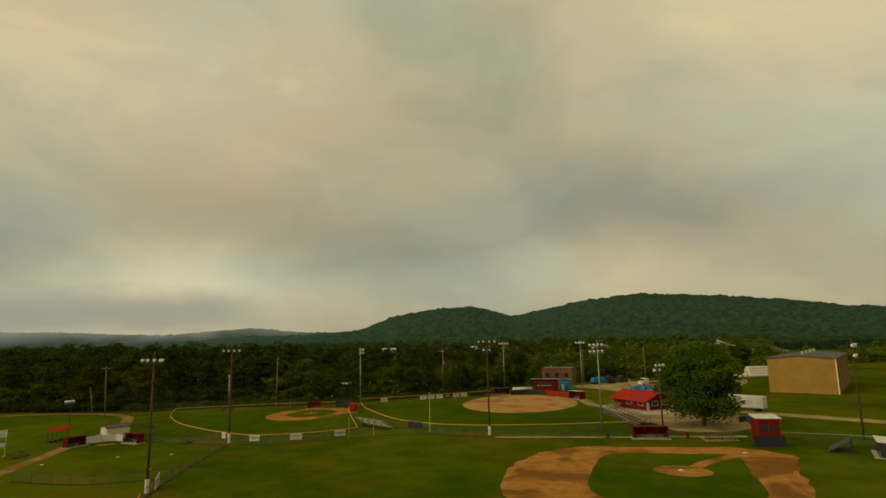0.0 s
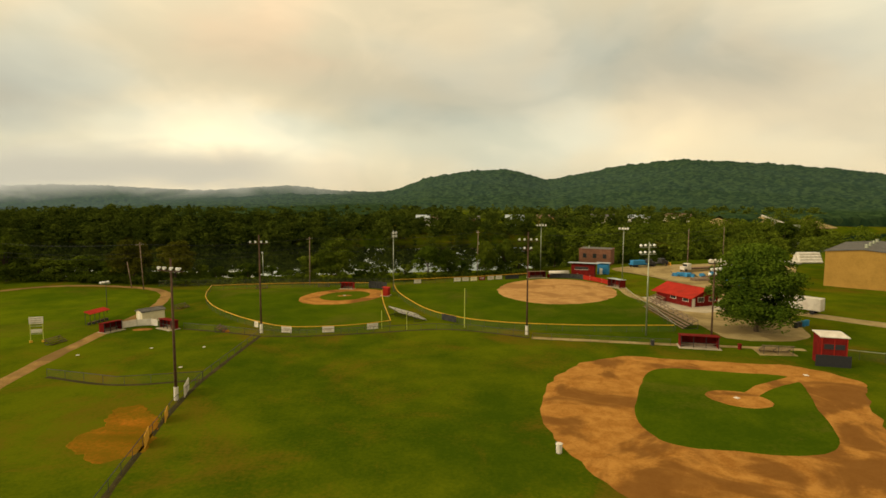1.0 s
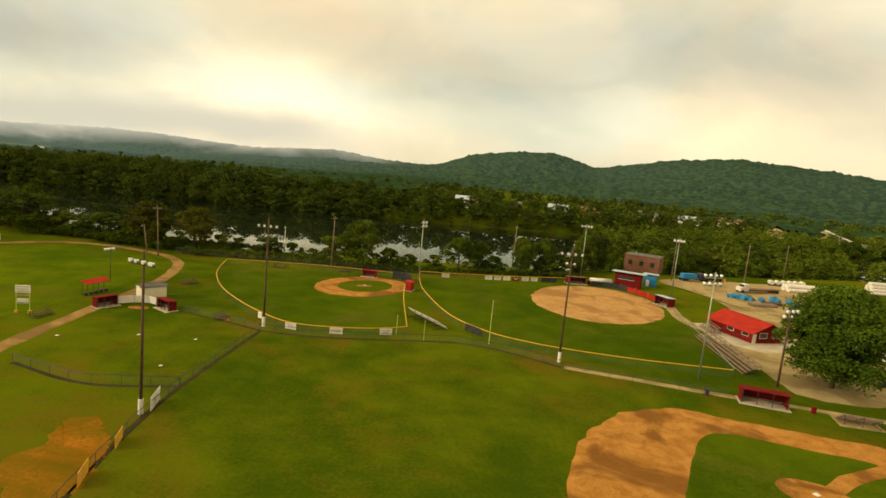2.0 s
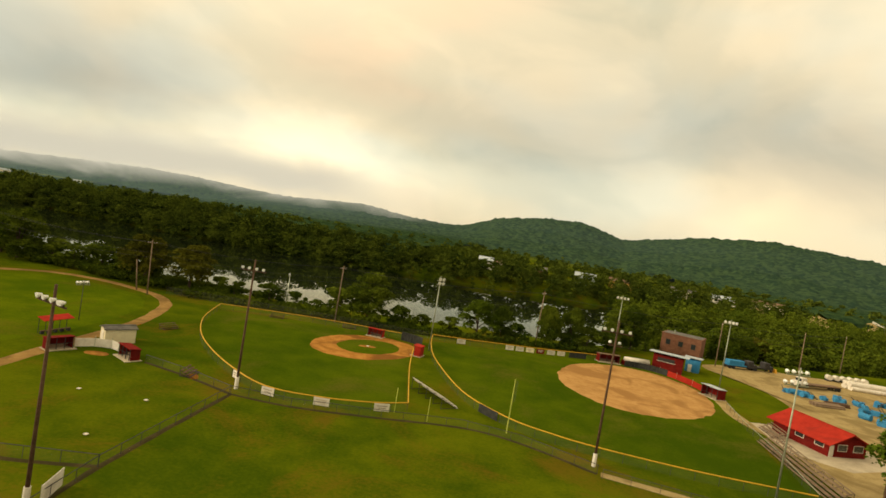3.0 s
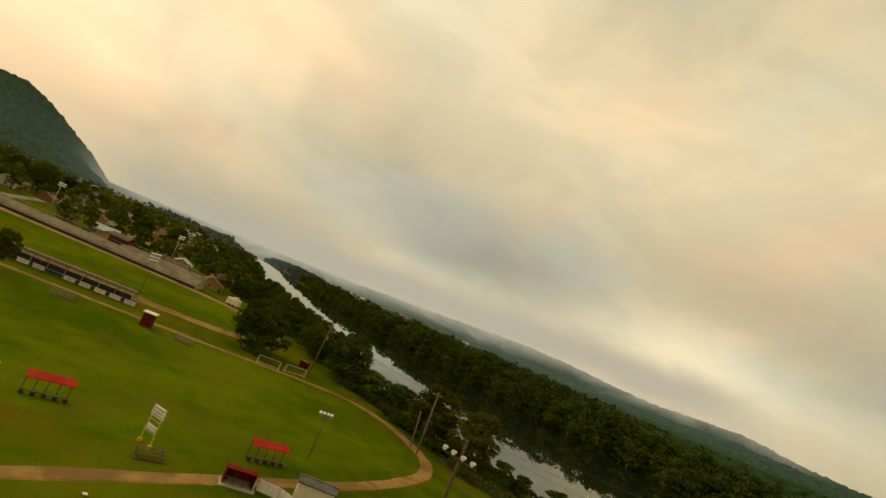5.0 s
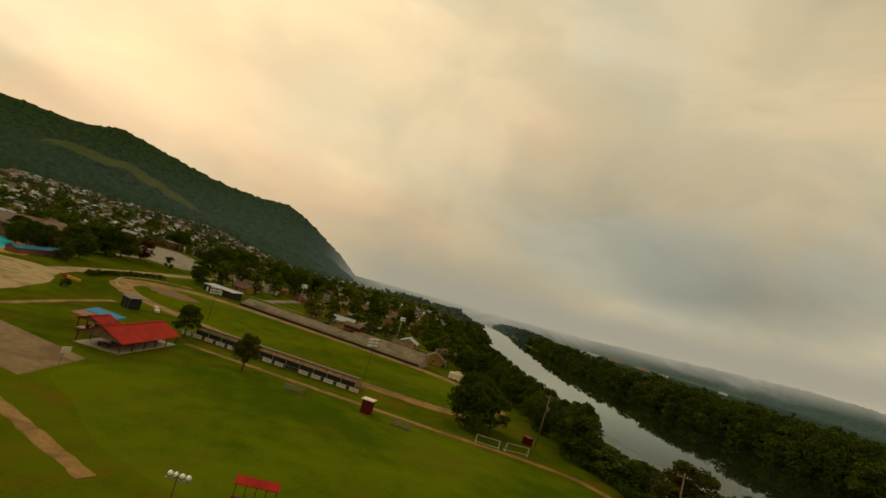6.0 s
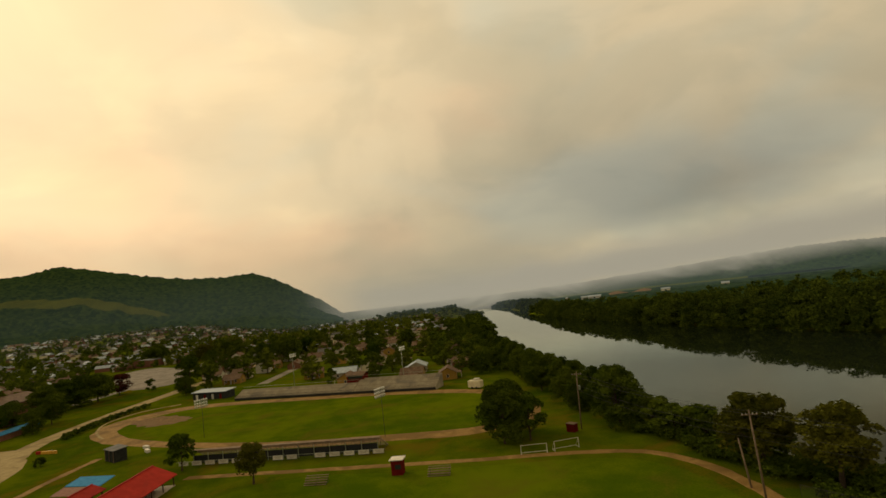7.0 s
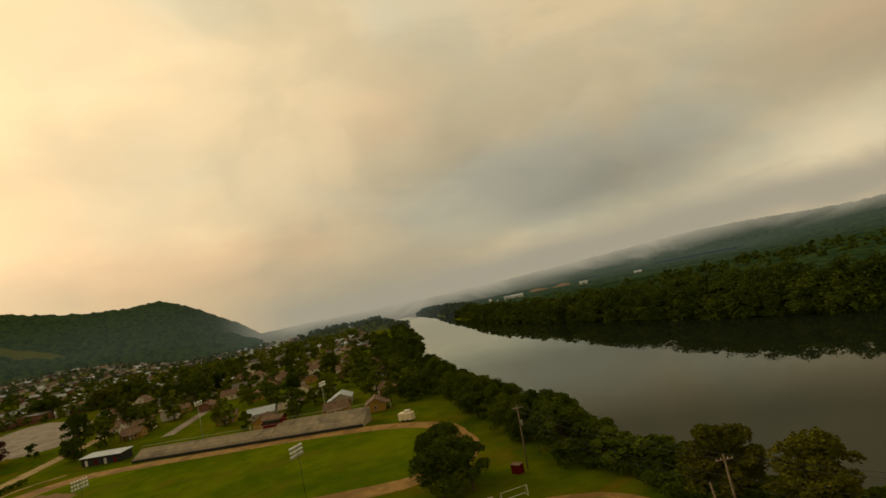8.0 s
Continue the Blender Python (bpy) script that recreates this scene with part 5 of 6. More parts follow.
for a in WALL_LINE:
    part("post", Geo().tube((*a, -0.2), (*a, 1.7), 0.06, 0.06, 6), STEEL, t)
t = thing("tarp_roll", "white field tarp roll on a red rack", "tarp roll", 44.8, 133.2, 0, 12)
part("rack", Geo().box((0, 0, 0.5), (7.6, 1.6, 1.0)), RED_PAINT, t)
part("roll", Geo().tube((-3.3, 0, 1.35), (3.3, 0, 1.35), 0.75, 0.75, 14), WHITE_PAINT, t, smooth=True)

# concession house with red roof
gable_house("concession_house", "red concession house with a bright red metal roof", "house", 68.0, 89.4, 112, 11.6, 8.2, 2.5, 4.2, RED_PAINT, RED_ROOF,
            [("left", -2.3, 1.1, 2.2, 1.2), ("left", 1.2, 1.1, 2.0, 1.2), ("left", 3.5, 0.05, 0.9, 2.0), ("back", -4.0, 1.2, 1.8, 0.9), ("back", 0.0, 1.2, 1.8, 0.9)], 0.9)
patch("concession_slab", [(59, 80), (67, 76), (77, 82), (78, 94), (68, 99), (59, 96)], 0.08, 0.06, CONCRETE, "concrete slab round the concession house", "slab")


def bleachers(x, y, rz, w, rows, label, mat=ALU, rise=0.35, tread=0.6, group="bleachers", frame=DARK_STEEL):
    """Open bench seating; faces local -y."""
    t = thing("bleachers", label, "bleachers", x, y, 0, rz, group)
    for k in range(rows):
        part("seat_plank", Geo().box((0, tread * k, 0.42 + rise * k), (w, 0.26, 0.05)), mat, t)
        part("foot_plank", Geo().box((0, tread * k - 0.3, 0.12 + rise * k), (w, 0.3, 0.04)), mat, t)
    for k in range(max(2, int(w / 2.4) + 1)):
        u = -w / 2 + 0.3 + (w - 0.6) * k / max(1, int(w / 2.4))
        g = Geo().tube((u, -0.4, 0.05), (u, tread * (rows - 1) + 0.2, 0.37 + rise * (rows - 1)), 0.045, 0.045, 5)
        g.tube((u, tread * (rows - 1) + 0.2, 0), (u, tread * (rows - 1) + 0.2, 0.37 + rise * (rows - 1)), 0.045, 0.045, 5)
        g.tube((u, -0.4, 0.04), (u, tread * (rows - 1) + 0.2, 0.04), 0.04, 0.04, 5)
        part("frame", g, frame, t)
    return t


bleachers(1.0, 70.2, 130, 10.0, 5, "weathered aluminium bleachers between the two outfields")
bleachers(55.8, 71.8, 270, 23.0, 5, "long weathered wooden bleachers beside the softball fence", PALE_WOOD)
bleachers(60.0, 90.2, 270, 6.6, 4, "short weathered wooden bleachers in front of the concession house", PALE_WOOD)
bleachers(64.0, 44.2, 170, 5.0, 4, "small wooden bleachers on a gravel pad", PALE_WOOD)
bleachers(76.0, 32.0, 230, 5.0, 5, "dark bleachers behind home plate", DARK_STEEL)
patch("gravel_pad", [(60.6, 42.0), (66.6, 41.6), (67.0, 46.6), (61.6, 47.0)], 0.05, 0.05, GRAVEL, "worn gravel pad under small bleachers", "slab")
bleachers(-132.6, 47.4, 60, 4.8, 4, "small pale wooden bleachers on the meadow edge", PALE_WOOD, 0.35, 0.5)
bleachers(-120.4, 69.6, 60, 4.6, 4, "small pale wooden bleachers beside the path", PALE_WOOD, 0.35, 0.5)
for bx, by, br, lab in ((-52.4, 78.2, 70, "low dark bench stand beside the path"), (-34.2, 56.6, 100, "low dark bench stand leaning in the grass"), (-43.6, 106.0, 10, "low dark bench stand inside the ball field"), (-59.5, 46.5, 80, "low dark bench stand beside the path"), (-27, 110.0, 8, "low grey bench stand behind the small infield")):
    bleachers(bx, by, br, 3.4, 3, lab, POLE_WOOD, 0.25, 0.5, "low bench stands")

# scorer tower at the baseball field
t = thing("scorer_tower", "red two-storey scorer tower with a white flat roof", "scorer tower", 69.0, 37.8, 0, 165)
part("wall", Geo().box((0, 0, 2.2), (3.6, 3.4, 4.4)), RED_PAINT, t)
part("roof", Geo().slab((-2.0, -1.9, 4.8), (2.0, -1.9, 4.8), (2.0, 1.9, 4.6), (-2.0, 1.9, 4.6), 0.14), WHITE_PAINT, t)
part("net_panel", Geo().box((0.2, 2.2, 0.9), (4.8, 0.08, 1.8)), RUBBER, t, "dark padded backstop panel")
# the wall is closed; a black panel paints the shade of the window opening
part("window", Geo().box((0, 1.72, 3.0), (2.8, 0.06, 0.8)), RUBBER, t, "black panel painted as the shade inside an open scorer window")
for k in (-1, 0, 1):
    part("trim_post", Geo().box((k * 1.7, 1.74, 2.2), (0.10, 0.1, 4.2)), RED_ROOF, t)

# canopies, scoreboard, kiosk, goals on the meadow
def team_canopy(x, y, rz, label):
    t = thing("team_canopy", label, "canopy", x, y, 0, rz, "team canopies")
    part("roof", Geo().slab((-2.6, -0.8, 2.75), (2.6, -0.8, 2.75), (2.6, 0.8, 2.3), (-2.6, 0.8, 2.3), 0.1), RED_ROOF, t)
    part("bench", Geo().box((0, 0.1, 0.5), (5.0, 0.4, 0.07)), POLE_WOOD, t)
    for k in range(5):
        u = -2.4 + 4.8 * k / 4
        part("post", Geo().tube((u, -0.6, 0), (u, -0.6, 2.6), 0.05, 0.05, 6), DARK_STEEL, t)
        part("bench_leg", Geo().box((u * 0.95, 0.1, 0.25), (0.5, 0.4, 0.46)), DARK_NET, t)
    return t


team_canopy(-62.6, 62.6, 260, "red-roofed team canopy over a dark bench beside the path")
team_canopy(-73.0, 37.6, 260, "red-roofed team canopy over a dark bench near the meadow end")
t = thing("scoreboard", "white scoreboard on two yellow posts above the meadow", "scoreboard", -63.5, 47.0, 0, 20)
for s in (-1, 1):
    part("post", Geo().tube((s * 0.95, 0, -0.4), (s * 0.95, 0, 4.6), 0.07, 0.06, 8), GREENISH, t)
    part("footing", Geo().tube((s * 0.95, 0, 0), (s * 0.95, 0, 0.35), 0.3, 0.26, 8), YELLOW, t)
part("board", Geo().box((0, 0, 3.9), (2.1, 0.2, 1.2)), WHITE_PAINT, t)
part("lower_board", Geo().box((0, 0, 2.0), (1.7, 0.18, 0.6)), WHITE_PAINT, t)
part("cross_brace", Geo().tube((-0.95, 0, 1.5), (0.95, 0, 1.5), 0.05).tube((-0.95, 0, 2.9), (0.95, 0, 2.9), 0.05), STEEL, t)
for k in range(3):
    part("lettering", Geo().box((0, -0.11, 4.3 - 0.38 * k), (1.7, 0.02, 0.12)), CONCRETE, t)
t = thing("ticket_kiosk", "small dark red kiosk with a pale flat roof beside bleachers", "kiosk", -127.4, 63.4, 0, 60)
part("wall", Geo().box((0, 0, 1.5), (2.3, 2.3, 3.0)), RED_PAINT, t)
part("roof", Geo().box((0, 0, 3.08), (2.9, 2.9, 0.16)), WHITE_PAINT, t)
part("hatch", Geo().box((0.3, -1.17, 1.7), (1.2, 0.06, 0.9)), GLASS_DARK, t)
for gx, gy, gr in ((-119.6, 90.7, 66), (-117.9, 97.6, 80)):
    t = thing("soccer_goal", "white steel soccer goal frame at the meadow edge", "soccer goal", gx, gy, 0, gr, "soccer goals")
    for s in (-1, 1):
        part("post", Geo().tube((s * 2.7, 0, 0), (s * 2.7, 0, 2.0), 0.07, 0.07, 6), WHITE_PAINT, t)
        part("back_stay", Geo().tube((s * 2.7, 0, 2.0), (s * 2.7, 1.6, 0.05), 0.04, 0.04, 5), WHITE_PAINT, t)
        part("ground_bar", Geo().tube((s * 2.7, 0, 0.06), (s * 2.7, 1.6, 0.06), 0.05, 0.05, 5), WHITE_PAINT, t)
    part("crossbar", Geo().tube((-2.7, 1.6, 0.06), (2.7, 1.6, 0.06), 0.06, 0.06, 6), WHITE_PAINT, t)
    part("top_bar", Geo().tube((-2.7, 0, 2.0), (2.7, 0, 2.0), 0.05, 0.05, 6), WHITE_PAINT, t)
t = thing("equipment_box", "dull red equipment box at the foot of the utility pole", "box", -129.0, 106.5, 0, 20)
part("box_body", Geo().box((0, 0, 0.9), (2.2, 1.6, 1.8), bevel=0.05), RED_PAINT, t)
part("lid", Geo().box((0, 0, 1.86), (2.4, 1.8, 0.1)), BROWN_ROOF, t)


def trash_can(x, y, mat, label):
    t = thing("trash_can", label, "trash can", x, y, 0, 0, "trash cans")
    part("drum", Geo().tube((0, 0, 0), (0, 0, 0.92), 0.29, 0.33, 14), mat, t)
    part("rim", Geo().tube((0, 0, 0.92), (0, 0, 0.98), 0.36, 0.35, 14), mat, t)
    return t


trash_can(20.6, 5.6, WHITE_PAINT, "white plastic bucket at the edge of the clay infield")
trash_can(59.0, 45.6, RED_PAINT, "dark red trash can beside the narrow walk")
trash_can(45.0, 47.9, DARK_STEEL, "dark steel trash can beside the dugout walk")

# ---- stadium ----
OVAL = [(-197, 112), (-222, 91), (-246, 61), (-267, 33), (-275, 14), (-266, 0), (-250, -6), (-225, 3), (-197, 25), (-175, 50), (-160, 74), (-151, 92), (-156, 106), (-176, 115)]
TRACK = [(-197, 119), (-228, 97), (-253, 65), (-275, 36), (-286, 14), (-276, -8), (-254, -15), (-228, -7), (-201, 15), (-171, 44), (-154, 71), (-144, 90), (-149, 110), (-174, 121)]
patch("cinder_track", ragged(flat2(TRACK, 6), 0.8, 51), 0.04, 0.05, PATH_M, "tan cinder track round the football field", "track", (-215, 52))
patch("football_field", ragged(flat2(OVAL, 6), 0.6, 52), 0.08, 0.05, MEADOW, "smooth green football field inside the oval", "grass", (-212, 52))
patch("bare_end", ragged(ellipse(-256, 8, 14, 8, 35, 40), 2.4, 53), 0.12, 0.05, EARTH, "worn bare end of the football field", "dirt")
ribbon("oval_kerb", flat2([(-236, -8), (-254, -13), (-275, -13), (-292, -3), (-296, 12)], 8, False), 0.7, 0.2, 0.25, GRAVEL, "pale kerb round the oval end", "kerb")


def terrace(x, y, rz, w, rows, label, rise=0.42, tread=0.85):
    t = thing("grandstand", label, "grandstand", x, y, 0, rz, "stadium stands")
    for k in range(rows):
        part("tier", Geo().box((0, tread * (k + 0.5), (0.9 + rise * k) / 2), (w, tread, 0.9 + rise * k)), CONCRETE, t)
        part("seat_plank", Geo().box((0, tread * (k + 0.72), 0.9 + rise * k + 0.14), (w - 0.4, 0.28, 0.28)), CONCRETE, t)
    part("front_rail", Geo().tube((-w / 2, -0.1, 1.8), (w / 2, -0.1, 1.8), 0.05).tube((-w / 2, -0.1, 1.3), (w / 2, -0.1, 1.3), 0.04), DARK_STEEL, t)
    part("front_wall", Geo().box((0, -0.06, 0.5), (w, 0.1, 1.0)), DARK_NET, t)
    top = 0.9 + rise * rows
    for s in (-1, 1):
        part("end_wall", Geo().add([(s * (w / 2 + 0.06), 0, 0), (s * (w / 2 + 0.06), tread * rows, 0), (s * (w / 2 + 0.06), tread * rows, top), (s * (w / 2 + 0.06), 0, 1.0)], [(0, 1, 2, 3)]), CONCRETE, t)
    part("back_rail", Geo().tube((-w / 2, tread * rows, top + 0.9), (w / 2, tread * rows, top + 0.9), 0.05), STEEL, t)
    return t


STAND_TURN = 49.0
terrace(-260.3, 56.2, STAND_TURN, 58, 7, "long grey concrete grandstand with plank seats")
terrace(-229.6, 91.6, STAND_TURN, 36, 10, "taller grey concrete grandstand section with plank seats")
t = thing("press_box", "red press box with a pale gable roof above the grandstand", "press box", -250.0, 82.5, 0, STAND_TURN)
part("wall", Geo().box((0, 0, 3.2), (8.0, 4.0, 6.4)), RED_PAINT, t)
part("window", Geo().box((0, -2.03, 5.5), (6.8, 0.08, 1.1)), GLASS_DARK, t)
part("fascia", Geo().box((0, -2.05, 6.3), (8.2, 0.1, 0.4)), WHITE_PAINT, t)
part("roof", Geo().slab((-4.4, -2.5, 6.5), (4.4, -2.5, 6.5), (4.4, 0, 7.7), (-4.4, 0, 7.7), 0.15).slab((-4.4, 0, 7.7), (4.4, 0, 7.7), (4.4, 2.5, 6.5), (-4.4, 2.5, 6.5), 0.15), BROWN_ROOF, t)
t = thing("locker_building", "long low dark building with blue-grey roofs beside the grandstand", "building", -301.5, 25.5, 0, STAND_TURN)
part("wall", Geo().box((0, 0, 1.6), (19, 6, 3.2)), DARK_NET, t)
part("roof", Geo().slab((-10, -3.6, 3.3), (10, -3.6, 3.3), (10, 3.6, 3.9), (-10, 3.6, 3.9), 0.2), PALE_ROOF, t)
for k in range(4):
    part("door", Geo().box((-7 + 4.5 * k, -3.03, 1.1), (1.2, 0.08, 2.2)), RED_PAINT if k % 2 else WHITE_PAINT, t)
bleachers(-164.4, 47.0, 238.7, 49.0, 7, "long visitor bleachers with worn planks on a dark steel frame", PALE_WOOD, 0.45, 0.8)
t = thing("bleacher_skirt", "black sheet for the shade under the visitor bleachers, with pale posts", "screen", -162.0, 45.4, 0, 238.7)
# black sheet in place of the shade below the open planks
part("back_wall", Geo().box((0, 3.2, 1.3), (48, 0.08, 1.9)), RUBBER, t)
for k in range(13):
    part("post", Geo().box((-24 + 4 * k, 3.35, 1.7), (0.14, 0.14, 3.4)), STEEL, t)
part("walkway", Geo().box((0, 2.8, 3.5), (49, 1.5, 0.12)), PALE_WOOD, t)
part("back_board", Geo().box((0, 3.46, 3.2), (49, 0.06, 0.42)), PALE_WOOD, t)
for k in range(15):
    if k in (5, 6, 9):
        continue
    u = k / 14
    banner(-171.6 + 26.6 * u, 20.8 + 43.0 * u, 2.6, 1.0, 58.5, WHITE_PAINT, "white advertising banner on the visitor side fence", 0.3)
fence("fence", [(-172.6, 19.2), (-158.3, 42.3), (-144.2, 65.2)], 1.2, 3.5, "low grey fence behind the visitor bleachers", STEEL, 0.04)
t = thing("concession_trailer", "cream concession trailer beside the river trees", "trailer", -205.6, 116.5, 0, 35)
part("trailer_body", Geo().box((0, 0, 1.7), (5.2, 2.6, 2.4), bevel=0.15), CREAM, t)
part("roof_box", Geo().box((0.6, 0, 3.2), (2.0, 1.6, 0.8)), WHITE_PAINT, t)
for s in (-1, 1):
    part("wheel", Geo().tube((s * 0.9, -1.35, 0.4), (s * 0.9, -1.1, 0.4), 0.4, 0.4, 12), RUBBER, t)
t = thing("storage_hut", "small black storage hut beside the oval", "hut", -196.5, 2.2, 0, 30)
part("wall", Geo().box((0, 0, 1.6), (6.0, 3.4, 3.2)), DARK_NET, t)
part("roof", Geo().slab((-3.3, -2.0, 3.2), (3.3, -2.0, 3.2), (3.3, 2.0, 3.7), (-3.3, 2.0, 3.7), 0.14), GREY_ROOF, t)
for k in range(3):
    part("post", Geo().box((-2.8 + 2.8 * k, -1.75, 1.6), (0.14, 0.14, 3.2)), PALE_WOOD, t)
for kx, ky, kr in ((-206, 8.5, 30), (-200, 9.5, 20)):
    t = thing("hurdle_rack", "pale folded equipment rack lying beside the oval", "rack", kx, ky, 0, kr)
    part("rack_body", Geo().box((0, 0, 0.4), (2.6, 1.0, 0.8), bevel=0.08), WHITE_PAINT, t)
t = thing("barrier_stack", "orange plastic barriers lying in a row on the grass", "barriers", -227.4, -21.8, 0, 55)
for k in range(4):
    part("barrier", Geo().box((-3.0 + 2.0 * k, 0, 0.45), (1.9, 0.6, 0.9), bevel=0.1), ORANGE if k else RED_ROOF, t)

# pavilion and court
def open_pavilion(name, label, x, y, rz, w, d, eave, ridge, bays):
    """A gable roof on posts over a concrete floor."""
    t = thing(name, label, "pavilion", x, y, 0, rz)
    r = Geo()
    for q in (((-w / 2, 0, ridge), (-w / 2, -d / 2, eave), (w / 2, -d / 2, eave), (w / 2, 0, ridge)), ((w / 2, 0, ridge), (w / 2, d / 2, eave), (-w / 2, d / 2, eave), (-w / 2, 0, ridge))):
        r.slab(*q, 0.14)
    part("roof", r, RED_ROOF, t)
    part("ridge_cap", Geo().box((0, 0, ridge + 0.04), (w + 0.1, 0.35, 0.08)), RED_ROOF, t)
    part("floor", Geo().box((0, 0, 0.07), (w - 0.8, d - 0.8, 0.14)), CONCRETE, t, "concrete floor slab")
    for s_ in (-1, 1):
        part("fascia", Geo().box((0, s_ * (d / 2 - 0.3), eave - 0.1), (w - 0.4, 0.12, 0.3)), BROWN_ROOF, t)
        part("gable_board", Geo().add([(s_ * (w / 2 - 0.4), -d / 2 + 0.4, eave), (s_ * (w / 2 - 0.4), d / 2 - 0.4, eave), (s_ * (w / 2 - 0.4), 0, ridge - 0.2)], [(0, 1, 2)]), BROWN_ROOF, t)
        for k in range(bays + 1):
            part("post", Geo().box((-w / 2 + 0.7 + (w - 1.4) * k / bays, s_ * (d / 2 - 0.6), eave / 2), (0.2, 0.2, eave - 0.1)), POLE_WOOD, t)
    for k in range(bays):
        u = -w / 2 + 0.7 + (w - 1.4) * (k + 0.5) / bays
        part("picnic_table", Geo().box((u, 0, 0.8), (0.8, 3.0, 0.07)).box((u - 0.7, 0, 0.5), (0.28, 3.0, 0.06)).box((u + 0.7, 0, 0.5), (0.28, 3.0, 0.06)).box((u, -1.0, 0.45), (1.2, 0.1, 0.6)).box((u, 1.0, 0.45), (1.2, 0.1, 0.6)), POLE_WOOD, t)
    return t


open_pavilion("picnic_pavilion", "open picnic pavilion with a bright red metal roof on posts", -146.0, 11.2, -21, 25.0, 10.6, 2.3, 4.7, 5)
open_pavilion("pavilion_porch", "small red-roofed shelter beside the picnic pavilion", -153.4, 2.6, -21, 8.0, 6.0, 2.2, 3.4, 2)
patch("play_pad", [(-183.4, -3.7), (-175.5, -5.4), (-169.3, 3.2), (-177.3, 5.0)], 0.12, 0.1, BLUE_PAINT, "blue painted play court", "court")
patch("play_pad", [(-174.8, -5.4), (-168.0, -6.6), (-162.6, 1.4), (-168.8, 3.0)], 0.12, 0.1, BRICK, "brick red painted play court", "court")
COURT = [(-146.5, -17.8), (-128.0, -23.0), (-106.5, 2.4), (-124.8, 7.6)]
COURT_LINE = [(a[0] + (b[0] - a[0]) * k / 8, a[1] + (b[1] - a[1]) * k / 8) for a, b in zip(COURT, COURT[1:] + COURT[:1]) for k in range(8)]
patch("basketball_court", COURT_LINE, 0.085, 0.08, ASPHALT, "worn brown asphalt basketball court with damp stains", "court")
for hx, hy, hr in ((-114.8, 5.6, 140), (-137.6, -21.2, 320)):
    t = thing("basketball_hoop", "white basketball hoop on a steel post beside the court", "basketball hoop", hx, hy, 0, hr, "basketball hoops")
    part("post", Geo().tube((0, 0, 0), (0, 0, 3.3), 0.09, 0.08, 8), STEEL, t)
    part("backboard", Geo().box((0, -0.5, 3.3), (1.8, 0.06, 1.1)), WHITE_PAINT, t)
    part("rim", Geo().tube((0, -0.55, 3.0), (0, -1.0, 3.0), 0.03, 0.03, 6), ORANGE, t)
    part("arm", Geo().tube((0, 0, 3.2), (0, -0.5, 3.3), 0.05, 0.05, 6), STEEL, t)
ribbon("dirt_track", flat2([(-74, 20), (-83, 12.5), (-90, 7), (-96, 2), (-105, -5.4), (-117, -16.4), (-128, -25), (-140, -25.4), (-153, -21.6), (-170, -15.5), (-189, -9), (-203, -3)], 6, False), 1.7, 0.06, 0.05, PATH_M, "worn dirt track past the basketball court", "path", 0.6)

# road, lots, pool and school
ribbon("road", flat2([(-168, -32), (-192, -31), (-214, -30), (-243, -31), (-268, -26), (-305, -14), (-340, 0), (-375, 14), (-420, 36), (-500, 70)], 8, False), 7.0, 0.06, 0.06, GRAVEL, "pale dusty road past the stadium", "road", 0.5)
patch("gravel_lot", ragged(flat2([(-166, -29), (-205, -23), (-230, -28), (-247, -38), (-240, -58), (-205, -60), (-160, -55)], 6), 1.0, 61), 0.04, 0.05, GRAVEL, "wide dusty gravel parking lot", "parking lot", (-205, -42))
patch("car_park", ragged(flat2([(-398, -16), (-408, 2), (-450, 6), (-520, 0), (-590, -30), (-560, -52), (-470, -42), (-420, -30)], 6), 1.0, 62), 0.09, 0.08, ROAD_M, "grey asphalt car park beside the school", "parking lot", (-480, -20))
patch("pool_deck", [(-246, -60), (-262, -47), (-300, -50), (-334, -82), (-320, -96), (-262, -72)], 0.15, 0.15, SAND, "pale concrete deck round the swimming pool", "deck")
patch("swimming_pool", ragged(flat2([(-262, -64), (-272, -55.5), (-293, -61), (-318, -77), (-314, -88), (-290, -78)], 3), 0.05, 63), 0.2, 0.04, POOL, "turquoise outdoor swimming pool", "pool")
gable_house("pool_shelter", "long low pool shelter with a blue metal roof", "shelter", -277.0, -47.5, 163, 32, 4.0, 2.3, 3.0, BRICK, BLUE_PAINT, [("back", 0, 0.05, 1.2, 2.0)], 0.5)
gable_house("school_building", "long brown brick school with a dark roof", "school", -352, -82, 155, 64, 20, 6.0, 9.5, BRICK, BROWN_ROOF,
            [("back", -26 + 6.5 * k, 1.6, 2.6, 2.0) for k in range(9)] + [("left", -5, 1.6, 2.2, 2.0), ("left", 5, 1.6, 2.2, 2.0), ("right", 0, 1.6, 2.2, 2.0)], 0.6)
gable_house("gym_building", "brick gym wing with a pale gable front", "school", -318, -66, 65, 16, 12, 6.5, 9.5, BRICK, GREY_ROOF, [("left", 0, 2, 2.5, 2.0), ("front", 0, 2, 2.5, 2.0)], 0.5)
gable_house("brick_store", "low brown brick store behind the car park", "building", -640, -34, 150, 46, 24, 6, 7, BRICK, GREY_ROOF, [("back", -15 + 7.5 * k, 1.2, 3, 2.2) for k in range(5)], 0.4)
hedge("hedge", [(-250, -22.5), (-268, -18), (-285, -12), (-304, -3)], 2.2, 1.6, "dark clipped hedge along the stadium road", 64)
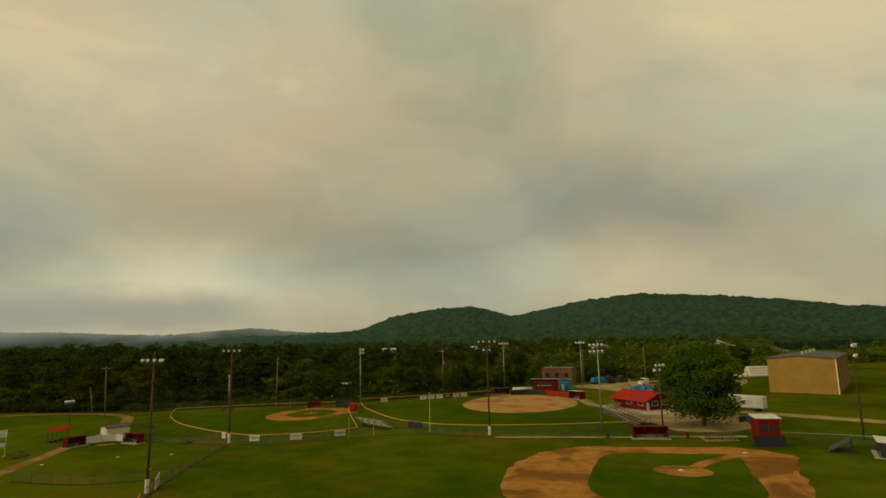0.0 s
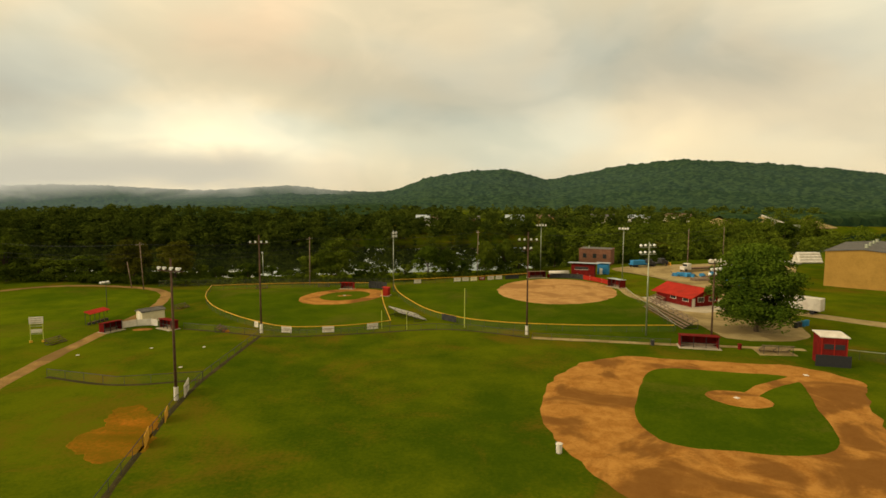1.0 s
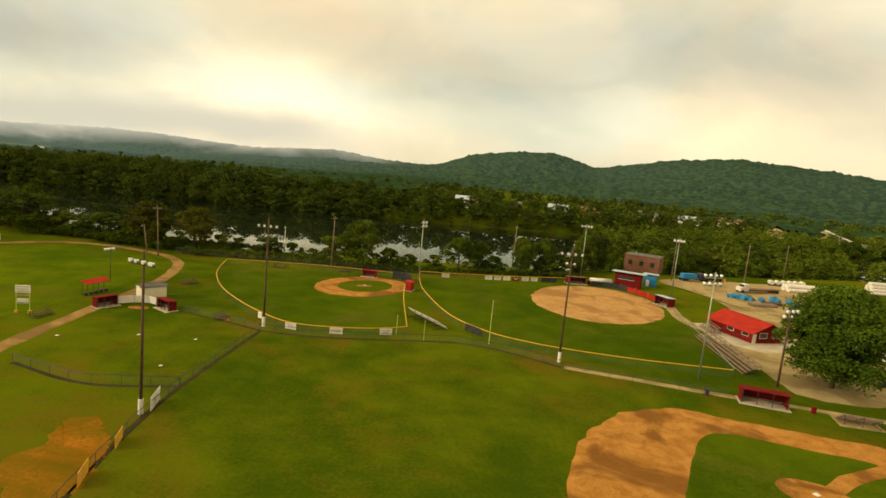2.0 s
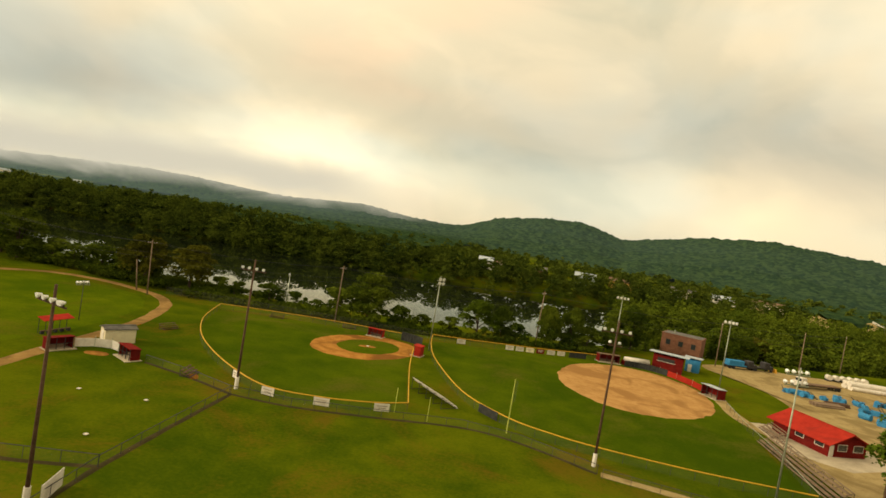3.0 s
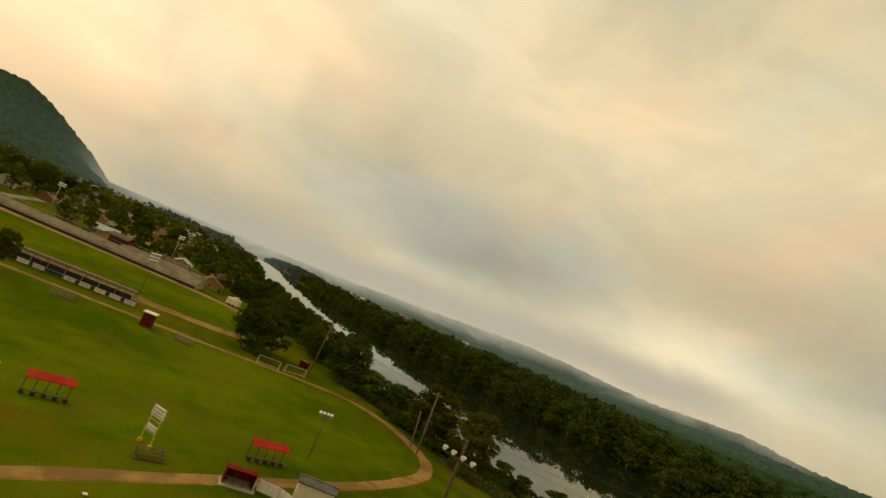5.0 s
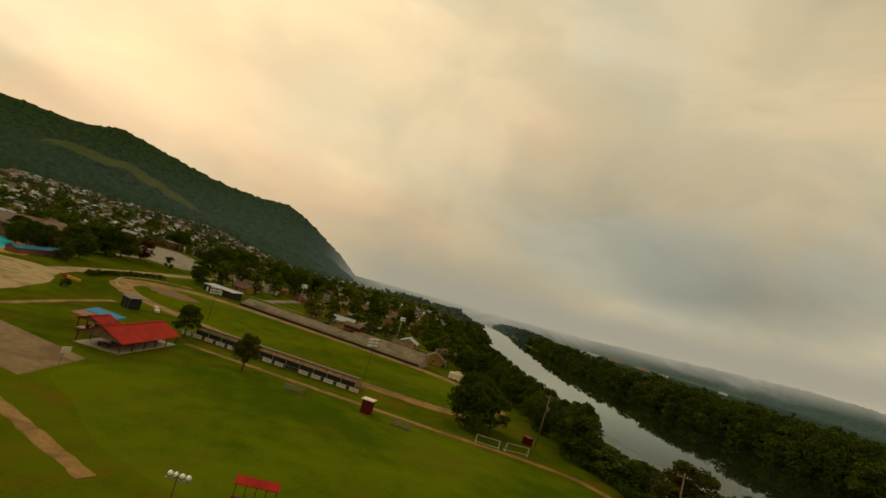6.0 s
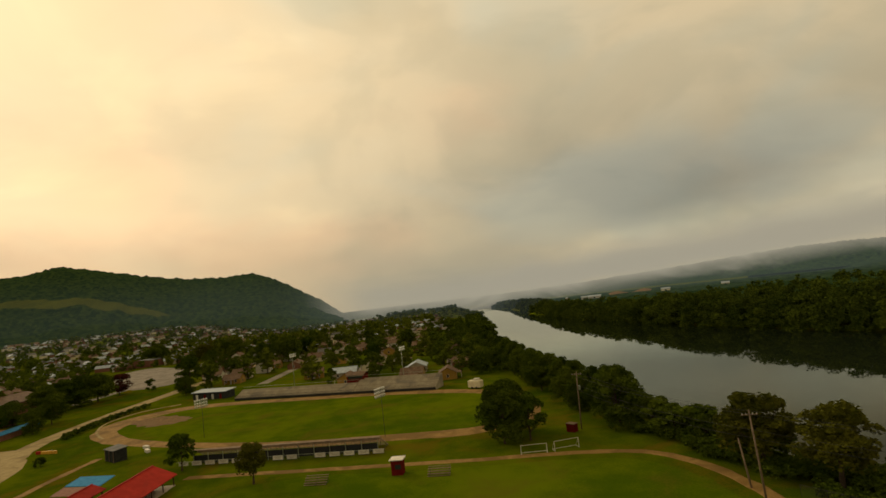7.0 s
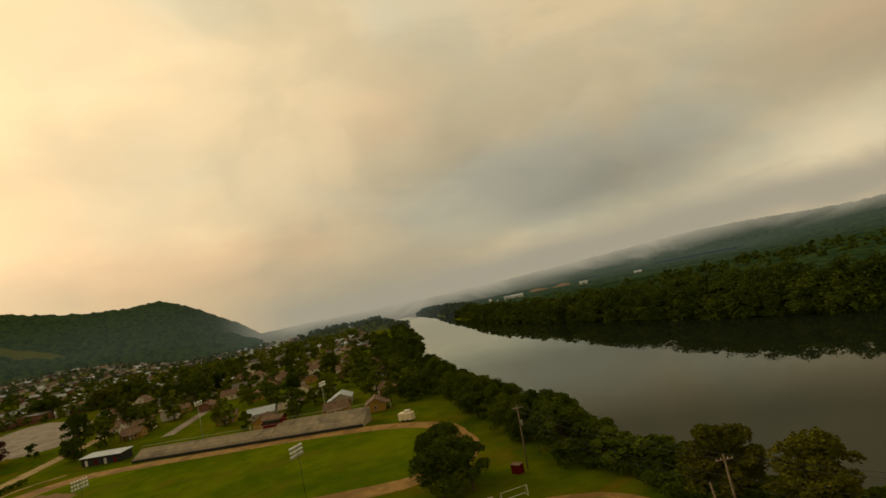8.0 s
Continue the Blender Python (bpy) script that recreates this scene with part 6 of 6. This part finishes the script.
for i, (x, y, h, w_) in enumerate([(-281, -52, 13, 0.9), (-279, -39, 10, 0.9), (-300, -38, 12, 1.0), (-309, -66, 12, 1.2), (-315, -56, 11, 1.2), (-340, -49, 14, 1.25), (-348, -44, 15, 1.25), (-356, -39, 16, 1.2), (-366, -33, 15, 1.2), (-354, 13, 18.5, 0.85), (-330, 12, 10, 1.0), (-290, -60, 11, 0.9), (-325, -104, 13, 1.1), (-392, -54, 13, 1.0), (-455, -84, 9, 1.0), (-364, 22, 9, 0.9), (-470, 30, 11, 1.0), (-520, 20, 13, 1.1), (-316, 106, 14, 0.9), (-437, 57, 17, 1.0), (-445, 74, 20, 1.1), (-456, 90, 16, 1.2), (-640, -30, 20, 1.2), (-655, -38, 17, 1.2)]):
    plant(("round", "broad_b", "broad")[i % 3], x, y, h, i * 51 % 360, "dark rounded tree beside the stadium road", w_, None, "road trees")
plant("copper", -386, -26, 12, 30, "dark copper-leaved tree at the end of the tree row", 1.2)
for i, (x, y, h) in enumerate([(-600, 14, 17), (-619, 26, 19), (-636, 38, 18), (-608, 44, 16), (-650, 22, 18)]):
    plant(("olive", "broad")[i % 2], x, y, h, i * 77, "tall yellow-green tree in the grove beside the car park", 1.4, None, "grove trees")
plant("bush", -208, -18.5, 2.6, 0, "small dark bush at the lot corner", 1.0, None, "", "bush", "bush")


# ---- town ----
def house_kind(w, d, eave, ridge, wall, roof, label, porch=True, chimney=True):
    ops = [("front", -w * 0.28, 0.9, 1.1, 1.3), ("front", w * 0.28, 0.9, 1.1, 1.3), ("front", 0, 0.05, 1.0, 2.0), ("left", 0, 0.9, 1.1, 1.3), ("right", 0, 0.9, 1.1, 1.3), ("back", -w * 0.2, 0.9, 1.1, 1.3), ("back", w * 0.25, 0.9, 1.1, 1.3)]
    t = gable_house("house", label, "house", 0, -3000, 0, w, d, eave, ridge, wall, roof, ops, 0.4, "town houses", None, chimney)
    if porch:
        part("porch_roof", Geo().slab((-w * 0.3, -d / 2 - 2.0, 2.4), (w * 0.3, -d / 2 - 2.0, 2.4), (w * 0.3, -d / 2 - 0.05, 2.75), (-w * 0.3, -d / 2 - 0.05, 2.75), 0.12), roof, t)
        for s in (-1, 1):
            part("porch_post", Geo().box((s * w * 0.28, -d / 2 - 1.9, 1.2), (0.14, 0.14, 2.35)), WHITE_PAINT, t)
    return t


KINDS = [house_kind(11, 8, 2.8, 5.2, WHITE_PAINT, BROWN_ROOF, "white frame house with a brown shingle roof"),
         house_kind(10, 8.5, 3.0, 5.8, CREAM, BROWN_ROOF, "cream frame house with a brown shingle roof"),
         house_kind(13, 8, 2.7, 4.8, BRICK, BROWN_ROOF, "red brick ranch house with a brown roof", False),
         house_kind(9, 8, 4.8, 7.4, WHITE_PAINT, GREY_ROOF, "tall white frame house with a grey roof"),
         house_kind(12, 9, 2.9, 5.0, CONCRETE, PALE_ROOF, "grey house with a pale metal roof", True, False),
         house_kind(10, 7.5, 2.8, 5.0, TAN_WALL, BROWN_ROOF, "tan house with a brown shingle roof", True, False)]
rng = np.random.default_rng(77)
DOWN, AWAY = Vector((-0.93, 0.37)), Vector((-0.37, -0.93))
taken = []


def blocked(x, y, margin=0.0):
    if y > float(near_bank(x)) - (38 - 2 * margin):
        return True
    s = (x + 242.5) * -0.637 + (y - 67.5) * 0.771
    u = (x + 242.5) * 0.771 + (y - 67.5) * 0.637
    if -110 < s < 27 + margin and -90 < u < 90:
        return True
    if x > -345 and y < 70:
        return True
    if -340 > x > -610 and -70 < y < 18:
        return True
    return False


spots = []
for j in range(22):
    for i in range(52):
        p = Vector((-228, 126)) + DOWN * (i * 21.0 + (j % 2) * 7) + AWAY * (j * 25.0 - 20)
        x, y = p.x + rng.normal() * 3.5, p.y + rng.normal() * 3.0
        if blocked(x, y) or rng.random() < (0.14 if i < 22 else 0.42):
            continue
        spots.append((math.hypot(x + 20, y - 35), x, y))
spots.sort()
for d_, x, y in spots[:165]:
    k = KINDS[int(rng.choice(len(KINDS), p=(0.24, 0.20, 0.24, 0.07, 0.05, 0.20)))]
    copy_thing(k, pose(x, y, 0, 0, 0, float(rng.choice([68, 158, 248, 338])) + rng.normal() * 4))
    taken.append((x, y))
for k in KINDS:
    for ob in (*k.children_recursive, k):
        bpy.data.objects.remove(ob)
# farther streets: joined gables, too many and too small to tell apart
far_walls, far_roofs = (Geo(), Geo(), Geo()), (Geo(), Geo(), Geo())
for n_ in range(760):
    if n_ < 440:
        a_, d_ = radians(rng.uniform(86, 112)), rng.uniform(600, 1270)
        x, y = -17 - d_ * math.sin(a_), 34 + d_ * math.cos(a_)
    else:
        p = Vector((-228, 126)) + DOWN * rng.uniform(330, 1200) + AWAY * rng.uniform(-10, 420)
        x, y = p.x, p.y
    if y > float(near_bank(x)) - 40 or blocked(x, y):
        continue
    w_, dd, rz_ = rng.uniform(8, 14), rng.uniform(7, 9), rng.uniform(0, 3.1)
    up_ = float(ground_height(np.array(x), np.array(y)))
    far_walls[n_ % 3].box((x, y, up_ + 1.8), (w_, dd, 3.6), rz_)
    c_, s_ = math.cos(rz_), math.sin(rz_)
    loc = lambda a, b, z: (x + a * c_ - b * s_, y + a * s_ + b * c_, z + up_)
    hw, hd = w_ / 2 + 0.4, dd / 2 + 0.4
    far_roofs[n_ // 3 % 3].add([loc(-hw, -hd, 3.5), loc(hw, -hd, 3.5), loc(hw, hd, 3.5), loc(-hw, hd, 3.5), loc(-hw, 0, 6), loc(hw, 0, 6)], [(0, 1, 5, 4), (2, 3, 4, 5), (1, 2, 5), (3, 0, 4)])
for geo_, mat_, words in zip(far_walls, (WHITE_PAINT, CREAM, BRICK), ("white", "cream", "brick")):
    single("distant_houses", geo_, mat_, words + " distant houses across the valley floor", "houses", "stuff")
for geo_, mat_, words in zip(far_roofs, (BROWN_ROOF, GREY_ROOF, PALE_ROOF), ("brown", "grey", "pale metal")):
    single("distant_roofs", geo_, mat_, words + " roofs of distant houses across the valley", "roofs", "stuff")
# street trees
count = 0
while count < 140:
    u, v = 520 * rng.random() ** 1.5 - 10, 330 * rng.random() - 40
    p = Vector((-228, 126)) + DOWN * u + AWAY * v
    if blocked(p.x, p.y, 4) or any(abs(p.x - a) < 6.5 and abs(p.y - b) < 6.5 for a, b in taken):
        continue
    plant(("far", "far_b")[count % 2], p.x, p.y, rng.uniform(7, 15), rng.uniform(0, 360), "leafy green street tree between the town houses", rng.uniform(0.8, 1.15), 0.0, "street trees")
    count += 1
forest("town_woods", [(-300, 110), (-400, 130), (-520, 160), (-640, 200)], 60, 40, 8.5, "leafy trees between the houses near the river", 85, LEAF_TOWN, 260, 0.7)
forest("town_woods", [(-380, -20), (-480, 40), (-600, 60)], 110, 40, 9.0, "leafy trees between the farther houses", 86, LEAF, 220, 0.8)
forest("town_woods", [(-600, -70), (-740, -30), (-900, 10)], 150, 130, 9, "leafy trees among the distant houses", 87, LEAF_TOWN, 70, 1.3)
forest("town_woods", [(-700, 40), (-820, 120), (-900, 260)], 220, 190, 12, "distant leafy trees among the town streets", 81, LEAF_TOWN, 60, 1.6)
forest("town_woods", [(-600, -220), (-800, -180), (-1000, -120), (-1300, 0)], 330, 760, 9, "distant leafy trees below the valley hill", 82, LEAF, 80, 1.2)
forest("town_woods", [(-430, -190), (-520, -150), (-640, -120), (-760, -60)], 60, 90, 11, "leafy trees beyond the school lawns", 83, LEAF, 90, 1.1)
forest("town_woods", [(-620, -330), (-800, -330), (-980, -300), (-1180, -240)], 210, 330, 10, "leafy trees among the houses at the foot of the hill", 88, LEAF, 80, 1.2)
forest("town_woods", [(-900, 250), (-1150, 330), (-1500, 470)], 200, 220, 14, "distant trees down the valley", 84, LEAF_DARK, 50, 2.2)
for i in range(5):
    a = Vector((-250, 134)) + AWAY * (i * 50.0 + 8)
    ribbon("street", [(a + DOWN * (40 * k)).to_tuple() for k in range(1 if i else 0, 14)], 5.5, 0.05, 0.05, ROAD_M, "narrow town street between the houses", "road")

# ---- machine yard ----
t = thing("warehouse", "tan metal warehouse with a low grey roof", "warehouse", 142.0, 128.8, 0, 48.6)
part("wall", Geo().box((0, 0, 5.2), (45, 18, 10.4)), TAN_WALL, t)
part("roof", Geo().slab((-22.9, -9.4, 10.5), (22.9, -9.4, 10.5), (22.9, 0, 11.4), (-22.9, 0, 11.4), 0.2).slab((-22.9, 0, 11.4), (22.9, 0, 11.4), (22.9, 9.4, 10.5), (-22.9, 9.4, 10.5), 0.2), GREY_ROOF, t)
part("gable", Geo().add([(-22.5, -9, 10.4), (-22.5, 9, 10.4), (-22.5, 0, 11.2)], [(0, 2, 1)]), TAN_WALL, t)
part("corner_trim", Geo().box((-22.55, -9.05, 5.2), (0.3, 0.3, 10.4)), CREAM, t)
for k in range(6):
    part("downpipe", Geo().box((-16 + 7 * k, -9.08, 5.0), (0.2, 0.14, 10.0)), BROWN_ROOF, t)
for k in range(4):
    part("roof_vent", Geo().tube((-15 + 10 * k, 0, 11.3), (-15 + 10 * k, 0, 12.4), 0.5, 0.5, 10), STEEL, t)
t = thing("box_trailer", "white box trailer parked beside the gravel lane", "trailer", 88.0, 79.5, 0, -52)
part("trailer_body", Geo().box((0, 0, 2.3), (12.5, 2.5, 2.7), bevel=0.05), WHITE_PAINT, t)
part("chassis", Geo().box((0, 0, 0.85), (12.0, 1.2, 0.2)), DARK_STEEL, t)
for k in (-1, 1):
    for u in (-4.6, -3.4, 4.6):
        part("wheel", Geo().tube((u, k * 1.25, 0.5), (u, k * 0.95, 0.5), 0.5, 0.5, 12), RUBBER, t)


def pipe_stack(x, y, rz, n, length, r, mat, label, layers=2):
    t = thing("pipe_stack", label, "pipes", x, y, 0, rz, "pipe stacks")
    for layer in range(layers):
        for k in range(n - layer):
            part("pipe", Geo().tube((-length / 2 + 0.3 * (k % 2), (k - (n - layer - 1) / 2) * 2.02 * r, r + layer * 1.72 * r), (length / 2, (k - (n - layer - 1) / 2) * 2.02 * r, r + layer * 1.72 * r), r, r, 10), mat, t)
    return t


pipe_stack(122, 164, 9, 4, 20, 0.62, WHITE_PAINT, "long white pipes stacked in the machine yard", 2)
pipe_stack(138, 173, 9, 4, 18, 0.62, WHITE_PAINT, "long white pipes stacked behind the machine yard", 1)
pipe_stack(153, 178, 5, 5, 9, 0.6, WHITE_PAINT, "white pipes piled beside the tan warehouse", 4)
pipe_stack(89, 127.5, 15, 6, 8, 0.22, PALE_WOOD, "brown timber poles stacked on the gravel", 2)
pipe_stack(93, 131, 15, 5, 6, 0.22, POLE_WOOD, "dark timber poles stacked on the gravel", 2)


def crate_pile(x, y, rz, n, mat, label, seed):
    r = random.Random(seed)
    t = thing("machine_parts", label, "machinery", x, y, 0, rz, "machine yard parts")
    for k in range(n):
        u, v, s = r.uniform(-3.4, 3.4), r.uniform(-1.2, 1.2), r.uniform(0.7, 1.3)
        if k % 3 == 0:
            part("drum", Geo().tube((u - s, v, s * 0.6), (u + s, v, s * 0.6), s * 0.6, s * 0.6, 10), mat, t)
        else:
            part("casing", Geo().box((u, v, s * 0.5), (s * 1.6, s * 1.1, s), r.uniform(0, 3), 0.9), mat, t)
    for k in range(3):
        u = r.uniform(-3, 3)
        part("strut", Geo().tube((u, -1, 0.1), (u + r.uniform(-1, 1), 1, 1.6), 0.08, 0.08, 6), DARK_STEEL, t)
    return t


for i, (x, y) in enumerate([(85.5, 137), (90, 135.5), (97.5, 137), (101.5, 136.2), (95.5, 120), (98, 115.5), (102.5, 124), (107, 131), (109, 141), (104, 118)]):
    crate_pile(x, y, 30 * i, 7, BLUE_PAINT, "blue steel machine parts lying in the gravel yard", i)
crate_pile(100, 128.5, 20, 5, BLUE_PAINT, "blue barrels and parts beside the lane", 21)
t = thing("storage_tank", "long light blue storage tank in the machine yard", "tank", 112, 136, 0, 15)
part("tank_shell", Geo().tube((-3.6, 0, 1.5), (3.6, 0, 1.5), 1.1, 1.1, 18), BLUE_PAINT, t, smooth=True)
for s in (-2.4, 0, 2.4):
    part("saddle", Geo().box((s, 0, 0.3), (0.5, 1.8, 0.6)), DARK_STEEL, t)


def truck(x, y, rz, cab, bed, label, load=None, length=9.0):
    t = thing("truck", label, "truck", x, y, 0, rz, "parked trucks")
    g = Geo().box((length / 2 - 1.0, 0, 1.75), (2.0, 2.3, 2.1), bevel=0.15)
    g.box((length / 2 + 0.6, 0, 1.25), (1.6, 2.1, 1.2), bevel=0.15)
    part("cab", g, cab, t)
    part("windscreen", Geo().box((length / 2 + 0.01, 0, 2.2), (0.06, 1.9, 0.8)), GLASS_DARK, t)
    part("bed", Geo().box((-1.2, 0, 1.1), (length - 2.4, 2.4, 0.25)), bed, t)
    part("chassis", Geo().box((0, 0, 0.7), (length, 0.9, 0.25)), DARK_STEEL, t)
    if load:
        part("load", Geo().box((-1.4, 0, 1.9), (length - 3.6, 2.0, 1.3), bevel=0.1), load, t)
    for u in (-length / 2 + 0.8, -length / 2 + 2.0, length / 2 + 0.5):
        for s in (-1, 1):
            part("wheel", Geo().tube((u, s * 1.2, 0.5), (u, s * 0.9, 0.5), 0.5, 0.5, 12), RUBBER, t)
    return t


truck(99, 152, 204, WHITE_PAINT, BROWN_ROOF, "white cab truck with a long flat trailer in the yard", None, 15)
truck(81, 162, 20, DARK_STEEL, BLUE_PAINT, "dark truck with a blue load beside the brick building", BLUE_PAINT, 9)
truck(88, 165.5, 20, DARK_STEEL, DARK_STEEL, "dark truck with an orange plough blade", None, 7)
t = thing("snow_plough", "orange snow plough blade beside the dark truck", "plough", 93.4, 167.5, 0, 20)
part("blade", Geo().box((0, 0, 0.6), (0.5, 3.0, 1.2), 0, 0.8), ORANGE, t)
for i in range(6):
    t = thing("tanker_dish", "white round tank end in the machine yard", "tank", 112 + 2.6 * i, 172 + 0.9 * i, 0, 0, "white tanks")
    part("tank_shell", Geo().tube((0, -0.8, 1.1), (0, 1.0, 1.1), 0.8, 0.8, 12), WHITE_PAINT, t)
    part("saddle", Geo().box((0, 0, 0.25), (1.6, 1.6, 0.5)), DARK_STEEL, t)
for i in range(4):
    t = thing("barrel", "dark steel barrel beside the shade tree", "barrel", 78.5 + 1.2 * i, 62 + 0.8 * i, 0, 0, "barrels")
    part("drum", Geo().tube((0, 0, 0), (0, 0, 1.1), 0.42, 0.42, 12), BLUE_PAINT if i > 1 else DARK_STEEL, t)

# low buildings on the far side of the river
for i, (az_, d_, w_, h_, wall_) in enumerate([(11.7, 470, 13, 5, WHITE_PAINT), (3.2, 440, 11, 7, WHITE_PAINT), (1.6, 455, 14, 6, CREAM), (-2.3, 450, 12, 6, BRICK), (-6.9, 455, 16, 7, PALE_ROOF), (-10.7, 500, 26, 6, TAN_WALL), (-15.9, 540, 22, 6, CREAM), (-19.5, 560, 20, 5, WHITE_PAINT), (-23, 600, 26, 6, CREAM)]):
    x, y = 10 - d_ * math.sin(radians(az_)), -13 + d_ * math.cos(radians(az_))
    gable_house("riverside_works", "low pale works building beyond the far woods", "building", x, y, az_, w_, 14, h_, h_ + 2.5, wall_, (GREY_ROOF, PALE_ROOF, BROWN_ROOF)[i % 3], [("front", -w_ * 0.3, 2, 3, 2), ("front", 0, 2, 3, 2), ("front", w_ * 0.3, 2, 3, 2)], 0.5, "far works")

# gravel heaps and a conveyor far upstream
for i, (x, y, r, h) in enumerate([(255, 470, 24, 8), (290, 462, 27, 10), (335, 470, 24, 8), (215, 480, 20, 6)]):
    g = Geo()
    ring = 28
    g.v.append((x, y, h))
    for k in range(1, 7):
        for q in range(ring):
            a = 2 * math.pi * q / ring
            rr = r * k / 6 * (1 + 0.16 * noise.noise((math.cos(a) * 2, math.sin(a) * 2, i)))
            g.v.append((x + rr * math.cos(a), y + rr * math.sin(a), max(0, h * (1 - k / 6) + 0.9 * noise.noise((x + rr * math.cos(a) * 0.2, rr * math.sin(a) * 0.2, i)))))
    g.f += [(0, 1 + q, 1 + (q + 1) % ring) for q in range(ring)]
    for k in range(5):
        o = 1 + k * ring
        g.f += [(o + q, o + ring + q, o + ring + (q + 1) % ring, o + (q + 1) % ring) for q in range(ring)]
    single("gravel_mound", g, GRAVEL, "grey brown gravel mound beyond the woods", "mound", "", "gravel mounds")
t = thing("conveyor", "pale steel conveyor beside the gravel heaps", "conveyor", 285, 430, 0, 150)
part("belt_frame", Geo().tube((-14, 0, 2), (12, 0, 11.5), 0.8, 0.8, 6), WHITE_PAINT, t)
part("support", Geo().tube((0, 0, 0), (2, 0, 7.5), 0.4, 0.4, 6).tube((6, 0, 0), (4, 0, 8.3), 0.4, 0.4, 6), STEEL, t)
part("hopper", Geo().box((-14, 0, 2), (5, 4, 4), 0, 1.2), STEEL, t)

# cleared ground and small works on the slope beyond the far woods
for az_, span, d_, lift in ((50.5, 4.0, 1000, -6.5),):
    pts = []
    for k in range(13):
        a = radians(az_ - span / 2 + span * k / 12)
        for row, (dd, up_) in enumerate(((0, 0.0), (60, 5.0 + 1.5 * math.sin(k * 1.3)), (130, 11.0 + 2.5 * math.sin(k * 0.8)))):
            pts.append((-27 - (d_ + dd) * math.sin(a), 43 + (d_ + dd) * math.cos(a), lift + up_))
    single("cleared_slope", Geo().add(pts, [(3 * k + r, 3 * k + 3 + r, 3 * k + 4 + r, 3 * k + 1 + r) for k in range(12) for r in (0, 1)]), EARTH, "bare brown cleared slope above the far woods", "slope", "structure")
for i, (az_, w_, wall_) in enumerate(((54.9, 10, WHITE_PAINT), (53.9, 22, WHITE_PAINT), (47.2, 14, CREAM), (42.0, 12, CREAM))):
    d_ = 985
    gable_house("riverside_works", "small pale works building on the far slope", "building", -27 - d_ * math.sin(radians(az_)), 43 + d_ * math.cos(radians(az_)), az_, w_, 10, 4.5, 6.5, wall_, PALE_ROOF, [("front", 0, 1.5, 3, 2)], 0.4, "far works")
for az_, d_, h_ in ((56.6, 980, 16), (55.9, 985, 11)):
    t = thing("silo", "white steel silo on the far slope", "silo", -27 - d_ * math.sin(radians(az_)), 43 + d_ * math.cos(radians(az_)), -8.0, 0, "far silos")
    part("shell", Geo().tube((0, 0, -4), (0, 0, h_), 2.2, 2.2, 12), WHITE_PAINT, t, smooth=True)
    part("cap", Geo().tube((0, 0, h_), (0, 0, h_ + 1.4), 2.2, 0.4, 12), PALE_ROOF, t)
